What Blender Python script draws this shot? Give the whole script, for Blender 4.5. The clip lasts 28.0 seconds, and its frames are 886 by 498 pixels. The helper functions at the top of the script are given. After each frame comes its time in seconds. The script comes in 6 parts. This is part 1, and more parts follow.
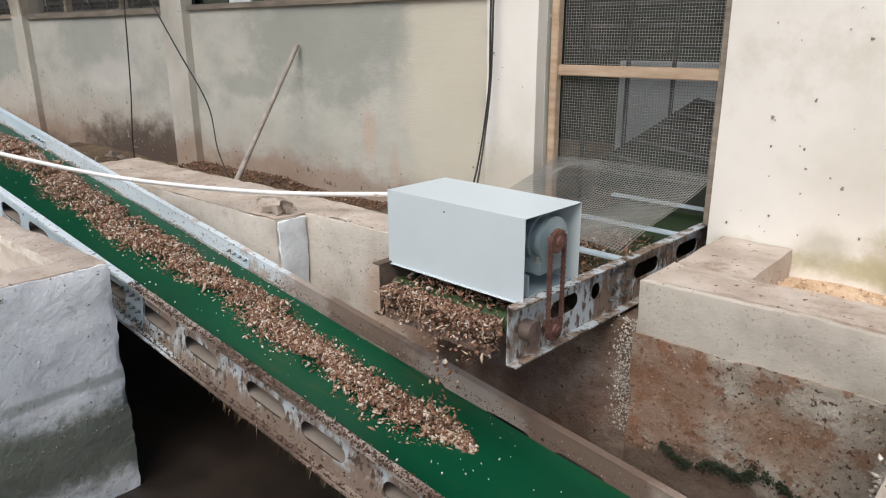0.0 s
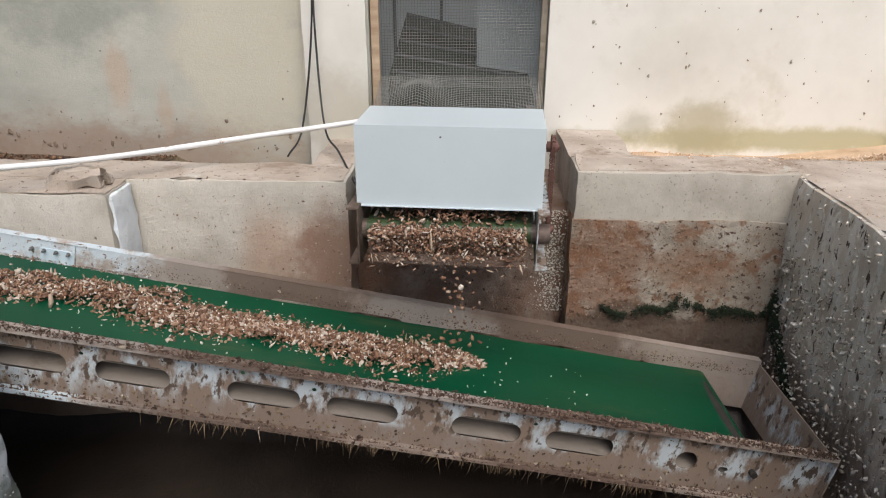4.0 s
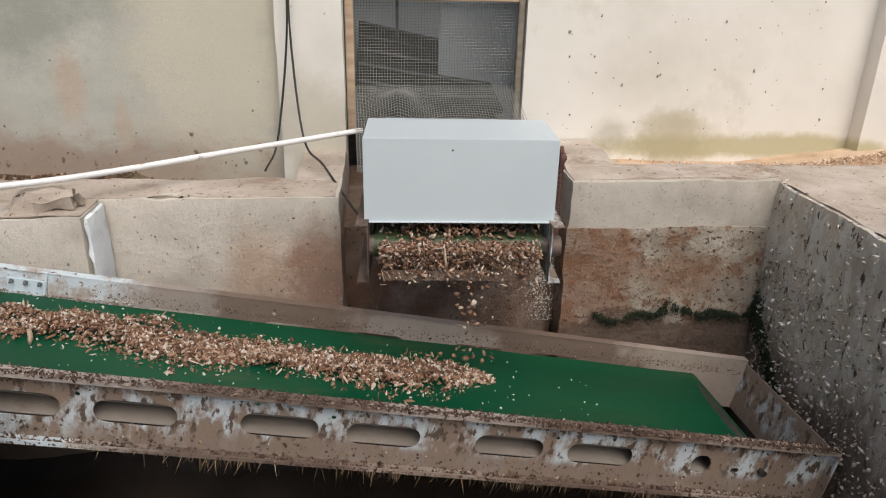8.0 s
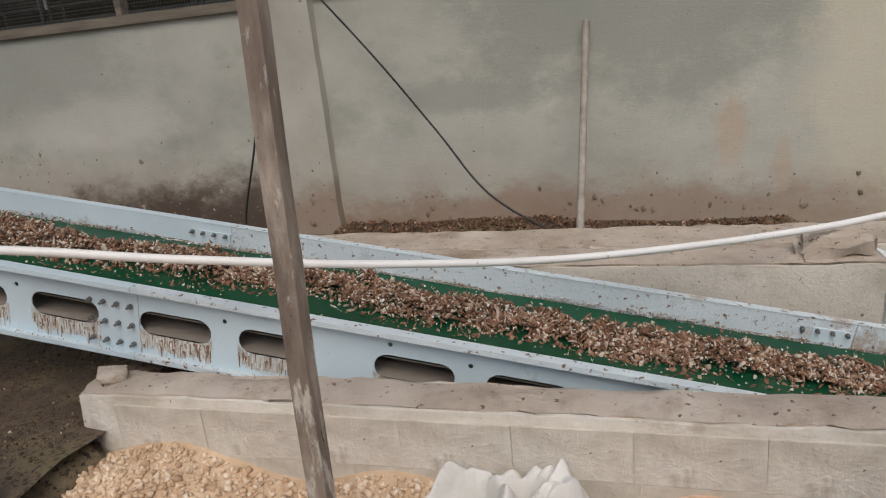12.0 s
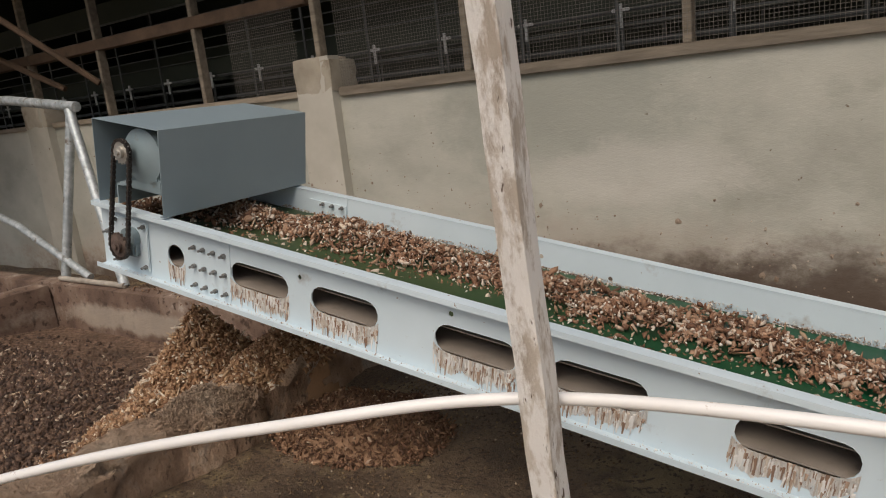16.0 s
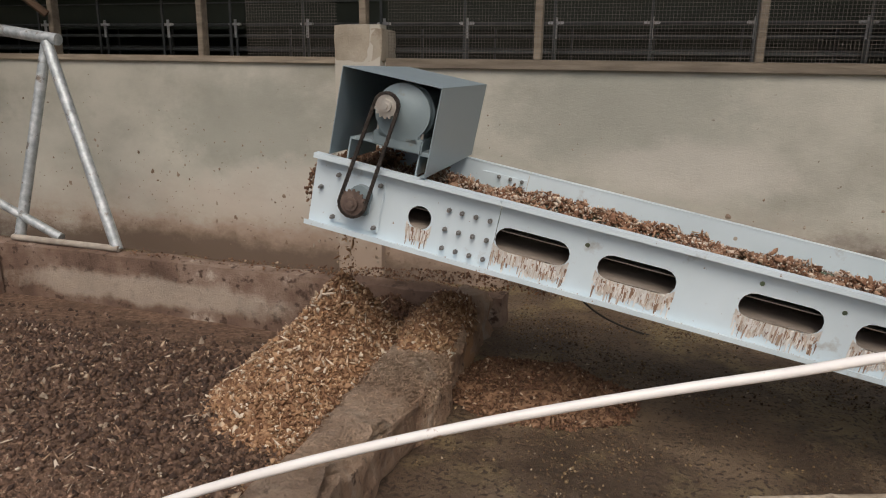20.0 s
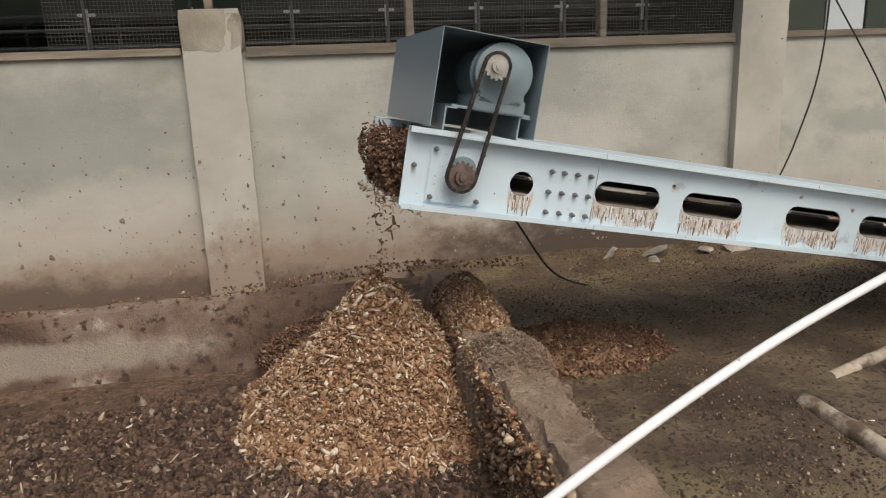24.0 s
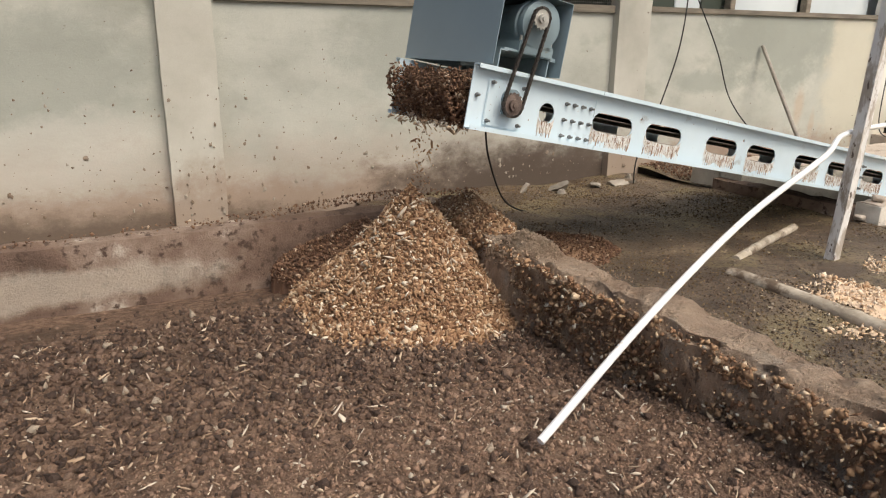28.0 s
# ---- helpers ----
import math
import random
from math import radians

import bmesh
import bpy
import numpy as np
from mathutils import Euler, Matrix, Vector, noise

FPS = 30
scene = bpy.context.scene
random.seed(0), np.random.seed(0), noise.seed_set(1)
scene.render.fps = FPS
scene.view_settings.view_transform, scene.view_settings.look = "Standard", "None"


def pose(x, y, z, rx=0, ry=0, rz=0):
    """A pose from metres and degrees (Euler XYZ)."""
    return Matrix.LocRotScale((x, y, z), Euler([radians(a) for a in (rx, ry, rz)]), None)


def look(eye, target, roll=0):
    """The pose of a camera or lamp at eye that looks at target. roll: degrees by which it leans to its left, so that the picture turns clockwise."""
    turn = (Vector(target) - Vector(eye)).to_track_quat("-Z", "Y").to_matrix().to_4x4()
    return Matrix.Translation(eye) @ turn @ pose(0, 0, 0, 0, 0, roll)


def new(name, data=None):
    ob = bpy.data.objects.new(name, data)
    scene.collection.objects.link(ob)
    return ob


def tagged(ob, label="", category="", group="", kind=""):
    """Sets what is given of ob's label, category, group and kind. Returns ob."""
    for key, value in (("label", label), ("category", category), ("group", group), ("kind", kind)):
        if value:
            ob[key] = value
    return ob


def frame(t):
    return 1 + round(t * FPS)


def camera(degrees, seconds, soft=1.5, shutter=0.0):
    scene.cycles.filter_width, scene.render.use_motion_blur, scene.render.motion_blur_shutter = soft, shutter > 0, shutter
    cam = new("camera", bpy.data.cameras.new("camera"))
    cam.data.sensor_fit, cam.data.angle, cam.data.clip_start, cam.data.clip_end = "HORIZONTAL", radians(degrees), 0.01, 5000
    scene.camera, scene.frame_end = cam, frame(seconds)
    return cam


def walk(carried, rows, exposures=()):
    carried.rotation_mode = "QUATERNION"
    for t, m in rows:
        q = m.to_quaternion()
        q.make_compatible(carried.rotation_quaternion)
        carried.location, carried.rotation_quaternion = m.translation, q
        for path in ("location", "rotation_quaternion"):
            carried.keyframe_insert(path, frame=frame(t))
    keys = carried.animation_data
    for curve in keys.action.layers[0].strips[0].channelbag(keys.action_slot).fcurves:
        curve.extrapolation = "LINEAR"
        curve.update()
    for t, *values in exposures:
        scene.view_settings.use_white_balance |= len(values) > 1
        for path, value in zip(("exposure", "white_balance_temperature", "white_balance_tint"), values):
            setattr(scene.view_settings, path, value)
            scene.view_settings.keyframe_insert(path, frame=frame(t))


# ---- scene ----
cam = camera(64.5, 28.0, soft=1.1)
PATH = [
    (0, (0.18, 0.042, 2.852), (-1.073, 1.486, 2.264), -0.3),
    (0.5, (-0.009, -0.155, 2.892), (-1.158, 1.365, 2.283), -0.9),
    (1, (-0.196, -0.381, 2.874), (-1.187, 1.229, 2.222), -1.8),
    (1.5, (-0.463, -0.587, 2.853), (-1.282, 1.115, 2.195), -2.5),
    (2, (-0.762, -0.602, 2.869), (-1.48, 1.126, 2.162), -2.4),
    (2.5, (-1.059, -0.72, 2.803), (-1.58, 1.085, 2.118), -2.8),
    (3, (-1.373, -0.72, 2.763), (-1.616, 1.124, 2.027), 0.1),
    (3.5, (-1.611, -0.694, 2.814), (-1.746, 1.146, 2.042), 0.3),
    (5.5, (-2.235, -0.62, 2.838), (-2.046, 1.209, 2.05), 1.2),
    (6, (-2.229, -0.589, 2.844), (-2.0, 1.238, 2.063), 0.9),
    (6.5, (-2.233, -0.584, 2.834), (-2.035, 1.258, 2.08), 0.7),
    (7, (-2.249, -0.569, 2.854), (-2.1, 1.289, 2.129), 1.0),
    (7.5, (-2.247, -0.569, 2.828), (-2.103, 1.283, 2.087), 0.7),
    (8, (-2.288, -0.564, 2.833), (-2.107, 1.275, 2.068), 1.2),
    (8.5, (-2.441, -0.575, 2.841), (-2.231, 1.279, 2.121), 2.5),
    (9, (-2.774, -0.678, 2.876), (-2.847, 1.189, 2.163), -1.3),
    (9.5, (-3.17, -0.735, 2.792), (-3.528, 1.11, 2.106), 1.1),
    (10, (-3.558, -0.627, 2.794), (-4.071, 1.226, 2.244), -2.9),
    (10.5, (-3.841, -0.666, 2.768), (-4.439, 1.141, 2.155), -0.6),
    (11, (-4.261, -0.676, 2.776), (-4.65, 1.163, 2.092), -2.0),
    (11.5, (-4.523, -0.613, 2.813), (-4.992, 1.228, 2.188), -4.6),
    (13.5, (-5.838, -0.284, 2.906), (-6.567, 1.471, 2.285), -4.3),
    (14, (-6.171, -0.265, 2.946), (-7.008, 1.449, 2.346), -4.8),
    (14.5, (-6.517, -0.247, 2.989), (-7.478, 1.408, 2.408), -6.6),
    (15, (-6.793, -0.208, 3.031), (-7.874, 1.408, 2.561), -6.7),
    (15.5, (-7.021, -0.155, 2.992), (-8.166, 1.426, 2.554), -6.1),
    (16, (-7.336, -0.27, 3.02), (-8.457, 1.328, 2.582), -6.4),
    (16.5, (-7.659, -0.393, 2.988), (-8.82, 1.185, 2.583), -6.1),
    (17, (-8.006, -0.469, 3.025), (-9.132, 1.138, 2.638), -4.2),
    (17.5, (-8.283, -0.723, 3.051), (-9.24, 0.972, 2.591), -7.0),
    (18, (-8.52, -0.838, 3.034), (-9.419, 0.888, 2.573), -3.5),
    (18.5, (-8.794, -0.91, 3.057), (-9.621, 0.851, 2.594), -3.2),
    (19, (-8.907, -0.997, 3.083), (-9.658, 0.81, 2.668), -2.0),
    (19.5, (-9.005, -1.162, 3.1), (-9.64, 0.681, 2.651), -2.5),
    (20, (-9.097, -1.27, 3.066), (-9.675, 0.579, 2.568), 0.9),
    (20.5, (-9.322, -1.24, 3.067), (-9.789, 0.665, 2.676), -1.9),
    (21, (-9.621, -1.257, 3.058), (-10.075, 0.647, 2.647), -3.1),
    (21.5, (-9.842, -1.388, 3.074), (-10.023, 0.54, 2.573), -4.7),
    (23.5, (-10.875, -1.381, 2.864), (-10.446, 0.502, 2.344), -0.5),
    (24, (-11.03, -1.228, 2.884), (-10.637, 0.674, 2.406), -2.2),
    (24.5, (-11.26, -1.09, 2.893), (-11.083, 0.838, 2.391), -2.5),
    (25, (-11.455, -1.195, 2.9), (-11.207, 0.727, 2.407), -1.9),
    (25.5, (-11.714, -1.333, 2.928), (-11.245, 0.535, 2.39), 0.6),
    (26, (-12.0, -1.351, 2.926), (-11.354, 0.471, 2.413), -1.8),
    (26.5, (-12.216, -1.429, 2.801), (-11.312, 0.277, 2.279), 0.9),
    (27, (-12.366, -1.483, 2.831), (-11.431, 0.196, 2.276), -0.9),
    (27.5, (-12.425, -1.546, 2.844), (-11.49, 0.142, 2.317), 1.3),
    (28, (-12.439, -1.542, 2.817), (-11.521, 0.138, 2.24), 0.6),
]
EXPOSURES = [(0, 0.39, 6300, 10), (3, 0.36, 6300, 10), (8, 0.24, 6500, 10), (9, 0.28, 6500, 10), (10, -0.05, 6500, 10), (11, -0.04, 6550, 10), (12, -0.15, 6500, 10), (14, 0.0, 6800, 10), (16, 0.02, 7100, 12), (19, 0.05, 7000, 13), (21, 0.1, 7000, 13), (24, 0.32, 6800, 9), (25, 0.54, 6850, 9), (26, 0.5, 6900, 8), (27, 0.7, 6900, 8), (28, 0.73, 6900, 8)]
walk(cam, [(t, look(eye, target, roll)) for t, eye, target, roll in PATH], EXPOSURES)

# ---- light ----
SUN_EL, SUN_AZ = radians(54), radians(165)
world = bpy.data.worlds.new("sky")
scene.world = world
world.use_nodes = True
wn, wl = world.node_tree.nodes, world.node_tree.links
sky = wn.new("ShaderNodeTexSky")
sky.sky_type, sky.sun_disc = "NISHITA", False
sky.sun_elevation, sky.sun_rotation = SUN_EL, SUN_AZ
sky.dust_density = 4.0
wn["Background"].inputs["Strength"].default_value = 0.094
wl.new(sky.outputs["Color"], wn["Background"].inputs["Color"])
sun = new("sun", bpy.data.lights.new("sun", "SUN"))
sun.data.energy, sun.data.angle, sun.data.color = 1.66, radians(45), (1.0, 0.955, 0.89)
sun.matrix_world = look((math.sin(SUN_AZ) * math.cos(SUN_EL) * 20, math.cos(SUN_AZ) * math.cos(SUN_EL) * 20, math.sin(SUN_EL) * 20), (0, 0, 0))


# ---- materials ----
def mat(name, stops, scale=3.0, detail=8.0, rough=0.85, metal=0.0, bump=0.3, fine=60.0, stain=None, stain_scale=1.2, stain_at=(0.5, 0.68),
        island=None, stretch=(1, 1, 1), bump_dist=0.01, mix_island=0.75, spec=0.5, speck=None, speck_scale=90.0, speck_at=(0.7, 0.74), vary=0.0, blots=()):
    """Procedural surface: coarse colour noise, a second noise of stains, fine specks, grain bump."""
    m = bpy.data.materials.new(name)
    m.use_nodes = True
    nt = m.node_tree
    n, l = nt.nodes, nt.links
    bsdf = n["Principled BSDF"]
    bsdf.inputs["Metallic"].default_value = metal
    bsdf.inputs["Specular IOR Level"].default_value = spec
    tc = n.new("ShaderNodeTexCoord")
    mp = n.new("ShaderNodeMapping")
    mp.inputs["Scale"].default_value = stretch
    l.new(tc.outputs["Object"], mp.inputs["Vector"])

    def noise_tex(s, d=6.0, r=0.6):
        t = n.new("ShaderNodeTexNoise")
        t.inputs["Scale"].default_value, t.inputs["Detail"].default_value, t.inputs["Roughness"].default_value = s, d, r
        l.new(mp.outputs["Vector"], t.inputs["Vector"])
        return t.outputs["Fac"]

    def ramp(fac, pts, interp="LINEAR"):
        r = n.new("ShaderNodeValToRGB")
        r.color_ramp.interpolation = interp
        e = r.color_ramp.elements
        while len(e) < len(pts):
            e.new(0.5)
        for el, (p, c) in zip(e, pts):
            el.position, el.color = p, (*c, 1) if len(c) == 3 else c
        l.new(fac, r.inputs["Fac"])
        return r.outputs["Color"]

    def mix(fac, a, b, mode="MIX"):
        x = n.new("ShaderNodeMix")
        x.data_type, x.blend_type = "RGBA", mode
        if isinstance(fac, float):
            x.inputs["Factor"].default_value = fac
        else:
            l.new(fac, x.inputs["Factor"])
        for v, i in ((a, 6), (b, 7)):
            if isinstance(v, tuple):
                x.inputs[i].default_value = (*v, 1)
            else:
                l.new(v, x.inputs[i])
        return x.outputs[2]

    base = noise_tex(scale, detail)
    col = ramp(base, stops)
    if island:
        geo = n.new("ShaderNodeNewGeometry")
        col = mix(mix_island, col, ramp(geo.outputs["Random Per Island"], island, "CONSTANT"))
    if stain:
        col = mix(ramp(noise_tex(stain_scale, 10.0, 0.68), [(stain_at[0], (0, 0, 0)), (stain_at[1], (1, 1, 1))]), col, stain)
    if speck:
        col = mix(ramp(noise_tex(speck_scale, 3.0, 0.6), [(speck_at[0], (0, 0, 0)), (speck_at[1], (1, 1, 1))]), col, speck)
    if blots:
        sep = n.new("ShaderNodeSeparateXYZ")
        l.new(tc.outputs["Object"], sep.inputs["Vector"])
        ragged = noise_tex(2.6, 12.0, 0.72)

        def calc(op, a, b):
            x = n.new("ShaderNodeMath")
            x.operation = op
            for v, i in ((a, 0), (b, 1)):
                if isinstance(v, (int, float)):
                    x.inputs[i].default_value = v
                else:
                    l.new(v, x.inputs[i])
            return x.outputs[0]
        for tint, cx, cz, rx, rz, soft, most in blots:
            dx = calc("DIVIDE", calc("SUBTRACT", sep.outputs["X"], cx), rx)
            dz = calc("DIVIDE", calc("SUBTRACT", sep.outputs["Z"], cz), rz)
            d = calc("SQRT", calc("ADD", calc("MULTIPLY", dx, dx), calc("MULTIPLY", dz, dz)), 0.0)
            d = calc("ADD", d, calc("MULTIPLY", calc("SUBTRACT", ragged, 0.5), 2.2))
            x = n.new("ShaderNodeMapRange")
            x.interpolation_type = "SMOOTHSTEP"
            for k, v in (("From Min", 1.0 + soft / 2), ("From Max", 1.0 - soft / 2), ("To Min", 0.0), ("To Max", most)):
                x.inputs[k].default_value = v
            l.new(d, x.inputs["Value"])
            col = mix(x.outputs["Result"], col, tint)
    if vary:
        info = n.new("ShaderNodeObjectInfo")
        v = n.new("ShaderNodeMapRange")
        v.inputs["To Min"].default_value, v.inputs["To Max"].default_value = 1 - vary, 1 + vary
        l.new(info.outputs["Random"], v.inputs["Value"])
        cc = n.new("ShaderNodeVectorMath")
        cc.operation = "SCALE"
        l.new(col, cc.inputs[0])
        l.new(v.outputs["Result"], cc.inputs["Scale"])
        col = cc.outputs["Vector"]
    l.new(col, bsdf.inputs["Base Color"])
    rr = n.new("ShaderNodeMapRange")
    rr.inputs["To Min"].default_value, rr.inputs["To Max"].default_value = max(rough - 0.13, 0.03), min(rough + 0.13, 1)
    l.new(base, rr.inputs["Value"])
    l.new(rr.outputs["Result"], bsdf.inputs["Roughness"])
    if bump:
        b1 = n.new("ShaderNodeBump")
        b1.inputs["Strength"].default_value, b1.inputs["Distance"].default_value = bump, bump_dist
        l.new(noise_tex(fine, 8.0, 0.7), b1.inputs["Height"])
        b2 = n.new("ShaderNodeBump")
        b2.inputs["Strength"].default_value, b2.inputs["Distance"].default_value = bump, bump_dist * 3
        l.new(base, b2.inputs["Height"])
        l.new(b1.outputs["Normal"], b2.inputs["Normal"])
        l.new(b2.outputs["Normal"], bsdf.inputs["Normal"])
    return m


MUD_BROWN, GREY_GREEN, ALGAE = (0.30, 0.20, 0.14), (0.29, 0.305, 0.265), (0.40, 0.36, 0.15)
PLASTER = mat("plaster", [(0.3, (0.350, 0.348, 0.300)), (0.5, (0.455, 0.455, 0.400)), (0.7, (0.535, 0.530, 0.468))], 1.7, 14, 0.9, bump=0.3, stain=(0.30, 0.305, 0.255), stain_scale=1.1, stain_at=(0.52, 0.72),
              speck=(0.17, 0.125, 0.09), speck_scale=16, speck_at=(0.70, 0.75), stretch=(0.8, 1, 1.15),
              blots=((GREY_GREEN, -4.7, 2.9, 1.1, 0.65, 0.7, 0.75), (GREY_GREEN, -9.4, 2.75, 0.9, 0.4, 0.8, 0.6), (GREY_GREEN, -12.6, 2.5, 0.8, 0.45, 0.8, 0.6), (GREY_GREEN, -5.9, 2.35, 0.5, 0.12, 0.7, 0.6),
                     ((0.62, 0.60, 0.54), -12.5, 2.0, 0.7, 0.25, 0.9, 0.55), ((0.62, 0.60, 0.55), -8.9, 2.35, 0.7, 0.2, 0.9, 0.5), ((0.60, 0.56, 0.45), -3.3, 2.4, 0.5, 1.2, 0.8, 0.8),
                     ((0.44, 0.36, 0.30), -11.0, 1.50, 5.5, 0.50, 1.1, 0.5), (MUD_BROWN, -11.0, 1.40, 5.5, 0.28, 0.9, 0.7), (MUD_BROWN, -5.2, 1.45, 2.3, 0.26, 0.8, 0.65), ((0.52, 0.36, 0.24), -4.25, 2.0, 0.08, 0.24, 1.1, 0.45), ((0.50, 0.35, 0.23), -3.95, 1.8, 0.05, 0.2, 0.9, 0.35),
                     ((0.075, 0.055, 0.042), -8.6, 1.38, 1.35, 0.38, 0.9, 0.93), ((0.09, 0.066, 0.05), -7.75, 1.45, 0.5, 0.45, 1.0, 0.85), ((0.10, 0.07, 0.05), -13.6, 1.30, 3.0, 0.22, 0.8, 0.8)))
PLASTER_WHITE = mat("plaster_white", [(0.3, (0.66, 0.635, 0.56)), (0.5, (0.78, 0.755, 0.69)), (0.7, (0.83, 0.81, 0.75))], 0.9, 9, 0.9, bump=0.1, stain=(0.55, 0.51, 0.40), stain_scale=0.8, stain_at=(0.6, 0.8),
                    speck=(0.25, 0.22, 0.17), speck_scale=17, speck_at=(0.75, 0.77),
                    blots=((ALGAE, 0.35, 1.62, 1.3, 0.08, 0.9, 0.7), ((0.36, 0.35, 0.24), -0.66, 1.72, 0.14, 0.12, 1.1, 0.5), ((0.42, 0.38, 0.24), -0.2, 1.66, 0.25, 0.2, 0.9, 0.7), ((0.50, 0.46, 0.36), -2.7, 1.75, 0.3, 0.3, 0.9, 0.6)))
PILASTER = mat("pilaster_render", [(0.3, (0.360, 0.345, 0.290)), (0.5, (0.470, 0.452, 0.392)), (0.7, (0.560, 0.540, 0.478))], 1.3, 10, 0.9, bump=0.2, stain=(0.40, 0.38, 0.31), stain_scale=1.5, stain_at=(0.55, 0.75),
               speck=(0.17, 0.125, 0.09), speck_scale=17, speck_at=(0.70, 0.74), blots=((MUD_BROWN, -11.5, 1.35, 1.5, 0.42, 0.9, 0.7), (MUD_BROWN, -7.2, 1.40, 1.0, 0.4, 0.9, 0.7)))
CAPSTONE = mat("brown_cap", [(0.3, (0.31, 0.275, 0.215)), (0.5, (0.41, 0.37, 0.30)), (0.7, (0.51, 0.47, 0.395))], 3.0, 10, 0.92, bump=0.6, stain=(0.20, 0.155, 0.11), stain_scale=4, stain_at=(0.55, 0.7))
CONCRETE = mat("concrete", [(0.3, (0.38, 0.335, 0.275)), (0.5, (0.53, 0.485, 0.415)), (0.7, (0.64, 0.60, 0.53))], 2.4, 12, 0.92, bump=0.4, stain=(0.22, 0.17, 0.125), stain_scale=2.4, stain_at=(0.54, 0.74),
               speck=(0.14, 0.095, 0.065), speck_scale=55, speck_at=(0.60, 0.80))
RUSTY = mat("rust_stained_concrete", [(0.3, (0.36, 0.29, 0.22)), (0.5, (0.55, 0.48, 0.39)), (0.7, (0.68, 0.63, 0.55))], 4.5, 14, 0.92, bump=1.0, stain=(0.37, 0.225, 0.145), stain_scale=5.5, stain_at=(0.50, 0.57),
            speck=(0.13, 0.075, 0.05), speck_scale=30, speck_at=(0.60, 0.64), bump_dist=0.03,
            blots=(((0.36, 0.17, 0.09), -1.05, 1.12, 0.28, 0.30, 0.8, 0.65), ((0.40, 0.22, 0.13), -0.50, 1.12, 0.25, 0.14, 0.8, 0.6), ((0.17, 0.115, 0.08), -0.6, 0.64, 1.1, 0.21, 0.35, 0.9)))
PITWALL = mat("pale_pit_wall", [(0.3, (0.452, 0.405, 0.336)), (0.5, (0.610, 0.564, 0.487)), (0.7, (0.734, 0.695, 0.621))], 2.4, 12, 0.92, bump=0.6, stain=(0.34, 0.29, 0.225), stain_scale=2.4, stain_at=(0.55, 0.72), speck=(0.22, 0.16, 0.115), speck_scale=34, speck_at=(0.67, 0.72), bump_dist=0.015,
              blots=(((0.38, 0.225, 0.135), -2.95, 1.18, 0.18, 0.26, 1.3, 0.6), ((0.25, 0.125, 0.072), -2.60, 1.10, 0.20, 0.36, 1.0, 0.8), ((0.15, 0.10, 0.07), -4.0, 0.45, 2.4, 0.35, 0.7, 0.8)))
ROUGHCAST = mat("roughcast", [(0.3, (0.50, 0.41, 0.315)), (0.5, (0.70, 0.61, 0.50)), (0.7, (0.84, 0.77, 0.66))], 5.0, 13, 0.92, bump=0.9, stain=(0.82, 0.77, 0.69), stain_scale=11, stain_at=(0.50, 0.55),
                speck=(0.10, 0.072, 0.048), speck_scale=24, speck_at=(0.60, 0.65), bump_dist=0.022, stretch=(1, 1, 0.5), blots=(((0.17, 0.12, 0.085), 0.0, 0.3, 60.0, 0.48, 0.7, 0.85),))
COPING = mat("coping_concrete", [(0.3, (0.40, 0.325, 0.26)), (0.5, (0.54, 0.46, 0.385)), (0.7, (0.66, 0.585, 0.51))], 3.5, 11, 0.92, bump=0.7, stain=(0.29, 0.20, 0.135), stain_scale=2.5, stain_at=(0.54, 0.70), bump_dist=0.016,
             speck=(0.16, 0.105, 0.07), speck_scale=30, speck_at=(0.64, 0.69))
PAINTED = mat("whitewashed_concrete", [(0.3, (0.70, 0.73, 0.75)), (0.5, (0.82, 0.86, 0.88)), (0.7, (0.87, 0.91, 0.92))], 7, 12, 0.9, bump=0.55, stain=(0.50, 0.51, 0.50), stain_scale=9.0, stain_at=(0.60, 0.68), bump_dist=0.014, fine=35,
              speck=(0.14, 0.125, 0.10), speck_scale=26, speck_at=(0.68, 0.72),
              blots=(((0.085, 0.105, 0.055), -3.8, 0.55, 1.6, 0.24, 0.7, 0.85), ((0.12, 0.15, 0.08), -3.8, 0.93, 9.0, 0.03, 1.0, 0.4)))
BLOCKWALL = mat("block_wall", [(0.3, (0.46, 0.41, 0.335)), (0.5, (0.66, 0.61, 0.535)), (0.7, (0.78, 0.745, 0.685))], 4.0, 12, 0.92, bump=0.6, stain=(0.36, 0.29, 0.215), stain_scale=3.0, stain_at=(0.56, 0.70), speck=(0.20, 0.15, 0.11), speck_scale=26, speck_at=(0.69, 0.73), vary=0.05, bump_dist=0.012)
DIRTWALL = mat("dirty_concrete", [(0.3, (0.085, 0.052, 0.037)), (0.5, (0.185, 0.120, 0.088)), (0.7, (0.33, 0.255, 0.205))], 2.4, 12, 0.9, bump=0.8, stain=(0.48, 0.41, 0.345), stain_scale=2.4, stain_at=(0.61, 0.69), speck=(0.075, 0.045, 0.032), speck_scale=14, speck_at=(0.56, 0.66), bump_dist=0.015,
               blots=(((0.50, 0.44, 0.365), -12.9, 1.38, 1.3, 0.11, 0.6, 0.6),))
STEEL = mat("pale_blue_steel", [(0.3, (0.54, 0.65, 0.71)), (0.7, (0.63, 0.745, 0.81))], 1.5, 6, 0.42, bump=0.04, stain=(0.36, 0.37, 0.36), stain_scale=4, stain_at=(0.62, 0.75), speck=(0.22, 0.15, 0.10), speck_scale=45, speck_at=(0.70, 0.73))
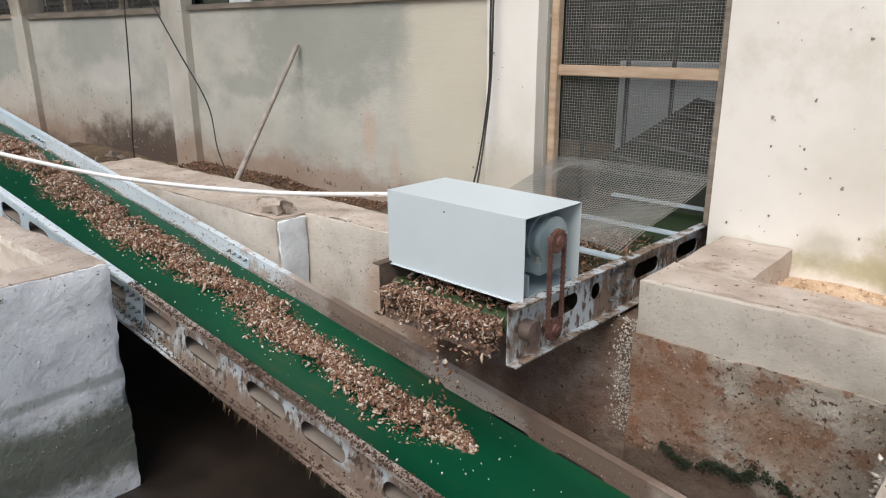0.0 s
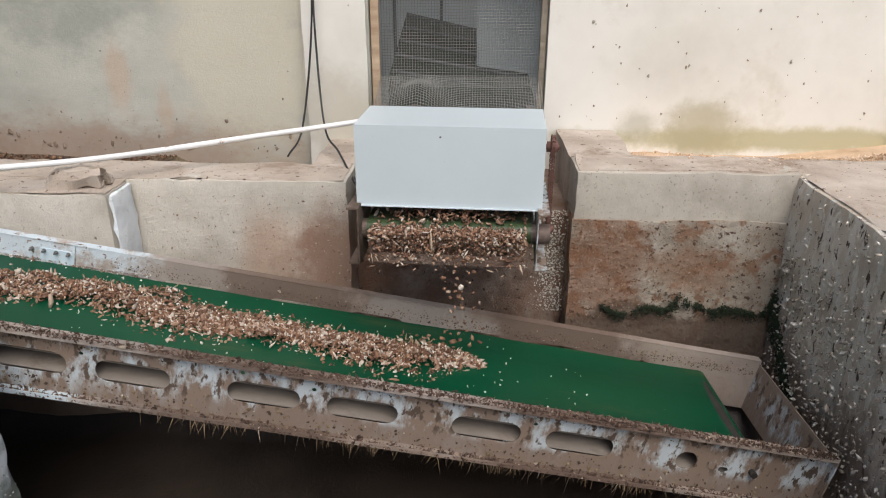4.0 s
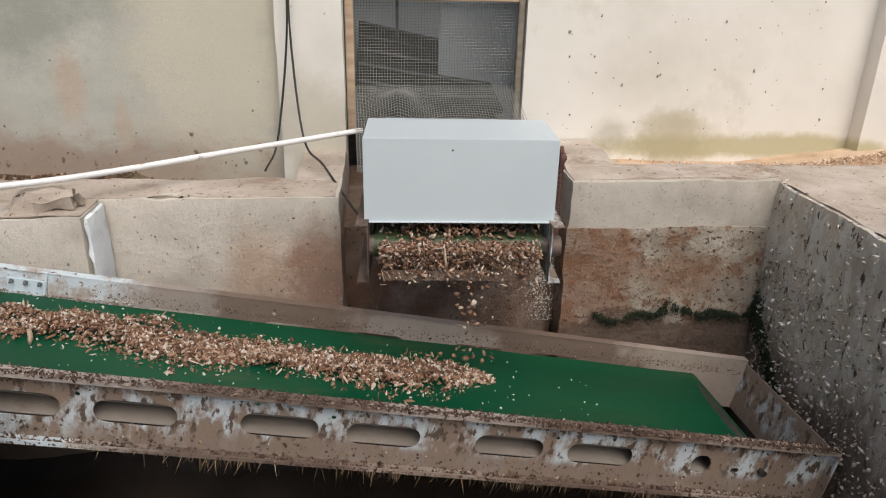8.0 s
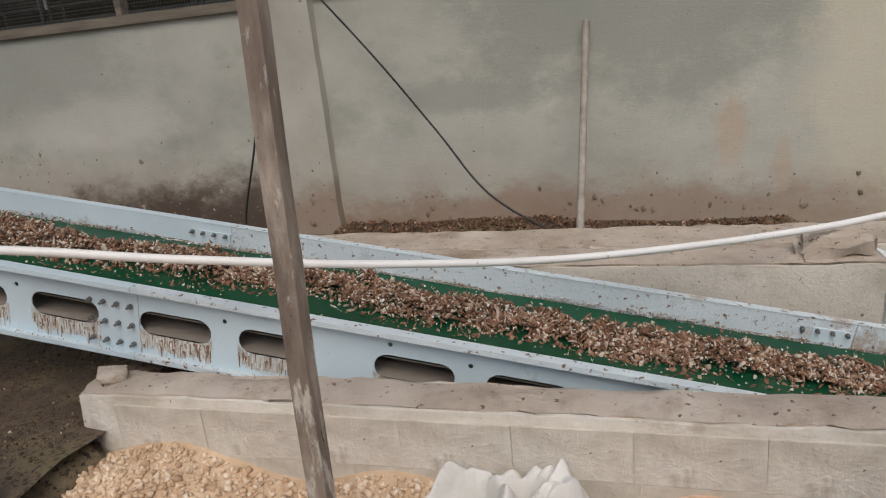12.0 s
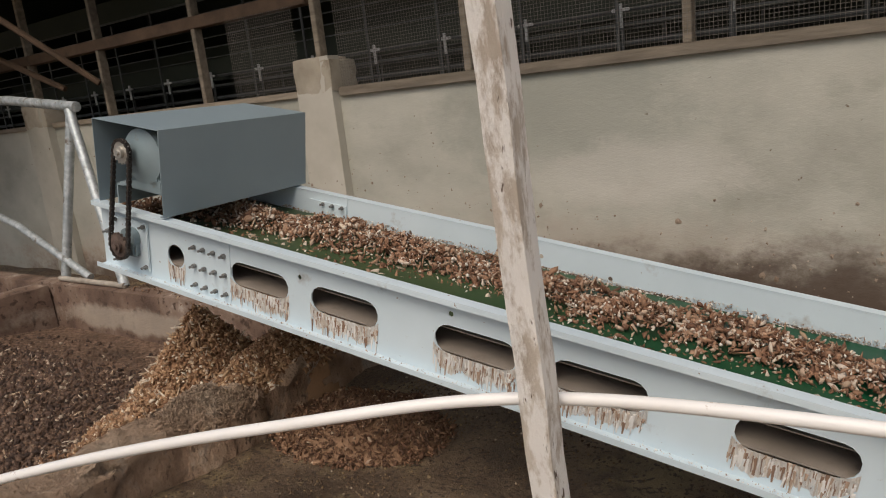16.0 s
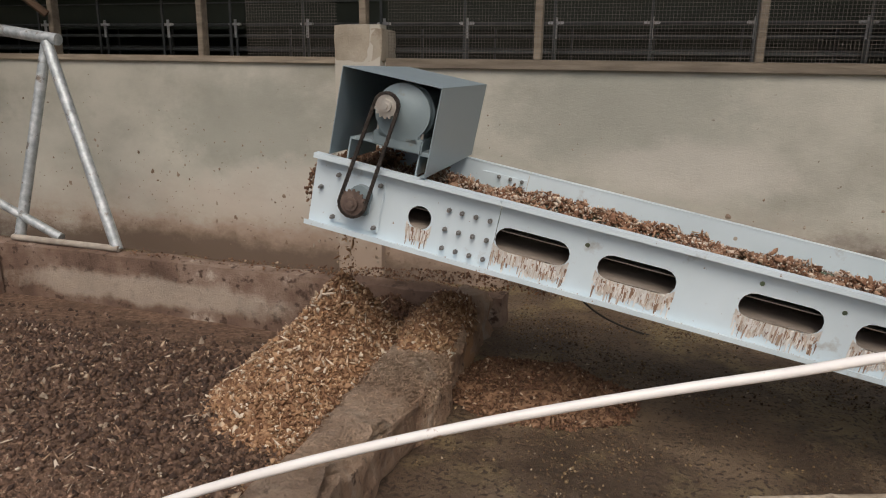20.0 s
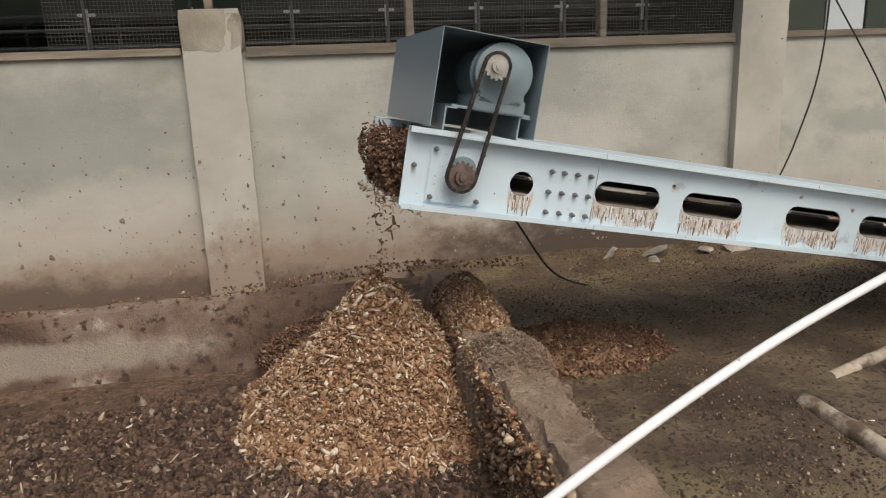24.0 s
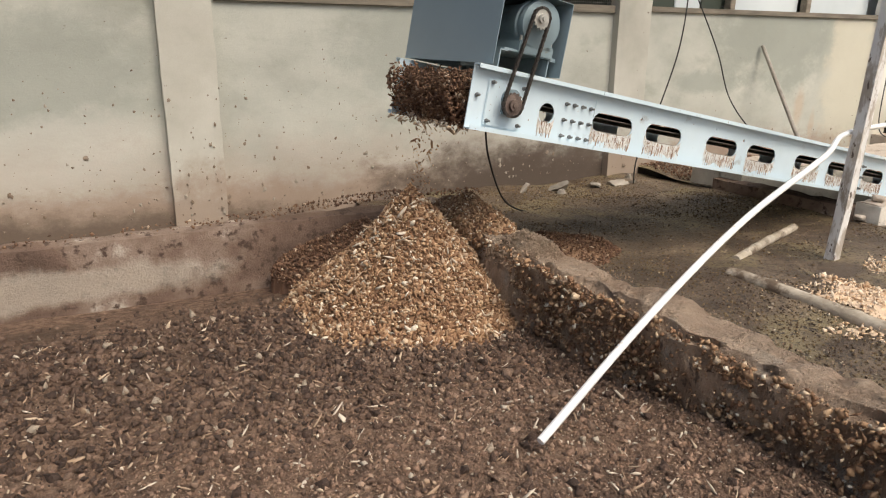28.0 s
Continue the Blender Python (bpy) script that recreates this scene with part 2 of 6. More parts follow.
STEEL_DIRTY = mat("caked_steel", [(0.3, (0.46, 0.51, 0.53)), (0.7, (0.60, 0.66, 0.69))], 2.0, 8, 0.6, bump=0.4, stain=(0.25, 0.185, 0.14), stain_scale=6.0, stain_at=(0.44, 0.52), speck=(0.10, 0.07, 0.05), speck_scale=26, speck_at=(0.54, 0.60), stretch=(1, 1, 0.5),
                  blots=(((0.25, 0.19, 0.15), 8.4, -0.15, 2.4, 0.10, 0.5, 0.92), ((0.26, 0.20, 0.155), 8.8, 0.16, 2.4, 0.04, 0.6, 0.9)))
# caked rail on the shaded side; the shade is part of this dark colour
RAIL_DARK = mat("shaded_caked_rail", [(0.3, (0.045, 0.030, 0.022)), (0.5, (0.10, 0.068, 0.048)), (0.7, (0.20, 0.155, 0.125))], 5, 10, 0.8, bump=0.6, stain=(0.36, 0.36, 0.35), stain_scale=3, stain_at=(0.64, 0.72))
CRUST = mat("manure_crust", [(0.3, (0.60, 0.68, 0.72)), (0.7, (0.68, 0.765, 0.81))], 1.5, 6, 0.8, bump=0.7, stain=(0.40, 0.40, 0.38), stain_scale=4, stain_at=(0.6, 0.75), speck=(0.20, 0.13, 0.09), speck_scale=30, speck_at=(0.60, 0.66), bump_dist=0.012,
            blots=(((0.43, 0.355, 0.295), 8.5, 0.0, 2.45, 6.0, 0.22, 0.9), ((0.24, 0.165, 0.12), 8.2, 0.0, 1.3, 6.0, 1.6, 0.75), ((0.14, 0.095, 0.07), 7.0, 0.0, 0.55, 3.0, 0.5, 0.8), ((0.15, 0.10, 0.075), 8.7, 0.0, 0.45, 3.0, 0.5, 0.8), ((0.42, 0.37, 0.33), 7.9, 0.05, 0.35, 0.2, 0.4, 0.7), ((0.40, 0.35, 0.31), 6.5, 0.03, 0.3, 0.2, 0.4, 0.7)))
COVER = mat("grey_blue_sheet", [(0.3, (0.56, 0.63, 0.655)), (0.7, (0.62, 0.695, 0.72))], 1.2, 5, 0.38, bump=0.03, stain=(0.38, 0.39, 0.38), stain_scale=2.2, stain_at=(0.6, 0.8), speck=(0.30, 0.27, 0.22), speck_scale=60, speck_at=(0.73, 0.76))
COVER_DARK = mat("slate_blue_sheet", [(0.3, (0.243, 0.316, 0.352)), (0.7, (0.283, 0.361, 0.397))], 1.2, 5, 0.35, bump=0.03, stain=(0.27, 0.28, 0.27), stain_scale=2.2, stain_at=(0.62, 0.8), speck=(0.30, 0.27, 0.22), speck_scale=60, speck_at=(0.75, 0.78))
BELT = mat("green_belt", [(0.3, (0.002, 0.050, 0.022)), (0.7, (0.004, 0.080, 0.035))], 2.0, 8, 0.36, bump=0.05, stain=(0.05, 0.085, 0.032), stain_scale=3, stain_at=(0.56, 0.72), stretch=(0.25, 1, 1), speck=(0.35, 0.38, 0.28), speck_scale=70, speck_at=(0.76, 0.78), spec=0.28,
           blots=(((0.12, 0.105, 0.050), 0.2, 0.0, 1.3, 60.0, 1.2, 0.4),))
BELT_BACK = mat("belt_underside", [(0.3, (0.22, 0.188, 0.158)), (0.7, (0.33, 0.288, 0.248))], 3.0, 8, 0.75, bump=0.2, stain=(0.16, 0.12, 0.095), stain_scale=3, stain_at=(0.55, 0.7))
MANURE_IS = [(0.0, (0.13, 0.060, 0.034)), (0.2, (0.23, 0.115, 0.066)), (0.42, (0.33, 0.185, 0.112)), (0.62, (0.42, 0.27, 0.18)), (0.76, (0.55, 0.42, 0.32)), (0.88, (0.74, 0.65, 0.55))]
MANURE = mat("fresh_manure", [(0.3, (0.14, 0.075, 0.042)), (0.7, (0.31, 0.18, 0.11))], 25, 5, 0.75, bump=0.4, island=MANURE_IS)
HEAP_IS = [(0.0, (0.150, 0.072, 0.040)), (0.22, (0.265, 0.143, 0.080)), (0.48, (0.385, 0.232, 0.132)), (0.70, (0.490, 0.325, 0.195)), (0.88, (0.690, 0.535, 0.375)), (0.96, (0.850, 0.772, 0.636))]
HEAP = mat("golden_manure", [(0.3, (0.18, 0.095, 0.045)), (0.7, (0.37, 0.22, 0.11))], 25, 5, 0.8, bump=0.4, island=HEAP_IS)
MANURE_OLD = mat("old_manure", [(0.3, (0.11, 0.055, 0.03)), (0.7, (0.25, 0.14, 0.08))], 25, 5, 0.75, bump=0.4, island=[(0.0, (0.065, 0.030, 0.017)), (0.25, (0.125, 0.061, 0.034)), (0.55, (0.20, 0.105, 0.060)), (0.82, (0.29, 0.175, 0.105)), (0.96, (0.58, 0.45, 0.33))])
SHELL = mat("shell_bits", [(0.3, (0.62, 0.57, 0.48)), (0.7, (0.80, 0.77, 0.70))], 20, 3, 0.7, bump=0)
SLUDGE = mat("brown_sludge", [(0.3, (0.13, 0.085, 0.060)), (0.5, (0.25, 0.175, 0.13)), (0.7, (0.40, 0.315, 0.25))], 4, 10, 0.8, bump=0.8, bump_dist=0.02, stain=(0.20, 0.105, 0.065), stain_scale=2.5, stain_at=(0.5, 0.65), speck=(0.07, 0.045, 0.03), speck_scale=30, speck_at=(0.62, 0.68))
# pit mud made near black: the pit's shade is put into the colour
PIT_MUD_SHADED = mat("shaded_pit_mud", [(0.3, (0.012, 0.009, 0.007)), (0.7, (0.035, 0.026, 0.02))], 2.5, 8, 0.45, bump=0.4, bump_dist=0.01)
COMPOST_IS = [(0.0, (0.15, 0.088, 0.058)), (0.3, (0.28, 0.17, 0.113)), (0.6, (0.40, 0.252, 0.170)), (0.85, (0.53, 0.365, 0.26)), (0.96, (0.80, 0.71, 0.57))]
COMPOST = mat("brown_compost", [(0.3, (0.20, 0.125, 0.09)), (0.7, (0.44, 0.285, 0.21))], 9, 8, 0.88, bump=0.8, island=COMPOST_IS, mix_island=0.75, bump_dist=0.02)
# darker copy of COMPOST; the far bed's dimmer light is put into its colour
COMPOST_DARK = mat("darker_compost_copy", [(0.3, (0.060, 0.036, 0.025)), (0.7, (0.165, 0.104, 0.074))], 14, 8, 0.62, bump=0.8, island=[(0.0, (0.060, 0.034, 0.023)), (0.28, (0.122, 0.070, 0.047)), (0.58, (0.200, 0.121, 0.083)), (0.86, (0.30, 0.195, 0.135)), (0.965, (0.62, 0.51, 0.39))], bump_dist=0.02)
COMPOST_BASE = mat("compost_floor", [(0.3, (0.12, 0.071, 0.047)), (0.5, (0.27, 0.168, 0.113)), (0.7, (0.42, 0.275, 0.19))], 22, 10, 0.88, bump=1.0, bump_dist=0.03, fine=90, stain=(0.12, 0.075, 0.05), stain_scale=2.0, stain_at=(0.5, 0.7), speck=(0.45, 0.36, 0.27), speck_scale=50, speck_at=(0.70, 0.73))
DIVIDER = mat("caked_divider", [(0.3, (0.20, 0.120, 0.075)), (0.5, (0.38, 0.250, 0.168)), (0.7, (0.56, 0.42, 0.305))], 7, 12, 0.9, bump=1.0, stain=(0.44, 0.365, 0.295), stain_scale=3.4, stain_at=(0.54, 0.64), speck=(0.12, 0.075, 0.05), speck_scale=26, speck_at=(0.62, 0.70), bump_dist=0.03, stretch=(1, 1, 0.6), blots=(((0.50, 0.385, 0.285), -10.2, 1.77, 60.0, 0.10, 1.2, 0.6),))
MUD = mat("mud", [(0.3, (0.052, 0.033, 0.021)), (0.5, (0.120, 0.082, 0.053)), (0.7, (0.225, 0.165, 0.108))], 2.6, 14, 0.48, bump=0.9, stain=(0.225, 0.175, 0.095), stain_scale=1.7, stain_at=(0.50, 0.60), bump_dist=0.02, fine=45, speck=(0.045, 0.028, 0.018), speck_scale=42, speck_at=(0.55, 0.60))
MUD_CRUMB = mat("mud_crumbs", [(0.3, (0.07, 0.045, 0.03)), (0.7, (0.16, 0.105, 0.065))], 9, 6, 0.85, bump=0.4, island=[(0.0, (0.055, 0.036, 0.024)), (0.30, (0.14, 0.095, 0.055)), (0.6, (0.25, 0.18, 0.095)), (0.86, (0.36, 0.27, 0.16)), (0.965, (0.60, 0.52, 0.40))])
SAND_IS = [(0.0, (0.38, 0.24, 0.14)), (0.16, (0.60, 0.43, 0.28)), (0.42, (0.78, 0.61, 0.445)), (0.74, (0.89, 0.78, 0.635))]
DAMP = ((0.25, 0.15, 0.085), -4.22, 1.25, 0.22, 0.5, 0.9, 0.7)
SAND = mat("tan_meal", [(0.3, (0.50, 0.32, 0.19)), (0.7, (0.85, 0.645, 0.455))], 3.5, 8, 0.95, bump=0.6, island=SAND_IS, mix_island=0.6, blots=(DAMP,))
SAND_BASE = mat("tan_ground", [(0.3, (0.48, 0.315, 0.19)), (0.7, (0.80, 0.61, 0.43))], 3.5, 9, 0.95, bump=0.7, stain=(0.24, 0.15, 0.085), stain_scale=1.6, stain_at=(0.58, 0.70), blots=(DAMP,))
TIMBER = mat("weathered_timber", [(0.3, (0.15, 0.112, 0.088)), (0.5, (0.28, 0.222, 0.178)), (0.7, (0.47, 0.40, 0.335))], 6, 10, 0.88, bump=0.8, stretch=(2.2, 2.2, 0.6), stain=(0.58, 0.53, 0.46), stain_scale=6.5, stain_at=(0.55, 0.61), speck=(0.05, 0.03, 0.02), speck_scale=20, speck_at=(0.70, 0.73))
TIMBER_LICHEN = mat("lichen_timber", [(0.3, (0.30, 0.25, 0.20)), (0.5, (0.47, 0.41, 0.345)), (0.7, (0.62, 0.57, 0.50))], 5, 10, 0.9, bump=0.6, stretch=(2, 2, 0.7), stain=(0.78, 0.76, 0.73), stain_scale=6.5, stain_at=(0.45, 0.53), speck=(0.14, 0.105, 0.08), speck_scale=14, speck_at=(0.63, 0.66))
PALE_TIMBER = mat("pale_timber", [(0.3, (0.36, 0.25, 0.165)), (0.7, (0.54, 0.42, 0.30))], 7, 8, 0.8, bump=0.3, stretch=(0.5, 3, 3), vary=0.1)
SILL_TIMBER = mat("sill_timber", [(0.3, (0.15, 0.125, 0.095)), (0.7, (0.32, 0.275, 0.215))], 6, 8, 0.85, bump=0.3, stretch=(0.4, 3, 3), vary=0.25)
GREY_POLE = mat("grey_pole", [(0.3, (0.25, 0.22, 0.185)), (0.7, (0.42, 0.38, 0.33))], 10, 8, 0.85, bump=0.4)
BAMBOO = mat("bamboo", [(0.3, (0.28, 0.225, 0.165)), (0.5, (0.42, 0.355, 0.275)), (0.7, (0.58, 0.51, 0.42))], 8, 8, 0.75, bump=0.4, stain=(0.13, 0.09, 0.06), stain_scale=5, stain_at=(0.50, 0.60))
PVC = mat("white_pvc", [(0.3, (0.79, 0.78, 0.76)), (0.7, (0.88, 0.875, 0.86))], 4, 6, 0.35, bump=0.05, stain=(0.40, 0.28, 0.19), stain_scale=14, stain_at=(0.63, 0.69))
CABLE = mat("black_cable", [(0.3, (0.02, 0.02, 0.02)), (0.7, (0.035, 0.033, 0.03))], 8, 3, 0.6, bump=0.1)
GALV = mat("galvanised_pipe", [(0.3, (0.30, 0.34, 0.36)), (0.5, (0.45, 0.50, 0.52)), (0.7, (0.66, 0.70, 0.72))], 16, 8, 0.48, metal=0.5, bump=0.2, stain=(0.20, 0.17, 0.14), stain_scale=9, stain_at=(0.57, 0.66))
WIRE_DARK = mat("dull_wire", [(0.3, (0.20, 0.19, 0.17)), (0.7, (0.32, 0.30, 0.27))], 8, 3, 0.6, metal=0.3, bump=0)
WIRE = mat("wire", [(0.3, (0.27, 0.27, 0.25)), (0.7, (0.40, 0.40, 0.375))], 8, 3, 0.5, metal=0.2, bump=0)
CHAIN = mat("oiled_chain", [(0.3, (0.035, 0.03, 0.028)), (0.7, (0.09, 0.075, 0.065))], 30, 4, 0.5, metal=0.5, bump=0.2)
RUST = mat("rusty_sprocket", [(0.3, (0.09, 0.065, 0.055)), (0.7, (0.22, 0.165, 0.14))], 20, 6, 0.6, metal=0.35, bump=0.3)
RUST_RED = mat("red_rust", [(0.3, (0.10, 0.045, 0.036)), (0.7, (0.22, 0.11, 0.085))], 20, 6, 0.65, metal=0.2, bump=0.3)
BRIGHT = mat("bright_steel", [(0.3, (0.42, 0.40, 0.36)), (0.7, (0.60, 0.58, 0.54))], 15, 5, 0.4, metal=0.7, bump=0.1)
MOTOR = mat("grey_motor", [(0.3, (0.172, 0.234, 0.257)), (0.7, (0.226, 0.292, 0.320))], 5, 5, 0.4, bump=0.05, stain=(0.16, 0.14, 0.11), stain_scale=8, stain_at=(0.6, 0.75))
BOLT = mat("bolt_steel", [(0.3, (0.13, 0.13, 0.13)), (0.7, (0.24, 0.24, 0.235))], 20, 3, 0.45, metal=0.5, bump=0)
BLACK = mat("black_iron", [(0.3, (0.02, 0.018, 0.016)), (0.7, (0.05, 0.043, 0.037))], 10, 4, 0.6, bump=0.1)
SACKCLOTH = mat("woven_sack", [(0.3, (0.58, 0.56, 0.52)), (0.7, (0.78, 0.76, 0.72))], 5, 8, 0.6, bump=0.25, fine=220, stain=(0.42, 0.36, 0.29), stain_scale=7, stain_at=(0.57, 0.70))
SACKGREEN = mat("green_print", [(0.3, (0.03, 0.19, 0.13)), (0.7, (0.06, 0.27, 0.19))], 12, 6, 0.6, bump=0.2)
CAGE = mat("cage_rail", [(0.3, (0.085, 0.095, 0.095)), (0.7, (0.16, 0.17, 0.17))], 6, 4, 0.5, metal=0.3, bump=0)
CAGE_WHITE = mat("white_drinker", [(0.3, (0.70, 0.72, 0.72)), (0.7, (0.82, 0.83, 0.83))], 6, 3, 0.4, bump=0)
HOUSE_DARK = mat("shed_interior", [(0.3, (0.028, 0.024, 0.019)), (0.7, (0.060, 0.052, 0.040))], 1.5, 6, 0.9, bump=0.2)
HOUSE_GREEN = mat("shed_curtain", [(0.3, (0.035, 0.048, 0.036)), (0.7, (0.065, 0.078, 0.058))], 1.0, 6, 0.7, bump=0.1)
HOUSE_PALE = mat("pale_panel", [(0.3, (0.55, 0.60, 0.62)), (0.7, (0.68, 0.73, 0.75))], 1.0, 5, 0.6, bump=0.05)
ROOF_TIMBER = mat("roof_timber", [(0.3, (0.060, 0.038, 0.024)), (0.7, (0.13, 0.084, 0.054))], 5, 7, 0.85, bump=0.3, vary=0.2)
MOSS = mat("dark_moss", [(0.3, (0.018, 0.030, 0.013)), (0.7, (0.045, 0.065, 0.028))], 30, 6, 0.95, bump=0.8)
SPLAT_DRY = mat("dry_splash", [(0.3, (0.15, 0.105, 0.075)), (0.7, (0.30, 0.23, 0.175))], 12, 5, 0.9, bump=0.2)
FLECK = mat("mortar_fleck", [(0.3, (0.46, 0.40, 0.33)), (0.7, (0.68, 0.61, 0.52))], 12, 5, 0.9, bump=0.3, island=[(0.0, (0.12, 0.09, 0.06)), (0.22, (0.36, 0.30, 0.235)), (0.48, (0.60, 0.53, 0.44)), (0.72, (0.80, 0.75, 0.68))])
FLECK_RUST = mat("rusty_fleck", [(0.3, (0.30, 0.20, 0.13)), (0.7, (0.52, 0.40, 0.30))], 12, 5, 0.9, bump=0.3, island=[(0.0, (0.12, 0.06, 0.035)), (0.3, (0.28, 0.15, 0.085)), (0.55, (0.46, 0.31, 0.21)), (0.8, (0.62, 0.54, 0.44))])
FLECK_PAINT = mat("paint_fleck", [(0.3, (0.5, 0.52, 0.53)), (0.7, (0.75, 0.78, 0.79))], 12, 5, 0.9, bump=0.3, island=[(0.0, (0.09, 0.085, 0.07)), (0.22, (0.36, 0.36, 0.34)), (0.45, (0.62, 0.65, 0.66)), (0.7, (0.80, 0.84, 0.85))])
RUBBLE = mat("rubble", [(0.3, (0.20, 0.17, 0.14)), (0.7, (0.40, 0.36, 0.31))], 7, 6, 0.9, bump=0.5, vary=0.2)
STRAW = mat("straw", [(0.3, (0.38, 0.28, 0.19)), (0.7, (0.60, 0.49, 0.36))], 20, 3, 0.8, bump=0, island=[(0.0, (0.34, 0.22, 0.14)), (0.45, (0.50, 0.38, 0.27)), (0.75, (0.68, 0.59, 0.48))])


# ---- mesh helpers ----
rng = np.random.default_rng(7)


def finish(name, me, material, parent=None, label="", smooth=0.0):
    me.materials.append(material)
    if smooth:
        me.shade_smooth()
        me.set_sharp_from_angle(angle=radians(smooth))
    ob = new(name, me)
    if parent:
        ob.parent = parent
    if label:
        ob["label"] = label
    return ob


def part(name, bm, material, parent=None, label="", smooth=0.0):
    bmesh.ops.recalc_face_normals(bm, faces=bm.faces)
    me = bpy.data.meshes.new(name)
    bm.to_mesh(me)
    bm.free()
    return finish(name, me, material, parent, label, smooth)


def from_arrays(name, verts, faces, material, parent=None, label="", smooth=0.0):
    me = bpy.data.meshes.new(name)
    me.from_pydata([tuple(v) for v in verts], [], [tuple(int(i) for i in f) for f in faces])
    me.update()
    return finish(name, me, material, parent, label, smooth)


def share(name, me, m, parent, label=""):
    """Another object on the same mesh."""
    ob = new(name, me)
    ob.parent = parent
    ob.matrix_basis = m
    if label:
        ob["label"] = label
    return ob


def thing(name, m, label, category, group="", kind=""):
    ob = new(name)
    ob.empty_display_size = 0.1
    ob.matrix_world = m
    return tagged(ob, label, category, group, kind)


def bm_box(bm, lo, hi, bevel=0.0, m=None):
    r = bmesh.ops.create_cube(bm, size=1.0)
    mid, ext = (Vector(lo) + Vector(hi)) / 2, Vector(hi) - Vector(lo)
    t = Matrix.Translation(mid) @ Matrix.Diagonal((*ext, 1))
    bmesh.ops.transform(bm, matrix=(m @ t) if m else t, verts=r["verts"])
    if bevel:
        edges = list({e for v in r["verts"] for e in v.link_edges})
        bmesh.ops.bevel(bm, geom=edges, offset=bevel, segments=2, affect="EDGES")


def bm_cyl(bm, p0, p1, r0, r1=None, seg=16, caps=True):
    p0, p1 = Vector(p0), Vector(p1)
    d = p1 - p0
    m = Matrix.Translation((p0 + p1) / 2) @ d.to_track_quat("Z", "Y").to_matrix().to_4x4()
    bmesh.ops.create_cone(bm, cap_ends=caps, segments=seg, radius1=r0, radius2=r0 if r1 is None else r1, depth=d.length, matrix=m)


def bm_tube(bm, pts, r, seg=10, caps=True):
    """A round tube along points; r a number or a list."""
    pts = [Vector(p) for p in pts]
    rings = []
    ref = Vector((0.13, 0.21, 0.97))
    for i, p in enumerate(pts):
        d = (pts[min(i + 1, len(pts) - 1)] - pts[max(i - 1, 0)]).normalized()
        a = d.cross(ref).normalized()
        b = d.cross(a)
        rad = r[i] if isinstance(r, (list, tuple)) else r
        rings.append([bm.verts.new(p + (a * math.cos(2 * math.pi * k / seg) + b * math.sin(2 * math.pi * k / seg)) * rad) for k in range(seg)])
    for q0, q1 in zip(rings, rings[1:]):
        for k in range(seg):
            bm.faces.new((q0[k], q0[(k + 1) % seg], q1[(k + 1) % seg], q1[k]))
    if caps:
        bm.faces.new(rings[0][::-1])
        bm.faces.new(rings[-1])


def spline(points, n=12):
    """Catmull-Rom through points."""
    p = [Vector(q) for q in points]
    p = [2 * p[0] - p[1]] + p + [2 * p[-1] - p[-2]]
    out = []
    for i in range(1, len(p) - 2):
        for k in range(n):
            t = k / n
            out.append(0.5 * (2 * p[i] + (p[i + 1] - p[i - 1]) * t + (2 * p[i - 1] - 5 * p[i] + 4 * p[i + 1] - p[i + 2]) * t * t + (3 * p[i] - p[i - 1] - 3 * p[i + 1] + p[i + 2]) * t ** 3))
    out.append(p[-2])
    return out


def rough_slab(name, lo, hi, material, parent=None, label="", res=0.07, amp=0.006, chip=0.014):
    """A cast block with uneven faces and chipped, rounded edges."""
    lo, hi = Vector(lo), Vector(hi)
    ext = hi - lo
    cnt = [max(1, min(90, round(e / res))) for e in ext]
    index, verts, faces = {}, [], []

    def vert(i, j, k):
        key = (i, j, k)
        if key not in index:
            p = Vector((lo.x + ext.x * i / cnt[0], lo.y + ext.y * j / cnt[1], lo.z + ext.z * k / cnt[2]))
            at_edge = [i in (0, cnt[0]), j in (0, cnt[1]), k in (0, cnt[2])]
            d = noise.noise_vector(p * 3.1) * amp + noise.noise_vector(p * 11.0) * amp * 0.6
            if sum(at_edge) >= 2:
                c = chip * (0.35 + abs(noise.noise(p * 7.0)) * 1.6)
                mid = (lo + hi) / 2
                for ax in range(3):
                    if at_edge[ax]:
                        d[ax] -= c * (1 if p[ax] > mid[ax] else -1)
            index[key] = len(verts)
            verts.append(p + d)
        return index[key]

    a, b, c = cnt
    for i in range(a):
        for j in range(b):
            faces.append((vert(i, j, 0), vert(i, j + 1, 0), vert(i + 1, j + 1, 0), vert(i + 1, j, 0)))
            faces.append((vert(i, j, c), vert(i + 1, j, c), vert(i + 1, j + 1, c), vert(i, j + 1, c)))
    for i in range(a):
        for k in range(c):
            faces.append((vert(i, 0, k), vert(i + 1, 0, k), vert(i + 1, 0, k + 1), vert(i, 0, k + 1)))
            faces.append((vert(i, b, k), vert(i, b, k + 1), vert(i + 1, b, k + 1), vert(i + 1, b, k)))
    for j in range(b):
        for k in range(c):
            faces.append((vert(0, j, k), vert(0, j, k + 1), vert(0, j + 1, k + 1), vert(0, j + 1, k)))
            faces.append((vert(a, j, k), vert(a, j + 1, k), vert(a, j + 1, k + 1), vert(a, j, k + 1)))
    return from_arrays(name, verts, faces, material, parent, label, smooth=50)


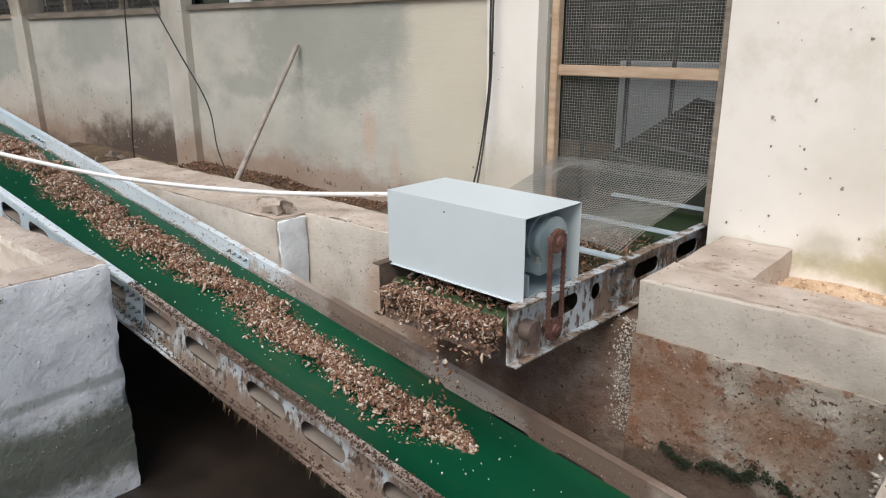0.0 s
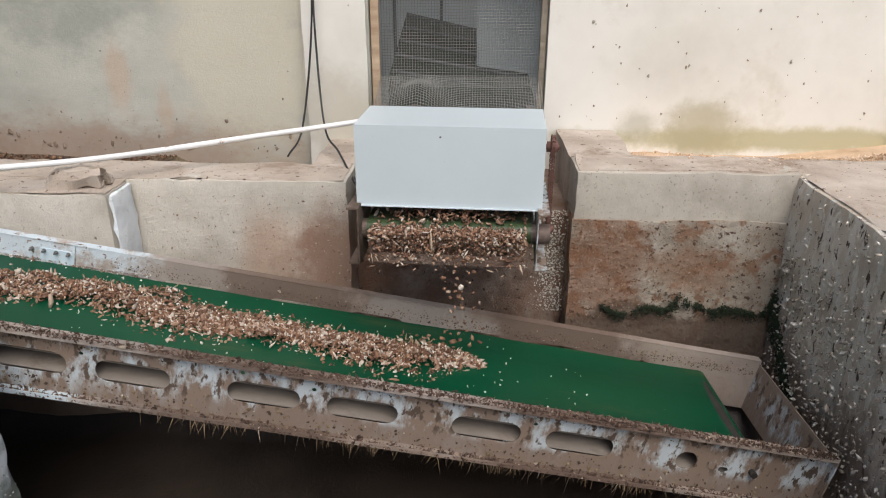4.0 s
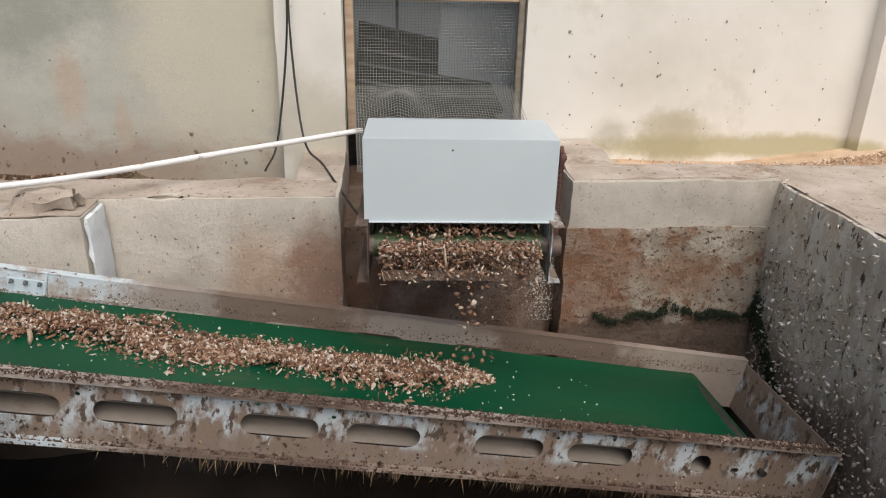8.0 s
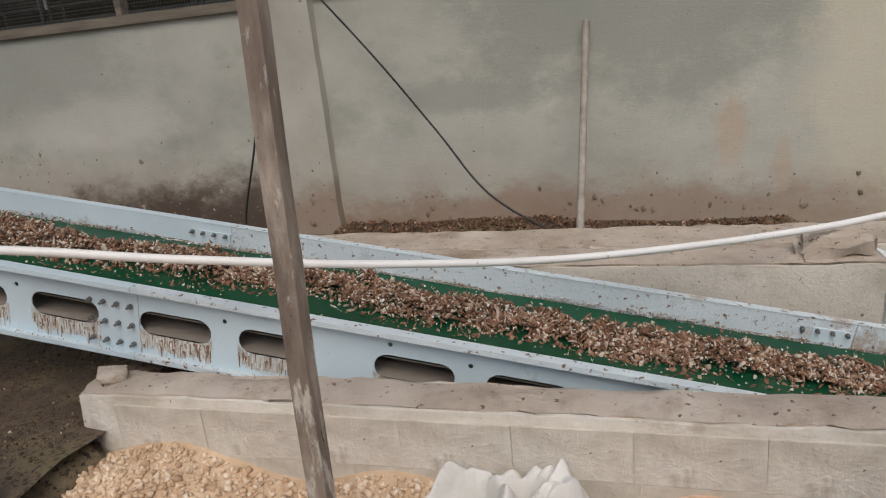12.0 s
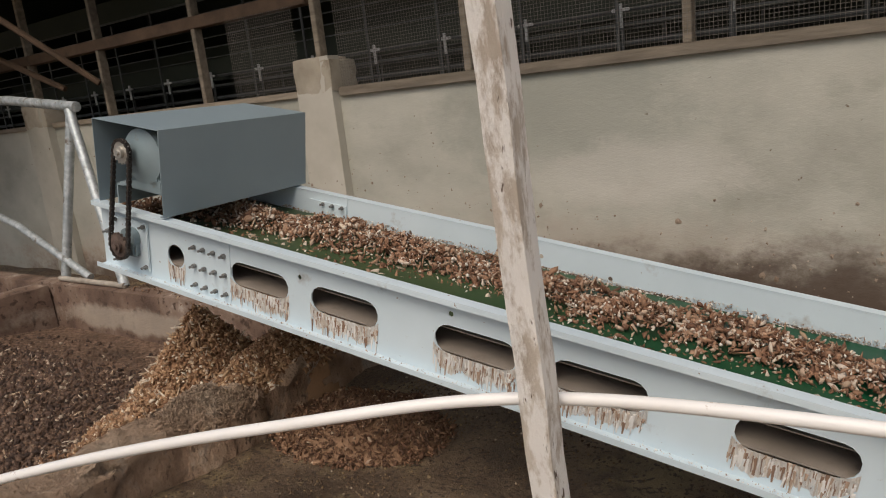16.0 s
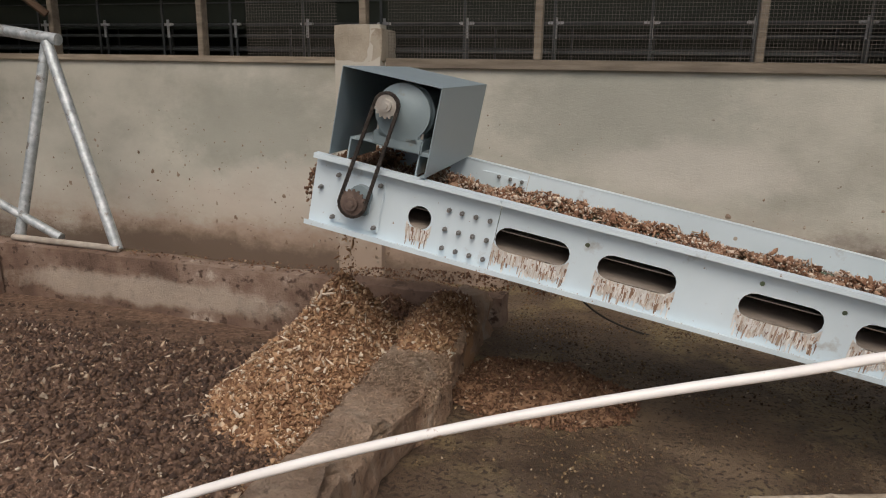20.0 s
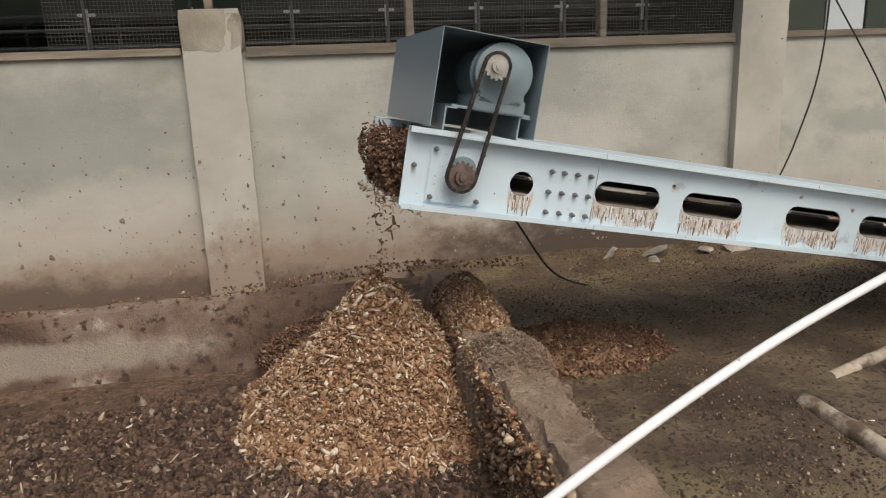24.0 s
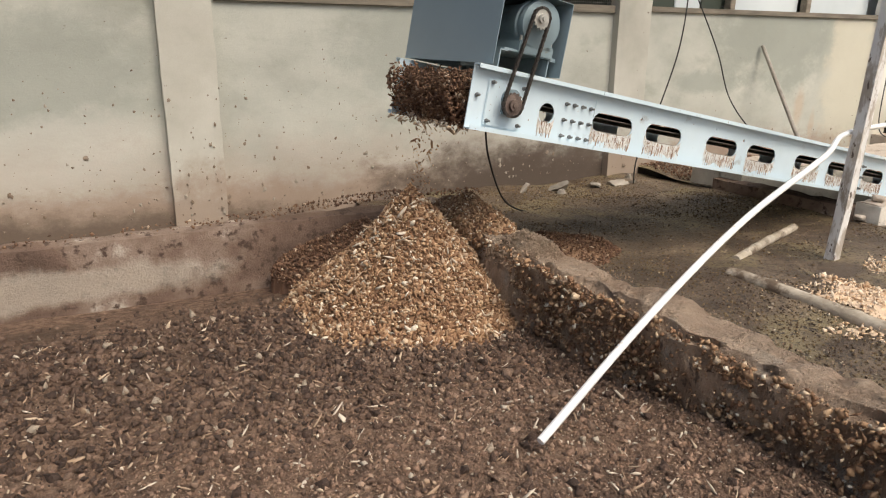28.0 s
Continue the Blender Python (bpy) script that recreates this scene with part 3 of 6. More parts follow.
ICO_V = np.array([(0, 1, 1.618), (0, -1, 1.618), (0, 1, -1.618), (0, -1, -1.618), (1, 1.618, 0), (-1, 1.618, 0), (1, -1.618, 0), (-1, -1.618, 0), (1.618, 0, 1), (-1.618, 0, 1), (1.618, 0, -1), (-1.618, 0, -1)]) / 1.9
ICO_F = np.array([(0, 1, 8), (0, 8, 4), (0, 4, 5), (0, 5, 9), (0, 9, 1), (1, 9, 7), (1, 7, 6), (1, 6, 8), (8, 6, 10), (8, 10, 4), (4, 10, 2), (4, 2, 5), (5, 2, 11), (5, 11, 9), (9, 11, 7), (3, 7, 11), (3, 11, 2), (3, 2, 10), (3, 10, 6), (3, 6, 7)])
OCT_V = np.array([(1, 0, 0), (-1, 0, 0), (0, 1, 0), (0, -1, 0), (0, 0, 1), (0, 0, -1)], float)
OCT_F = np.array([(0, 2, 4), (2, 1, 4), (1, 3, 4), (3, 0, 4), (2, 0, 5), (1, 2, 5), (3, 1, 5), (0, 3, 5)])


def crumbs(name, pts, size, material, parent=None, label="", flat=0.75, coarse=False, jitter=0.5, long=0.0):
    """Many small uneven lumps as one mesh; size: one radius per point."""
    V, F = (OCT_V, OCT_F) if coarse else (ICO_V, ICO_F)
    pts, size = np.asarray(pts, float), np.asarray(size, float)
    n = len(pts)
    q = rng.normal(size=(n, 4))
    q /= np.linalg.norm(q, axis=1, keepdims=True)
    w, x, y, z = q.T
    R = np.stack([1 - 2 * (y * y + z * z), 2 * (x * y - z * w), 2 * (x * z + y * w), 2 * (x * y + z * w), 1 - 2 * (x * x + z * z), 2 * (y * z - x * w), 2 * (x * z - y * w), 2 * (y * z + x * w), 1 - 2 * (x * x + y * y)], 1).reshape(n, 3, 3)
    sc = rng.uniform(flat, 1.15, (n, 1, 3))
    if long:
        sc[:, 0, 0] *= rng.uniform(1, 1 + long, n)
        sc[:, 0, 1] *= 0.6
    v = (V[None] * (1 + rng.uniform(-jitter, jitter, (n, len(V), 1)))) * sc
    v = np.einsum("nij,nkj->nki", R, v) * size[:, None, None] + pts[:, None, :]
    f = (F[None] + (np.arange(n) * len(V))[:, None, None]).reshape(-1, 3)
    v = v.reshape(-1, 3)
    me = bpy.data.meshes.new(name)
    me.vertices.add(len(v))
    me.vertices.foreach_set("co", v.ravel())
    me.loops.add(len(f) * 3)
    me.loops.foreach_set("vertex_index", f.ravel().astype(np.int32))
    me.polygons.add(len(f))
    me.polygons.foreach_set("loop_start", np.arange(0, len(f) * 3, 3, dtype=np.int32))
    me.update(calc_edges=True)
    ob = finish(name, me, material, parent, label)
    ob["kind"] = "stuff"
    return ob


def sheet(name, x0, x1, y0, y1, height, material, parent=None, label="", res=0.08):
    """A ground sheet of heights."""
    nx, ny = max(2, int((x1 - x0) / res)), max(2, int((y1 - y0) / res))
    verts = []
    for j in range(ny + 1):
        for i in range(nx + 1):
            x, y = x0 + (x1 - x0) * i / nx, y0 + (y1 - y0) * j / ny
            verts.append((x, y, height(x, y)))
    faces = [(j * (nx + 1) + i, j * (nx + 1) + i + 1, (j + 1) * (nx + 1) + i + 1, (j + 1) * (nx + 1) + i) for j in range(ny) for i in range(nx)]
    return from_arrays(name, verts, faces, material, parent, label, smooth=80)


def nz(x, y, s, seed=0.0):
    return noise.noise(Vector((x * s + seed, y * s - seed, seed * 0.37)))


# ---- structure: the building's long wall ----
WY = 4.19
SILL = 3.11


def setting(ob, label, category):
    return tagged(ob, label, category, kind="structure")


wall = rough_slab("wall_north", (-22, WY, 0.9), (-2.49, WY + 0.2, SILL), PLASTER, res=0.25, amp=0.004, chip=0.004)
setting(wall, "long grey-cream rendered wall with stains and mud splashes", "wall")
wall = rough_slab("wall_north_east", (-1.30, WY, 0.9), (4.2, WY + 0.2, 6.0), PLASTER_WHITE, res=0.25, amp=0.003, chip=0.004)
setting(wall, "bright cream rendered wall with algae at its foot", "wall")
wall = rough_slab("wall_over_opening", (-2.49, WY + 0.03, 4.1), (-1.30, WY + 0.2, 6.0), PLASTER_WHITE, res=0.3, amp=0.002, chip=0.003)
setting(wall, "cream rendered wall above the meshed opening", "wall")
wall = rough_slab("wall_north_upper", (-6.94, WY + 0.01, 4.35), (-2.93, WY + 0.2, 6.0), PLASTER, res=0.25, amp=0.003, chip=0.004)
setting(wall, "upper grey-cream rendered wall above the window", "wall")


def pilaster(x0, x1, y, z0, z1, material, label, cap=False):
    p = rough_slab("pilaster", (x0, y, z0), (x1, WY + 0.05, z1), material, res=0.12, amp=0.004, chip=0.008)
    setting(p, label, "pilaster")
    if cap:
        rough_slab("capital", (x0 - 0.004, y - 0.006, z1 - 0.30), (x1 - 0.09, WY + 0.25, z1), CAPSTONE, p, "rough brown concrete cap", res=0.05, chip=0.012)
        rough_slab("capital", (x1 - 0.095, y - 0.003, z1 - 0.30), (x1 + 0.012, WY + 0.25, z1 - 0.03), CAPSTONE, p, "lower step of the cap", res=0.05, chip=0.012)
    return p


pilaster(-11.73, -11.32, 4.10, 0.9, 3.40, PILASTER, "grey rendered pilaster with a rough cap, splashed with mud", True)
pilaster(-7.38, -6.94, 4.10, 0.9, 6.0, PILASTER, "grey-cream rendered pilaster")
pilaster(-16.35, -15.85, 4.10, 0.9, 3.40, PILASTER, "grey rendered pilaster with a rough cap", True)
pilaster(-2.92, -2.49, 4.08, 0.9, 6.0, PLASTER_WHITE, "cream rendered pilaster beside the meshed opening")
pilaster(1.12, 1.6, 4.05, 0.9, 6.0, PLASTER_WHITE, "cream rendered pilaster")

# low retaining wall in front of the building, with a trough behind it
c = rough_slab("retaining_wall_pit", (-6.9, 3.06, -0.1), (-2.49, 3.42, 1.64), PITWALL, res=0.08)
setting(c, "pale rendered retaining wall of the pit, rust-stained near the opening", "retaining wall")
rough_slab("proud_face", (-6.9, 2.80, -0.1), (-3.735, 3.062, 1.632), PITWALL, c, "pale rendered face standing proud", res=0.08)
rough_slab("coping", (-6.93, 3.075, 1.62), (-2.51, 3.435, 1.647), COPING, c, "dusty pinkish coping", res=0.09)
rough_slab("coping", (-6.93, 2.81, 1.618), (-3.74, 3.09, 1.643), COPING, c, "dusty pinkish coping of the proud part", res=0.08)
c = rough_slab("retaining_wall_compost", (-22, 2.95, 0.6), (-10.0, 3.16, 1.64), DIRTWALL, res=0.12, amp=0.012, chip=0.02)
setting(c, "low concrete retaining wall caked with brown manure", "retaining wall")
c = rough_slab("retaining_wall_bed_end", (-14.50, -1.6, 0.6), (-14.22, 2.949, 1.635), DIRTWALL, res=0.1, amp=0.012, chip=0.02)
setting(c, "low end wall of the compost bed caked with manure", "retaining wall")
c = rough_slab("retaining_wall_east", (-1.21, 3.106, 1.40), (0.02, 3.45, 1.697), CONCRETE, res=0.06, amp=0.012, chip=0.008)
setting(c, "raw concrete pit wall, grey above, rust-brown below", "retaining wall")
rough_slab("lower_lift", (-1.215, 3.095, -0.1), (0.02, 3.45, 1.418), RUSTY, c, "rust-brown stained lower wall", res=0.05, amp=0.014, chip=0.004)
rough_slab("ledge_top", (-1.205, 3.13, 1.69), (0.03, 3.455, 1.703), COPING, c, "dusty pinkish top", res=0.08, chip=0.02)
c = rough_slab("pit_wall_east", (0.0, -3.0, -0.1), (4.0, 3.45, 1.685), ROUGHCAST, res=0.08, amp=0.014)
setting(c, "rough-cast concrete end wall of the pit with white flecks", "retaining wall")
rough_slab("ledge_top", (0.02, -3.0, 1.67), (4.0, 3.46, 1.70), COPING, c, "dusty pinkish top", res=0.1, chip=0.02)
c = rough_slab("pit_corner_fill", (-1.21, 3.45, -0.1), (-0.80, WY, 1.69), COPING, res=0.1)
setting(c, "concrete ledge beside the meshed opening", "ledge")
c = rough_slab("opening_fill_west", (-2.78, 3.44, -0.1), (-2.49, WY, 1.63), COPING, res=0.1)
setting(c, "concrete ledge at the foot of the pilaster", "ledge")
c = rough_slab("channel_floor", (-2.50, 3.27, -0.1), (-1.20, 4.6, 1.39), SLUDGE, res=0.07, amp=0.015)
setting(c, "brown stained concrete below the cross conveyor", "floor")
c = sheet("trough_floor", -6.95, -2.6, 3.1, 4.25, lambda x, y: (1.45 if x < -3.9 else 1.40) + 0.03 * nz(x, y, 2.1) + 0.10 * max(0, nz(x, y, 0.9, 3)), MUD, res=0.1)
setting(c, "dirt-filled trough along the wall", "ground")
c = sheet("trough_floor_west", -22, -10.0, 3.1, 4.25, lambda x, y: 1.30 + 0.03 * nz(x, y, 2.1), MUD, res=0.12)
setting(c, "muddy trough along the wall", "ground")
c = sheet("trough_floor_east", -0.9, 4.0, 3.4, 4.25, lambda x, y: 1.52 + 0.05 * nz(x, y, 2.1) + 0.08 * max(0, x - 0.3) * (x < 2), SAND_BASE, res=0.1)
setting(c, "sandy trough along the wall", "ground")

# block wall round the meal bay
bay = rough_slab("bay_wall_north", (-6.97, 1.455, -0.1), (-3.98, 1.67, 1.612), BLOCKWALL, res=0.09)
setting(bay, "low rendered block wall in front of the conveyor", "low wall")
rough_slab("coping", (-6.96, 1.468, 1.595), (-3.995, 1.66, 1.62), COPING, bay, "dusty tan coping", res=0.07, amp=0.008)
bay_e = rough_slab("bay_wall_east", (-3.99, -3.0, -0.1), (-3.74, 1.67, 1.612), PAINTED, res=0.05, amp=0.012)
setting(bay_e, "low whitewashed wall end with flaking dark patches", "low wall")
rough_slab("coping", (-4.005, -2.99, 1.595), (-3.748, 1.665, 1.621), COPING, bay_e, "dusty tan coping", res=0.06, amp=0.008)
c = rough_slab("pit_cross_wall", (-7.0, 1.66, 0.2), (-6.78, 3.06, 1.56), DIRTWALL, res=0.1)
setting(c, "dark concrete cross wall below the conveyor", "low wall")
c = rough_slab("pit_wall_south", (-3.74, -0.60, -0.1), (0.02, -0.30, 1.5), CONCRETE, res=0.12)
setting(c, "near concrete wall of the pit", "retaining wall")
c = rough_slab("walkway", (-3.74, -3.0, 1.2), (0.0, -0.6, 1.46), COPING, res=0.2)
setting(c, "dusty concrete walkway beside the pit", "floor")
c = sheet("pit_floor", -6.9, 0.1, -0.4, 3.15, lambda x, y: 0.16 + 0.04 * nz(x, y, 2.0) + max(0, y - 2.75) * (0.9 - 0.35 * (x + 1.0) / 2 if x > -3 else 1.2), PIT_MUD_SHADED, res=0.1)
setting(c, "muddy pit floor, its shade put into a near-black colour", "ground")


# ---- grounds ----
def mud_h(x, y):
    return 1.445 - 0.05 * max(0, min(1, y - 3.0)) + 0.035 * nz(x, y, 1.3) + 0.02 * nz(x, y, 4.0, 5) + 0.03 * nz(x, y, 0.5, 2)


def sand_h(x, y):
    d = 1.44 - y
    heap = 0.16 * math.exp(-((x + 4.62) / 0.30) ** 2) + 0.15 * math.exp(-((x + 5.62) / 0.36) ** 2) + 0.20 * math.exp(-((x + 6.55) / 0.45) ** 2)
    return 1.20 + heap * math.exp(-(max(0, d) / 0.55) ** 2) + 0.03 * nz(x, y, 2.3) + 0.015 * nz(x, y, 7.0, 3) + 0.05 * min(1, max(0, (-6.0 - x)))


def bed_h(x, y):
    base = 1.30 + 0.12 * max(0, min(1, (0.9 - y) / 1.2)) * max(0, min(1, (x + 13.5) / 2.5)) + 0.03 * nz(x, y, 1.8) - 0.10 * max(0, min(1, (y - 2.2) / 0.7))
    rough = max(0.15, min(1, (2.5 - y) / 0.5))
    return base + rough * (0.022 * nz(x, y, 5.0, 4) + 0.020 * abs(nz(x, y, 11.0, 8)) + 0.014 * abs(nz(x, y, 24.0, 9)))


c = sheet("ground_mud", -10.2, -6.85, -3, 4.25, mud_h, MUD, res=0.06)
setting(c, "wet brown mud strewn with droppings", "ground")
c = rough_slab("earth_edge", (-7.06, -3.0, 0.9), (-6.82, 1.45, 1.43), MUD, res=0.07, amp=0.03, chip=0.05)
setting(c, "muddy earth edge of the meal bay", "ground")
c = sheet("ground_meal", -6.99, -3.9, -3, 1.46, sand_h, SAND_BASE, res=0.05)
setting(c, "tan crumbly meal heaped against the low wall", "ground")
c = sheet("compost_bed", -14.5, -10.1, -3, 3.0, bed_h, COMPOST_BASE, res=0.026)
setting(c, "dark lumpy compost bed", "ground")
gx, gy = (-400, -14.45, 4, 400), (-400, -2.95, 4.3, 400)
gv = [(x, y, 1.2) for y in gy for x in gx]
c = from_arrays("ground", gv, [(j * 4 + i, j * 4 + i + 1, (j + 1) * 4 + i + 1, (j + 1) * 4 + i) for j in range(3) for i in range(3) if not (i == 1 and j == 1)], MUD)
setting(c, "bare brown yard", "ground")
c = rough_slab("divider_wall", (-10.34, -3.0, 0.9), (-10.04, 2.95, 1.70), DIVIDER, res=0.045, amp=0.055, chip=0.05)
setting(c, "low divider wall smeared with manure", "low wall")


# ---- the inclined conveyor ----
CO = Vector((-9.76, 1.60, 2.367))
CU = (Vector((-0.72, 2.03, 0.605)) - CO).normalized()
CV = Vector((-CU.y, CU.x, 0)).normalized()
CW = CU.cross(CV)
CM = Matrix((CU, CV, CW)).transposed().to_4x4()
CM.translation = CO
TOP, BOT, WIDTH = 0.168, -0.152, 0.80


def stadium(cx, cz, length, height, seg=7):
    r = height / 2
    a = length / 2 - r
    pts = [(cx + a + r * math.cos(t), cz + r * math.sin(t)) for t in [math.pi * (-0.5 + k / seg) for k in range(seg + 1)]]
    return pts + [(cx - a + r * math.cos(t), cz + r * math.sin(t)) for t in [math.pi * (0.5 + k / seg) for k in range(seg + 1)]]


def ring_pts(cx, cz, r, seg=16):
    return [(cx + r * math.cos(2 * math.pi * k / seg), cz + r * math.sin(2 * math.pi * k / seg)) for k in range(seg)]


def pierced_plate(bm, u0, u1, z0, z1, holes, y, thick):
    """A plate in the u-z plane with real holes through it."""
    edges = []
    for loop in [[(u0, z0), (u1, z0), (u1, z1), (u0, z1)]] + holes:
        vs = [bm.verts.new((p[0], y, p[1])) for p in loop]
        edges += [bm.edges.new((vs[i], vs[(i + 1) % len(vs)])) for i in range(len(vs))]
    r = bmesh.ops.triangle_fill(bm, edges=edges, use_beauty=True, use_dissolve=False)
    faces = [f for f in r["geom"] if isinstance(f, bmesh.types.BMFace)]
    e = bmesh.ops.extrude_face_region(bm, geom=faces)
    bmesh.ops.translate(bm, verts=[v for v in e["geom"] if isinstance(v, bmesh.types.BMVert)], vec=(0, thick, 0))


SLOTS = [0.0, 0.445, 1.02, 1.465, 2.04, 2.485]


def rail_section(name, u0, u1, side, holes, material, parent, label=""):
    bm = bmesh.new()
    y = 0.0 if side < 0 else WIDTH
    out = -0.05 if side < 0 else 0.05
    pierced_plate(bm, u0, u1, BOT, TOP, holes, y, 0.006)
    rail = part(name, bm, material, parent, label)
    for z, nm in ((TOP, "top_flange"), (BOT, "bottom_flange")):
        bm = bmesh.new()
        lip = 0.018 if z > 0 else -0.018
        prof = [(y, z + 0.004), (y + out, z + 0.004), (y + out, z - lip), (y + out * 0.92, z - lip), (y + out * 0.92, z - 0.004), (y, z - 0.004)]
        if z < 0:
            prof = [(p, 2 * z - q) if k in (0, 1, 4, 5) else (p, q) for k, (p, q) in enumerate(prof)]
        ends = [[bm.verts.new((u, p, q)) for p, q in prof] for u in (u0, u1)]
        for k in range(6):
            bm.faces.new((ends[0][k], ends[0][(k + 1) % 6], ends[1][(k + 1) % 6], ends[1][k]))
        bm.faces.new(ends[0][::-1])
        bm.faces.new(ends[1])
        part(nm, bm, CRUST if u0 > 2.9 else material, rail, "flange under a brown crust" if u0 > 5.9 else "")
    return rail


conveyor = thing("inclined_belt_conveyor", CM, "long inclined conveyor with pale blue slotted rails and green belt", "conveyor")
SECTIONS = [(-0.86, -0.003), (0.0, 2.997), (3.0, 5.997), (6.0, 9.85)]
for si, (u0, u1) in enumerate(SECTIONS):
    for side in (-1, 1):
        holes = []
        if si == 0:
            holes = [ring_pts(-0.345, -0.005, 0.054)]
        else:
            holes = [stadium(u0 + s + 0.1625, 0.0, 0.325, 0.112) for s in SLOTS]
            for s in (0.385, 1.40, 2.42, 1.08):
                holes.append(ring_pts(u0 + s, 0.07 if s != 1.08 else 0.10, 0.011, 8))
            if si == 3:
                holes += [ring_pts(9.17, 0.0, 0.052), stadium(9.36, -0.02, 0.05, 0.03, 4)]
        rail_section("side_rail", u0, u1, side, holes, (CRUST if side > 0 else STEEL_DIRTY) if si == 3 else CRUST if si == 2 and side > 0 else STEEL, conveyor, "steel side rail caked with dried manure" if si == 3 else "pale blue slotted side rail")

# bolts at the joints
bm = bmesh.new()
bm_cyl(bm, (0, -0.012, 0), (0, 0.0, 0), 0.011, seg=6)
bm_cyl(bm, (0, -0.030, 0), (0, -0.012, 0), 0.006, seg=8)
bolt = part("bolt", bm, BOLT, conveyor)
bolt.matrix_basis = Matrix.Translation((-0.22, -0.001, 0.065))
BOLT_ME = bolt.data
for ju in (0.0, 3.0, 6.0):
    for r in range(3):
        for k in range(4):
            if ju == 0 and r == 0 and k == 0:
                continue
            share("bolt", BOLT_ME, Matrix.Translation((ju - 0.222 + k * 0.063 + 0.003 * (r - 1), -0.001, 0.065 - r * 0.087)), conveyor)
            if r == 0:
                share("bolt", BOLT_ME, Matrix.Translation((ju - 0.222 + k * 0.063, WIDTH - 0.001, 0.115)), conveyor)
for ju in (0.0, 3.0, 6.0):
    for side in (-1, 1):
        bm = bmesh.new()
        y = 0.012 if side < 0 else WIDTH - 0.006
        bm_box(bm, (ju - (0.18 if ju > 0 else 0.25), y, BOT + 0.02), (ju - 0.008, y + 0.006, TOP - 0.04))
        part("splice_plate", bm, STEEL, conveyor)

# belt, rollers, cross bars
HEAD_U, TAIL_U = -0.635, 9.50
ROLL = 0.058
BELT_W = 0.052


def belt_loop(u0, u1, r, w_top, y0, y1, sag=0.012):
    prof = [(u, w_top) for u in np.linspace(u0, u1, 60)]
    prof += [(u1 + r * math.sin(a), w_top - r + r * math.cos(a)) for a in np.linspace(0.2, math.pi - 0.2, 9)]
    prof += [(u1 - 0.05, w_top - 2 * r), (u1 - 0.05, w_top - 0.008)] + [(u, w_top - 0.008) for u in np.linspace(u1 - 0.1, u0 + 0.1, 60)] + [(u0 + 0.05, w_top - 0.008), (u0 + 0.05, w_top - 2 * r)]
    prof += [(u0 - r * math.sin(a), w_top - r - r * math.cos(a)) for a in np.linspace(0.2, math.pi - 0.2, 9)]
    verts, faces = [], []
    ys = np.linspace(y0, y1, 9)
    for u, w in prof:
        for y in ys:
            t = (y - y0) / (y1 - y0) * 2 - 1
            verts.append((u, y, w - sag * (1 - t * t) * (1 if w == w_top else 0) + 0.002 * math.sin(u * 9 + y * 5)))
    n = len(prof)
    for i in range(n):
        for j in range(8):
            a, b = i * 9 + j, ((i + 1) % n) * 9 + j
            faces.append((a, a + 1, b + 1, b))
    return verts, faces


bv, bf = belt_loop(HEAD_U, TAIL_U, ROLL, BELT_W, 0.03, WIDTH - 0.015)
belt = from_arrays("belt", bv, bf, BELT, conveyor, "glossy green conveyor belt", smooth=60)
for u in (HEAD_U, TAIL_U):
    bm = bmesh.new()
    bm_cyl(bm, (u, 0.035, BELT_W - ROLL), (u, WIDTH - 0.03, BELT_W - ROLL), ROLL - 0.003, seg=20)
    bm_cyl(bm, (u, -0.03, BELT_W - ROLL), (u, WIDTH + 0.03, BELT_W - ROLL), 0.017, seg=12)
    part("roller", bm, BLACK, conveyor, smooth=40)
for u in np.arange(0.35, 9.3, 1.0):
    bm = bmesh.new()
    bm_box(bm, (u - 0.02, 0.008, -0.148), (u + 0.02, WIDTH - 0.002, -0.115))
    part("cross_bar", bm, STEEL, conveyor)
bm = bmesh.new()
bm_box(bm, (-0.5, 0.031, 0.026), (9.38, WIDTH - 0.016, 0.030))
part("belt_underside", bm, BELT_BACK, conveyor, "grey-brown underside of the belt")
bm = bmesh.new()
bm_box(bm, (-0.58, 0.010, -0.052), (9.45, WIDTH - 0.015, -0.047))
part("return_belt", bm, BELT_BACK, conveyor, "grey-brown underside of the returning belt")
bm = bmesh.new()
bm_box(bm, (9.845, -0.05, BOT), (9.853, WIDTH + 0.05, TOP - 0.02))
part("end_plate", bm, STEEL_DIRTY, conveyor, "end plate caked with mud")
bm = bmesh.new()
bm_box(bm, (-0.76, -0.010, -0.125), (-0.52, -0.001, 0.115), 0.004)
part("bearing_plate", bm, STEEL, conveyor)
for u, w in ((-0.74, 0.095), (-0.74, -0.10), (-0.54, 0.095), (-0.54, -0.10), (-0.82, 0.02)):
    share("bolt", BOLT_ME, Matrix.Translation((u, -0.011 if u > -0.8 else -0.001, w)), conveyor)


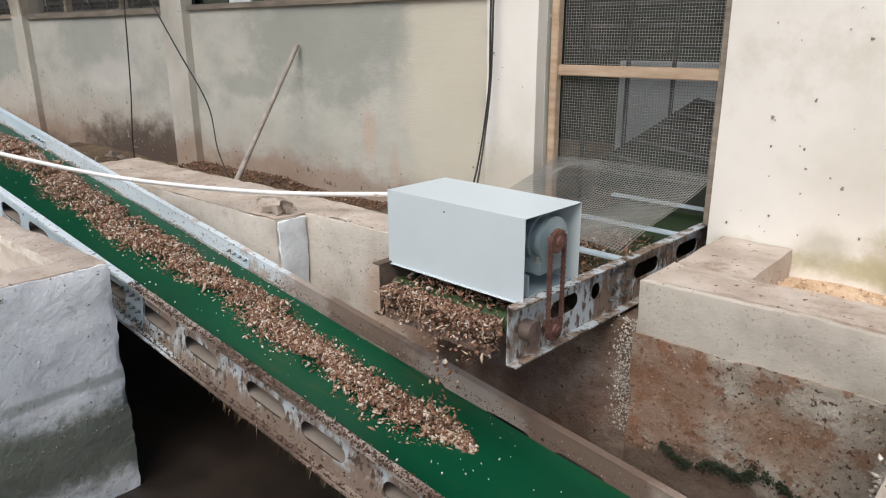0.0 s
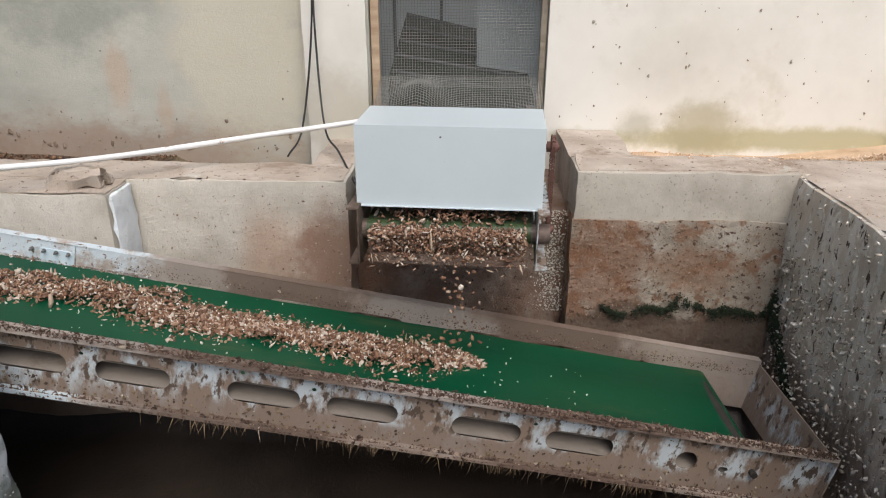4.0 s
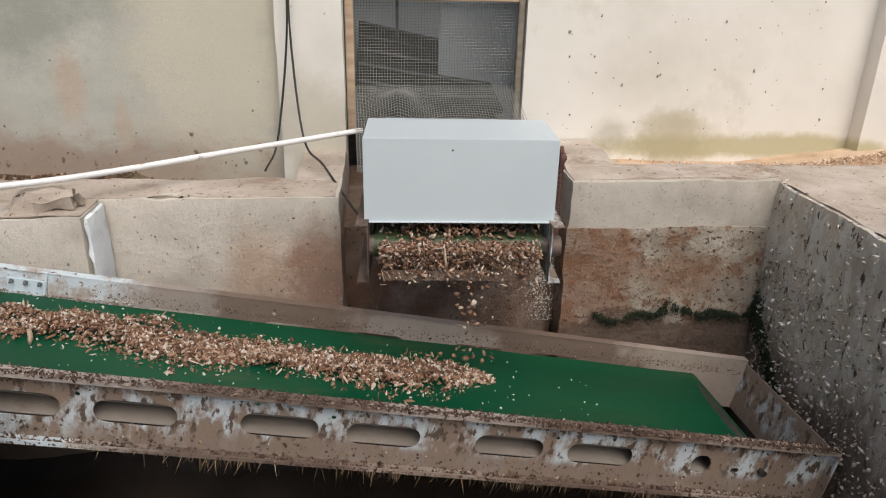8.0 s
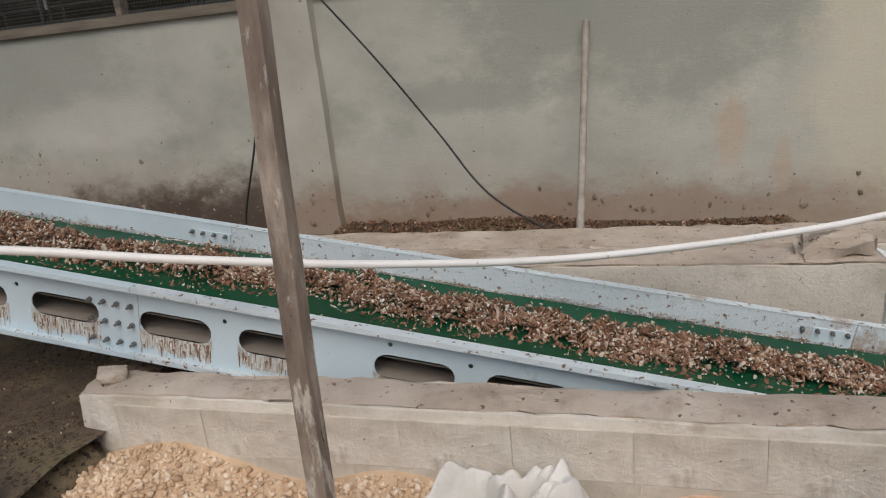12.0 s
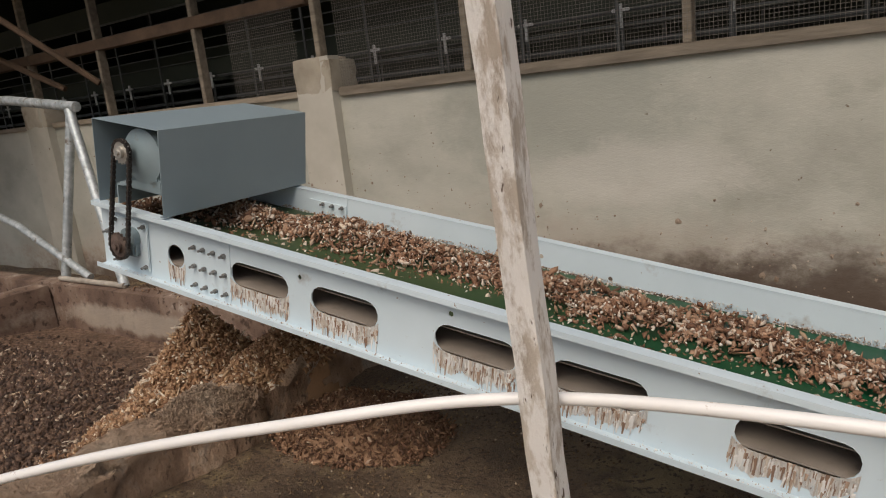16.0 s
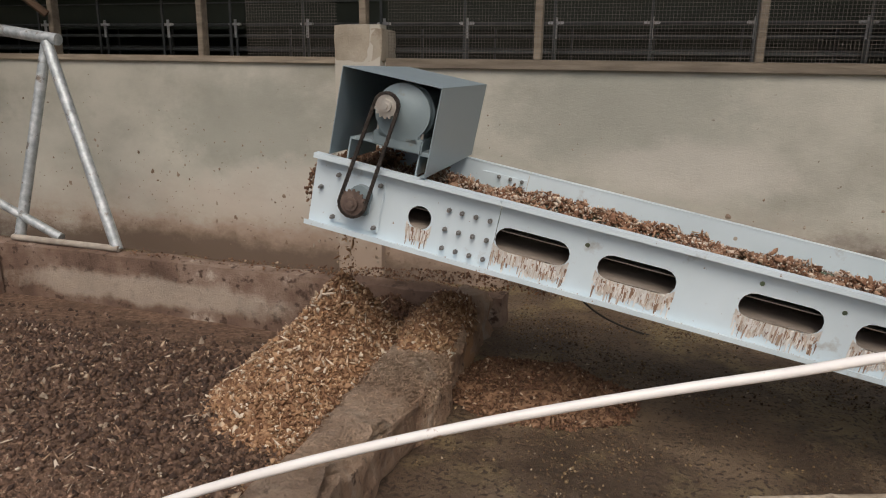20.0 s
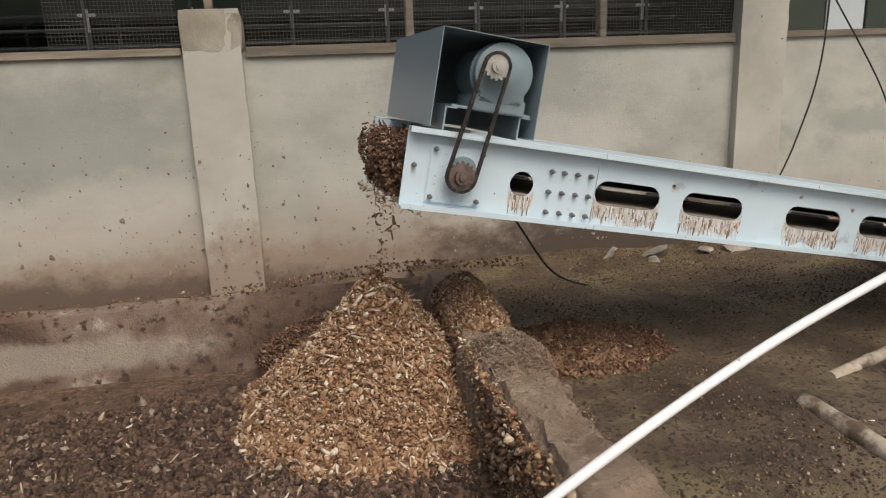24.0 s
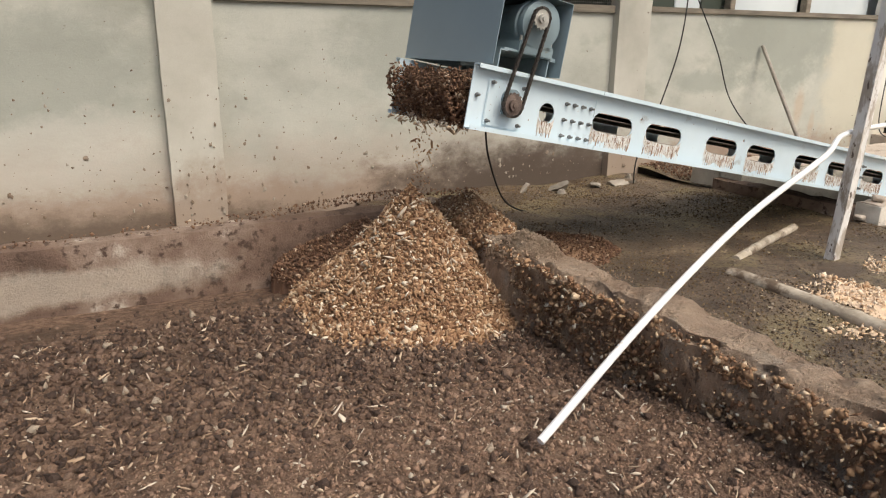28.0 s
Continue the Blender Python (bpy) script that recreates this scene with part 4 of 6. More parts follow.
def drive(parent, us, ws, ul, wl, y, ru, rl, chain_mat, up_mat, low_mat, body_r, flip=1):
    """Motor with shaft, two toothed sprockets and a roller chain, in the rail's plane."""
    def toothed(name, u, w, r, teeth, mtl):
        bm = bmesh.new()
        pts = []
        for k in range(teeth * 4):
            rr = r * (1.06 if k % 4 in (1, 2) else 0.90)
            pts.append((u + rr * math.cos(2 * math.pi * k / (teeth * 4)), w + rr * math.sin(2 * math.pi * k / (teeth * 4))))
        lo = [bm.verts.new((p[0], y - 0.006 * flip, p[1])) for p in pts]
        hi = [bm.verts.new((p[0], y + 0.006 * flip, p[1])) for p in pts]
        bm.faces.new(lo)
        bm.faces.new(hi[::-1])
        for k in range(len(pts)):
            bm.faces.new((lo[k], hi[k], hi[(k + 1) % len(pts)], lo[(k + 1) % len(pts)]))
        bm_cyl(bm, (u, y - 0.022 * flip, w), (u, y + 0.03 * flip, w), r * 0.5, seg=18)
        bm_cyl(bm, (u, y - 0.030 * flip, w), (u, y + 0.06 * flip, w), r * 0.25, seg=14)
        return part(name, bm, mtl, parent, "", smooth=30)
    toothed("upper_sprocket", us, ws, ru, 15, up_mat)
    toothed("lower_sprocket", ul, wl, rl, 17, low_mat)
    # chain path: two tangents and two arcs
    d = Vector((ul - us, wl - ws))
    ang = math.atan2(d.y, d.x)
    off = math.acos((ru - rl) / d.length)
    path = []
    for k in range(13):
        a = ang + off + (2 * math.pi - 2 * off) * k / 12
        path.append((us + ru * math.cos(a), ws + ru * math.sin(a)))
    for k in range(13):
        a = ang - off + 2 * off * k / 12
        path.append((ul + rl * math.cos(a), wl + rl * math.sin(a)))
    path.append(path[0])
    seg = [Vector(p) for p in path]
    total = sum((b - a).length for a, b in zip(seg, seg[1:]))
    n = int(total / 0.0127)
    bm = bmesh.new()
    acc, i = 0.0, 0
    for k in range(n):
        s = total * (k + 0.5) / n
        acc, i = 0.0, 0
        while acc + (seg[i + 1] - seg[i]).length < s:
            acc += (seg[i + 1] - seg[i]).length
            i += 1
        e = (seg[i + 1] - seg[i])
        p = seg[i] + e.normalized() * (s - acc)
        a = math.atan2(e.y, e.x)
        m = Matrix.Translation((p.x, y, p.y)) @ Matrix.Rotation(-a, 4, "Y")
        hw = 0.010 if k % 2 else 0.007
        bm_box(bm, (-0.0080, -hw, -0.0065), (0.0080, -hw + 0.003, 0.0065), m=m)
        bm_box(bm, (-0.0080, hw - 0.003, -0.0065), (0.0080, hw, 0.0065), m=m)
        bm_box(bm, (-0.0035, -hw, -0.0035), (0.0035, hw, 0.0035), m=m)
    part("chain", bm, chain_mat, parent, "roller chain")
    # motor
    bm = bmesh.new()
    cx, cz = us + 0.055 * 1.0, ws - 0.02
    f = flip
    prof = [(0.035, 0.03), (0.045, body_r * 0.55), (0.055, body_r * 0.75), (0.06, body_r * 0.98), (0.085, body_r), (0.088, body_r * 0.92), (0.12, body_r * 0.92), (0.125, body_r), (0.15, body_r), (0.155, body_r * 0.9), (0.42, body_r * 0.86), (0.44, body_r * 0.7), (0.5, body_r * 0.68), (0.51, 0.02)]
    rings = []
    for t, r in prof:
        rings.append([bm.verts.new((cx + r * math.cos(2 * math.pi * k / 28), y + f * t, cz + r * math.sin(2 * math.pi * k / 28))) for k in range(28)])
    for a, b in zip(rings, rings[1:]):
        for k in range(28):
            bm.faces.new((a[k], b[k], b[(k + 1) % 28], a[(k + 1) % 28]))
    bm.faces.new(rings[0])
    bm.faces.new(rings[-1][::-1])
    part("motor", bm, MOTOR, parent, "grey-blue gear motor", smooth=30)
    bm = bmesh.new()
    a, b = sorted((y + f * 0.06, y + f * 0.30))
    bm_box(bm, (cx - body_r * 0.9, a, cz - body_r - 0.035), (cx + body_r * 0.9, b, cz - body_r + 0.03), 0.006)
    bm_box(bm, (cx - body_r * 0.75, a, cz - body_r), (cx + body_r * 0.75, b - 0.02 * f if f > 0 else b, cz - body_r * 0.3), 0.006)
    part("motor_foot", bm, MOTOR, parent)
    for du in (-0.8, 0.8):
        bm = bmesh.new()
        bm_cyl(bm, (cx + du * body_r, y + f * 0.08, cz - body_r - 0.03), (cx + du * body_r, y + f * 0.08, cz - body_r + 0.055), 0.008, seg=8)
        part("foot_bolt", bm, BRIGHT, parent)
    return cx, cz


cx, cz = drive(conveyor, -0.560, 0.447, -0.637, 0.0, -0.075, 0.052, 0.060, CHAIN, BRIGHT, RUST, 0.125)
bm = bmesh.new()
for u in (-0.70, -0.38):
    bm_box(bm, (u - 0.025, 0.0, TOP + 0.004), (u - 0.018, 0.35, TOP + 0.10))
    bm_box(bm, (u - 0.025, 0.0, TOP + 0.095), (u + 0.025, 0.35, TOP + 0.102))
bm_box(bm, (-0.70, 0.0, TOP + 0.100), (-0.36, 0.35, TOP + 0.112))
part("motor_mount", bm, COVER_DARK, conveyor, "dark steel motor bracket")
bm = bmesh.new()
bm_cyl(bm, (-0.62, -0.045, 0.03), (-0.62, -0.002, 0.03), 0.05, 0.05, seg=18)
bm_box(bm, (-0.665, -0.045, -0.055), (-0.575, -0.004, 0.03), 0.01)
part("bearing_housing", bm, MOTOR, conveyor, smooth=30)

# sheet cover over the drive: two skirts and a folded top, open at both ends
bm = bmesh.new()
HB = (-0.790, -0.345, -0.050, 0.87, 0.182, 0.565)
t = 0.003
bm_box(bm, (HB[0], HB[2], HB[5] - t), (HB[1], HB[3], HB[5]), 0.001)
cover = part("drive_cover", bm, COVER_DARK, conveyor, "slate-blue sheet steel drive cover, open on one side")
for nm, lo, hi in (("cover_side", (HB[1] - t, HB[2], HB[4]), (HB[1], HB[3], HB[5] - t)), ("cover_side", (HB[0], HB[2], HB[4]), (HB[0] + t, HB[3], HB[5] - t)),
                   ("cover_lip", (HB[1] - 0.025, HB[2], HB[4]), (HB[1] - t, HB[3], HB[4] + t)), ("cover_back", (HB[0] + t, HB[3] - t, HB[4] + t), (HB[1] - t, HB[3], HB[5] - t))):
    bm = bmesh.new()
    bm_box(bm, lo, hi)
    part(nm, bm, COVER_DARK, cover)

# ---- the cross conveyor through the opening ----
XM = Matrix.Translation((-1.915, 2.42, 1.56)) @ Matrix.Rotation(radians(-3.0), 4, "Z")
cross = thing("cross_belt_conveyor", XM, "short cross conveyor with sheet cover passing through the wall opening", "conveyor")
XW = 0.43


def cross_rail(sx):
    bm = bmesh.new()
    holes = [ring_pts(0.72, 0.02, 0.045), stadium(0.44, 0.02, 0.24, 0.09)] + [stadium(s, 0.02, 0.28, 0.09) for s in (1.25, 1.75, 2.3)]
    pierced_plate(bm, 0.0, 2.9, -0.14, 0.14, holes, 0, 0.006)
    for z in (0.14, -0.14):
        bm_box(bm, (0, -0.05, z - 0.004), (2.9, 0.006, z + 0.004))
    m = Matrix(((0, -sx, 0, sx * XW), (1, 0, 0, 0), (0, 0, 1, 0), (0, 0, 0, 1)))
    bmesh.ops.transform(bm, matrix=m, verts=bm.verts)
    return part("side_rail", bm, STEEL_DIRTY if sx > 0 else RAIL_DARK, cross, "pale blue slotted side rail with stains" if sx > 0 else "side rail caked with manure, its shade put into a dark colour")


for sx in (-1, 1):
    cross_rail(sx)
for r in range(3):
    for k in range(4):
        share("bolt", BOLT_ME, Matrix.Translation((XW, 0.86 + k * 0.055, 0.08 - r * 0.075)) @ Matrix.Rotation(radians(90), 4, "Z"), cross)
bv, bf = belt_loop(0.12, 2.8, 0.055, 0.055, -XW + 0.03, XW - 0.03)
bv = [(y, u, w) for u, y, w in bv]
from_arrays("belt", bv, [f[::-1] for f in bf], BELT, cross, "green belt", smooth=60)
bm = bmesh.new()
bm_cyl(bm, (-XW, 0.12, 0.0), (XW + 0.06, 0.12, 0.0), 0.05, seg=18)
part("roller", bm, RUST, cross, smooth=30)
for y in (0.95, 1.6, 2.3):
    bm = bmesh.new()
    bm_box(bm, (-XW, y - 0.03, 0.13), (XW, y + 0.03, 0.146), 0.003)
    part("cross_bar", bm, STEEL, cross)
sub = new("drive_side")
sub.parent = cross
sub.matrix_basis = Matrix.Translation((XW, 0, 0)) @ Matrix(((0, -1, 0, 0), (1, 0, 0, 0), (0, 0, 1, 0), (0, 0, 0, 1)))
drive(sub, 0.27, 0.395, 0.27, -0.03, -0.06, 0.052, 0.052, RUST_RED, RUST_RED, RUST_RED, 0.115)
bm = bmesh.new()
bm_box(bm, (0.14, 0.0, 0.144), (0.48, 0.40, 0.150))
bm_box(bm, (0.14, 0.0, 0.144), (0.146, 0.40, 0.25))
part("motor_mount", bm, COVER_DARK, sub)
bm = bmesh.new()
x0, x1, y0, y1, z0, z1, t = -0.445, 0.445, 0.085, 0.52, 0.135, 0.525, 0.003
bm_box(bm, (x0, y0, z1 - t), (x1, y1, z1), 0.001)
cover = part("drive_cover", bm, COVER, cross, "pale grey-blue sheet steel drive cover")
for nm, lo, hi in (("cover_front", (x0, y0, z0), (x1, y0 + t, z1 - t)), ("cover_back", (x0, y1 - t, z0), (x1, y1, z1 - t)), ("cover_side", (x0, y0 + t, z0), (x0 + t, y1 - t, z1 - t)), ("cover_lip", (x0, y0 - 0.012, z0 - 0.004), (x1, y0 + 0.01, z0))):
    bm = bmesh.new()
    bm_box(bm, lo, hi)
    part(nm, bm, COVER, cover)
bm = bmesh.new()
bm_cyl(bm, (-0.04, y0 - 0.001, 0.475), (-0.04, y0 + 0.004, 0.475), 0.005, seg=8)
part("rivet_hole", bm, BLACK, cross)


# ---- posts, pipe, cables ----
def post(base, top, w, label, material=TIMBER):
    base, top = Vector(base), Vector(top)
    d = top - base
    n = 26
    bm = bmesh.new()
    rings = []
    for i in range(n + 1):
        p = base + d * (i / n)
        r = []
        for k, (a, b) in enumerate(((-1, -1), (0, -1.04), (1, -1), (1.04, 0), (1, 1), (0, 1.04), (-1, 1), (-1.04, 0))):
            q = p + Vector((a * w / 2 * 0.93, b * w / 2 * 0.93, 0))
            q += noise.noise_vector(q * Vector((9, 9, 3)).x * 0.5) * 0.006
            r.append(bm.verts.new(q))
        rings.append(r)
    for r0, r1 in zip(rings, rings[1:]):
        for k in range(8):
            bm.faces.new((r0[k], r0[(k + 1) % 8], r1[(k + 1) % 8], r1[k]))
    bm.faces.new(rings[0][::-1])
    bm.faces.new(rings[-1])
    ob = part("wooden_post", bm, material, smooth=50)
    return tagged(ob, label, "post", "posts carrying the pipe")


post((-4.03, 0.86, 1.15), (-4.07, 0.98, 4.65), 0.064, "weathered brown timber post standing in the meal by the wall end")
first_post = bpy.context.scene.objects["wooden_post"]
for k, z in enumerate((1.75, 1.98, 2.2, 2.38, 2.61, 2.74, 2.98, 3.1)):
    f = (z - 1.15) / 3.5
    bm = bmesh.new()
    x0, y0 = -4.03 - 0.04 * f + 0.030, 0.86 + 0.12 * f - 0.012 + 0.008 * (k % 3)
    bm_cyl(bm, (x0 - 0.01, y0, z), (x0 + 0.016, y0 - 0.006, z - 0.008 + 0.006 * (k % 2)), 0.0035, 0.005, seg=6)
    part("nail", bm, BLACK, first_post, "bent black nail")
post((-5.59, 0.78, 1.12), (-5.70, 1.25, 4.65), 0.057, "weathered brown timber post standing in the meal")
post((-6.921, 0.96, 1.16), (-6.89, 0.972, 4.65), 0.060, "timber post with pale lichen beside the low wall", TIMBER_LICHEN)
post((-8.045, 1.125, 1.40), (-8.085, 0.94, 4.65), 0.072, "leaning grey timber post with pale lichen in the mud", TIMBER_LICHEN)

bm = bmesh.new()
bm_tube(bm, spline([(-2.38, 3.74, 1.845), (-3.1, 3.415, 1.80), (-3.98, 2.906, 1.777), (-5.0, 2.404, 1.822), (-5.75, 1.916, 1.972), (-6.4, 1.555, 2.128), (-7.03, 1.232, 2.285), (-8.05, 1.145, 2.270), (-8.75, 0.84, 2.205), (-9.6, 0.63, 2.00), (-10.4, 0.391, 1.755), (-11.08, 0.21, 1.447)], 14), 0.0165, 12)
tagged(part("pvc_pipe", bm, PVC, smooth=60), "long bent white plastic pipe with brown stains, held by posts", "pipe")


def cable(pts, r, label):
    bm = bmesh.new()
    bm_tube(bm, spline(pts, 10), r, 6)
    return tagged(part("cable", bm, CABLE, smooth=60), label, "cable", "loose cables")


cable([(-7.0, 3.6, 4.3), (-7.05, 3.55, 3.0), (-7.2, 3.58, 2.3), (-7.42, 3.63, 1.72), (-7.44, 3.64, 1.40)], 0.007, "black cable hanging in front of the wall")
cable([(-7.75, 3.6, 4.4), (-6.95, 3.66, 3.42), (-6.40, 3.70, 2.73), (-6.037, 3.757, 2.207), (-5.696, 3.613, 1.813), (-5.221, 3.443, 1.56)], 0.007, "black cable slanting down the wall")
cable([(-2.80, 4.0, 5.0), (-2.82, 4.0, 3.0), (-2.83, 3.99, 2.4), (-2.92, 3.92, 1.75), (-2.98, 3.7, 1.6)], 0.007, "black cable hanging beside the pilaster")
cable([(-2.78, 4.0, 5.0), (-2.80, 4.0, 3.0), (-2.81, 3.98, 2.4), (-2.74, 3.75, 1.80), (-2.6, 3.45, 1.70), (-2.42, 3.1, 1.55), (-2.33, 2.9, 1.52)], 0.007, "black cable running to the cross conveyor")
bm = bmesh.new()
bm_cyl(bm, (-5.142, 3.38, 1.56), (-5.112, 4.16, 2.76), 0.024, 0.021, seg=10)
tagged(part("leaning_pole", bm, GREY_POLE, smooth=40), "thin grey pole leaning against the wall", "pole")
c = rough_slab("mortar_lump", (-4.10, 2.86, 1.60), (-3.78, 3.05, 1.715), COPING, res=0.03, amp=0.05, chip=0.065)
tagged(c, "crumbling mortar lump under the plastic pipe", "lump")
c = rough_slab("buttress", (-3.740, 2.80, 0.2), (-3.700, 3.058, 1.630), PAINTED, res=0.05)
setting(c, "whitewashed end of the proud part of the pit wall", "buttress")


# ---- roof over the yard and the poultry house behind the wall ----
def slope_sheet(name, x0, x1, y0, z0, y1, z1, material, thick=0.03):
    bm = bmesh.new()
    n = int((x1 - x0) / 0.15)
    top = []
    for i in range(n + 1):
        x = x0 + (x1 - x0) * i / n
        dz = 0.02 * (i % 2)
        top.append([bm.verts.new((x, y0, z0 + dz)), bm.verts.new((x, y1, z1 + dz)), bm.verts.new((x, y1, z1 + dz + thick)), bm.verts.new((x, y0, z0 + dz + thick))])
    for a, b in zip(top, top[1:]):
        for k in range(4):
            bm.faces.new((a[k], a[(k + 1) % 4], b[(k + 1) % 4], b[k]))
    bm.faces.new(top[0])
    bm.faces.new(top[-1][::-1])
    return part(name, bm, material)


setting(slope_sheet("roof_compost_bay", -22, -15.5, 0.6, 4.66, 4.6, 5.34, ROOF_TIMBER), "brown corrugated roof over the end of the compost bay", "roof")
# eave above the view, its width set to shade the top of the wall
setting(slope_sheet("roof_eave", -22, -5.0, 3.2, 4.95, 4.6, 5.3, HOUSE_DARK), "narrow unseen eave of the house roof, shading the wall top", "roof")
# gap at x -4.6..1, y 5.6..7.6 is added to let skylight into the house
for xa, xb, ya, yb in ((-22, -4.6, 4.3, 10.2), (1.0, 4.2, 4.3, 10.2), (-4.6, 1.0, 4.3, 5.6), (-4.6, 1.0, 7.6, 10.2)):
    setting(slope_sheet("roof_house", xa, xb, ya, 5.28 + (ya - 4.3) * 0.19, yb, 5.28 + (yb - 4.3) * 0.19, HOUSE_DARK), "corrugated roof of the poultry house, with an added gap for light", "roof")
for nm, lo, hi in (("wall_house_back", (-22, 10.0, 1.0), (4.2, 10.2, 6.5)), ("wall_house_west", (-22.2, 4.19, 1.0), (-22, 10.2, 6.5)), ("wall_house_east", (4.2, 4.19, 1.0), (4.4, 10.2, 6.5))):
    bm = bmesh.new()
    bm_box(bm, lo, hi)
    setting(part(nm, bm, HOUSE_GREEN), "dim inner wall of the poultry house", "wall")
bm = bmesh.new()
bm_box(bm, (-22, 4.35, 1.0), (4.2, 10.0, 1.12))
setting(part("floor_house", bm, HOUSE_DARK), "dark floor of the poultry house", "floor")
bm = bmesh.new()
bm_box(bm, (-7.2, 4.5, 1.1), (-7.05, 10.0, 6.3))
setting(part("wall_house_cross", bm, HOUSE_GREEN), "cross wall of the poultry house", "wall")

# windows: sill, posts, wire netting
sill = new("window_long")
setting(sill, "long unglazed window with timber posts and wire netting", "window")


def timber(name, lo, hi, material, parent, label=""):
    bm = bmesh.new()
    bm_box(bm, lo, hi, 0.005)
    return part(name, bm, material, parent, label)


timber("window_sill", (-11.30, WY - 0.035, SILL - 0.045), (-7.385, WY + 0.12, SILL + 0.03), SILL_TIMBER, sill, "brown timber sill")
timber("window_sill", (-15.84, WY - 0.03, SILL - 0.02), (-11.74, WY + 0.12, SILL + 0.035), SILL_TIMBER, sill, "brown timber sill")
timber("window_sill", (-22, WY - 0.03, SILL - 0.02), (-16.36, WY + 0.12, SILL + 0.035), SILL_TIMBER, sill)
timber("window_sill", (-6.935, WY - 0.03, SILL - 0.02), (-2.925, WY + 0.12, SILL + 0.035), SILL_TIMBER, sill, "brown timber sill")
for x in (-5.62, -4.30):
    timber("window_post", (x - 0.04, WY + 0.03, SILL + 0.036), (x + 0.04, WY + 0.12, 4.35), SILL_TIMBER, sill, "grey timber post")
for xa, xb, mt, lb in ((-6.88, -6.42, HOUSE_GREEN, "slate curtain panel"), (-6.40, -6.02, HOUSE_PALE, "pale blue curtain panel"), (-6.0, -5.68, HOUSE_GREEN, "slate curtain panel"), (-5.55, -4.36, HOUSE_PALE, "pale blue curtain panel"), (-4.22, -2.95, HOUSE_PALE, "pale blue curtain panel")):
    timber("curtain_panel", (xa, WY + 0.14, SILL + 0.036), (xb, WY + 0.16, 4.36), mt, sill, lb)
for x in (-8.53, -10.09, -11.53, -13.08, -14.72, -16.2, -17.8, -19.4):
    timber("window_post", (x - 0.028, WY + 0.03, SILL + 0.03 if abs(x + 11.53) > 0.1 and abs(x + 16.2) > 0.1 else 3.4), (x + 0.028, WY + 0.12, 5.2), SILL_TIMBER, sill, "grey timber post")
timber("window_beam", (-22, WY + 0.02, 3.84), (-11.6, WY + 0.14, 3.95), ROOF_TIMBER, sill, "reddish timber beam")


def netting(name, x0, x1, z0, z1, y, pitch, r, parent, sway=0.0, material=WIRE_DARK):
    verts, faces = [], []

    def rod(a, b):
        d = (b - a).normalized()
        u = d.cross(Vector((0, 1, 0))).normalized() * r
        w = d.cross(u).normalized() * r
        k = len(verts)
        for p in (a, b):
            verts.extend([p + u, p + w, p - u, p - w])
        faces.extend([(k + i, k + (i + 1) % 4, k + 4 + (i + 1) % 4, k + 4 + i) for i in range(4)])
    nx, nz_ = int((x1 - x0) / pitch), int((z1 - z0) / pitch)
    for i in range(nx + 1):
        x = x0 + i * pitch
        for k in range(4):
            za, zb = z0 + (z1 - z0) * k / 4, z0 + (z1 - z0) * (k + 1) / 4
            rod(Vector((x + sway * math.sin(za * 3 + x), y + sway * math.sin(za * 5 + x * 3), za)), Vector((x + sway * math.sin(zb * 3 + x), y + sway * math.sin(zb * 5 + x * 3), zb)))
    for j in range(nz_ + 1):
        z = z0 + j * pitch
        for k in range(6):
            xa, xb = x0 + (x1 - x0) * k / 6, x0 + (x1 - x0) * (k + 1) / 6
            rod(Vector((xa, y + sway * math.sin(z * 5 + xa * 3), z)), Vector((xb, y + sway * math.sin(z * 5 + xb * 3), z)))
    ob = from_arrays(name, verts, faces, material, parent, "square wire netting")
    ob["kind"] = "stuff"
    return ob


netting("wire_netting", -11.3, -7.4, SILL + 0.03, 4.3, WY + 0.025, 0.025, 0.0011, sill)
netting("wire_netting", -12.6, -11.75, SILL + 0.03, 3.9, WY + 0.025, 0.025, 0.0011, sill)

# cage rows inside
for row, (y, zs) in enumerate(((5.3, (3.22, 3.36, 3.47)), (6.4, (3.5, 3.62)), (5.2, (4.15, 4.30)))):
    cage = thing("cage_row", Matrix.Translation((-14, y, zs[0] - 0.5)), "dim row of battery cages with pipes and drinkers", "cage row", "cage rows")
    for z in zs:
        bm = bmesh.new()
        bm_cyl(bm, (-7.8, 0, z - zs[0] + 0.5), (6.7, 0, z - zs[0] + 0.5), 0.013 if row else 0.016, seg=8)
        part("rail", bm, CAGE, cage)
    for k in range(18):
        x = -7.6 + k * 0.82
        bm = bmesh.new()
        bm_box(bm, (x - 0.012, -0.03, 1.12 - zs[0] + 0.5), (x + 0.012, -0.015, 0.5 + (zs[-1] - zs[0]) * (0.7 if k % 2 else 1.1)))
        part("upright", bm, CAGE, cage)
        if row == 0:
            bm = bmesh.new()
            bm_cyl(bm, (x, -0.04, 0.62), (x, -0.04, 0.80), 0.014, seg=8)
            bm_box(bm, (x - 0.07, -0.06, 0.74), (x + 0.07, -0.03, 0.765), 0.006)
            part("drinker", bm, CAGE_WHITE, cage, "white plastic drinker")
    bm = bmesh.new()
    bm_box(bm, (-7.8, 0.25, 0.72), (6.7, 0.28, 0.98), 0.004)
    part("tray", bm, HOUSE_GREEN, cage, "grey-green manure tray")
    for k in range(5):
        bm = bmesh.new()
        bm_box(bm, (-7.8, 0.3 + 0.02 * k, 0.05 + k * 0.12), (6.7, 0.312 + 0.02 * k, 0.062 + k * 0.12))
        part("cage_bar", bm, CAGE, cage)

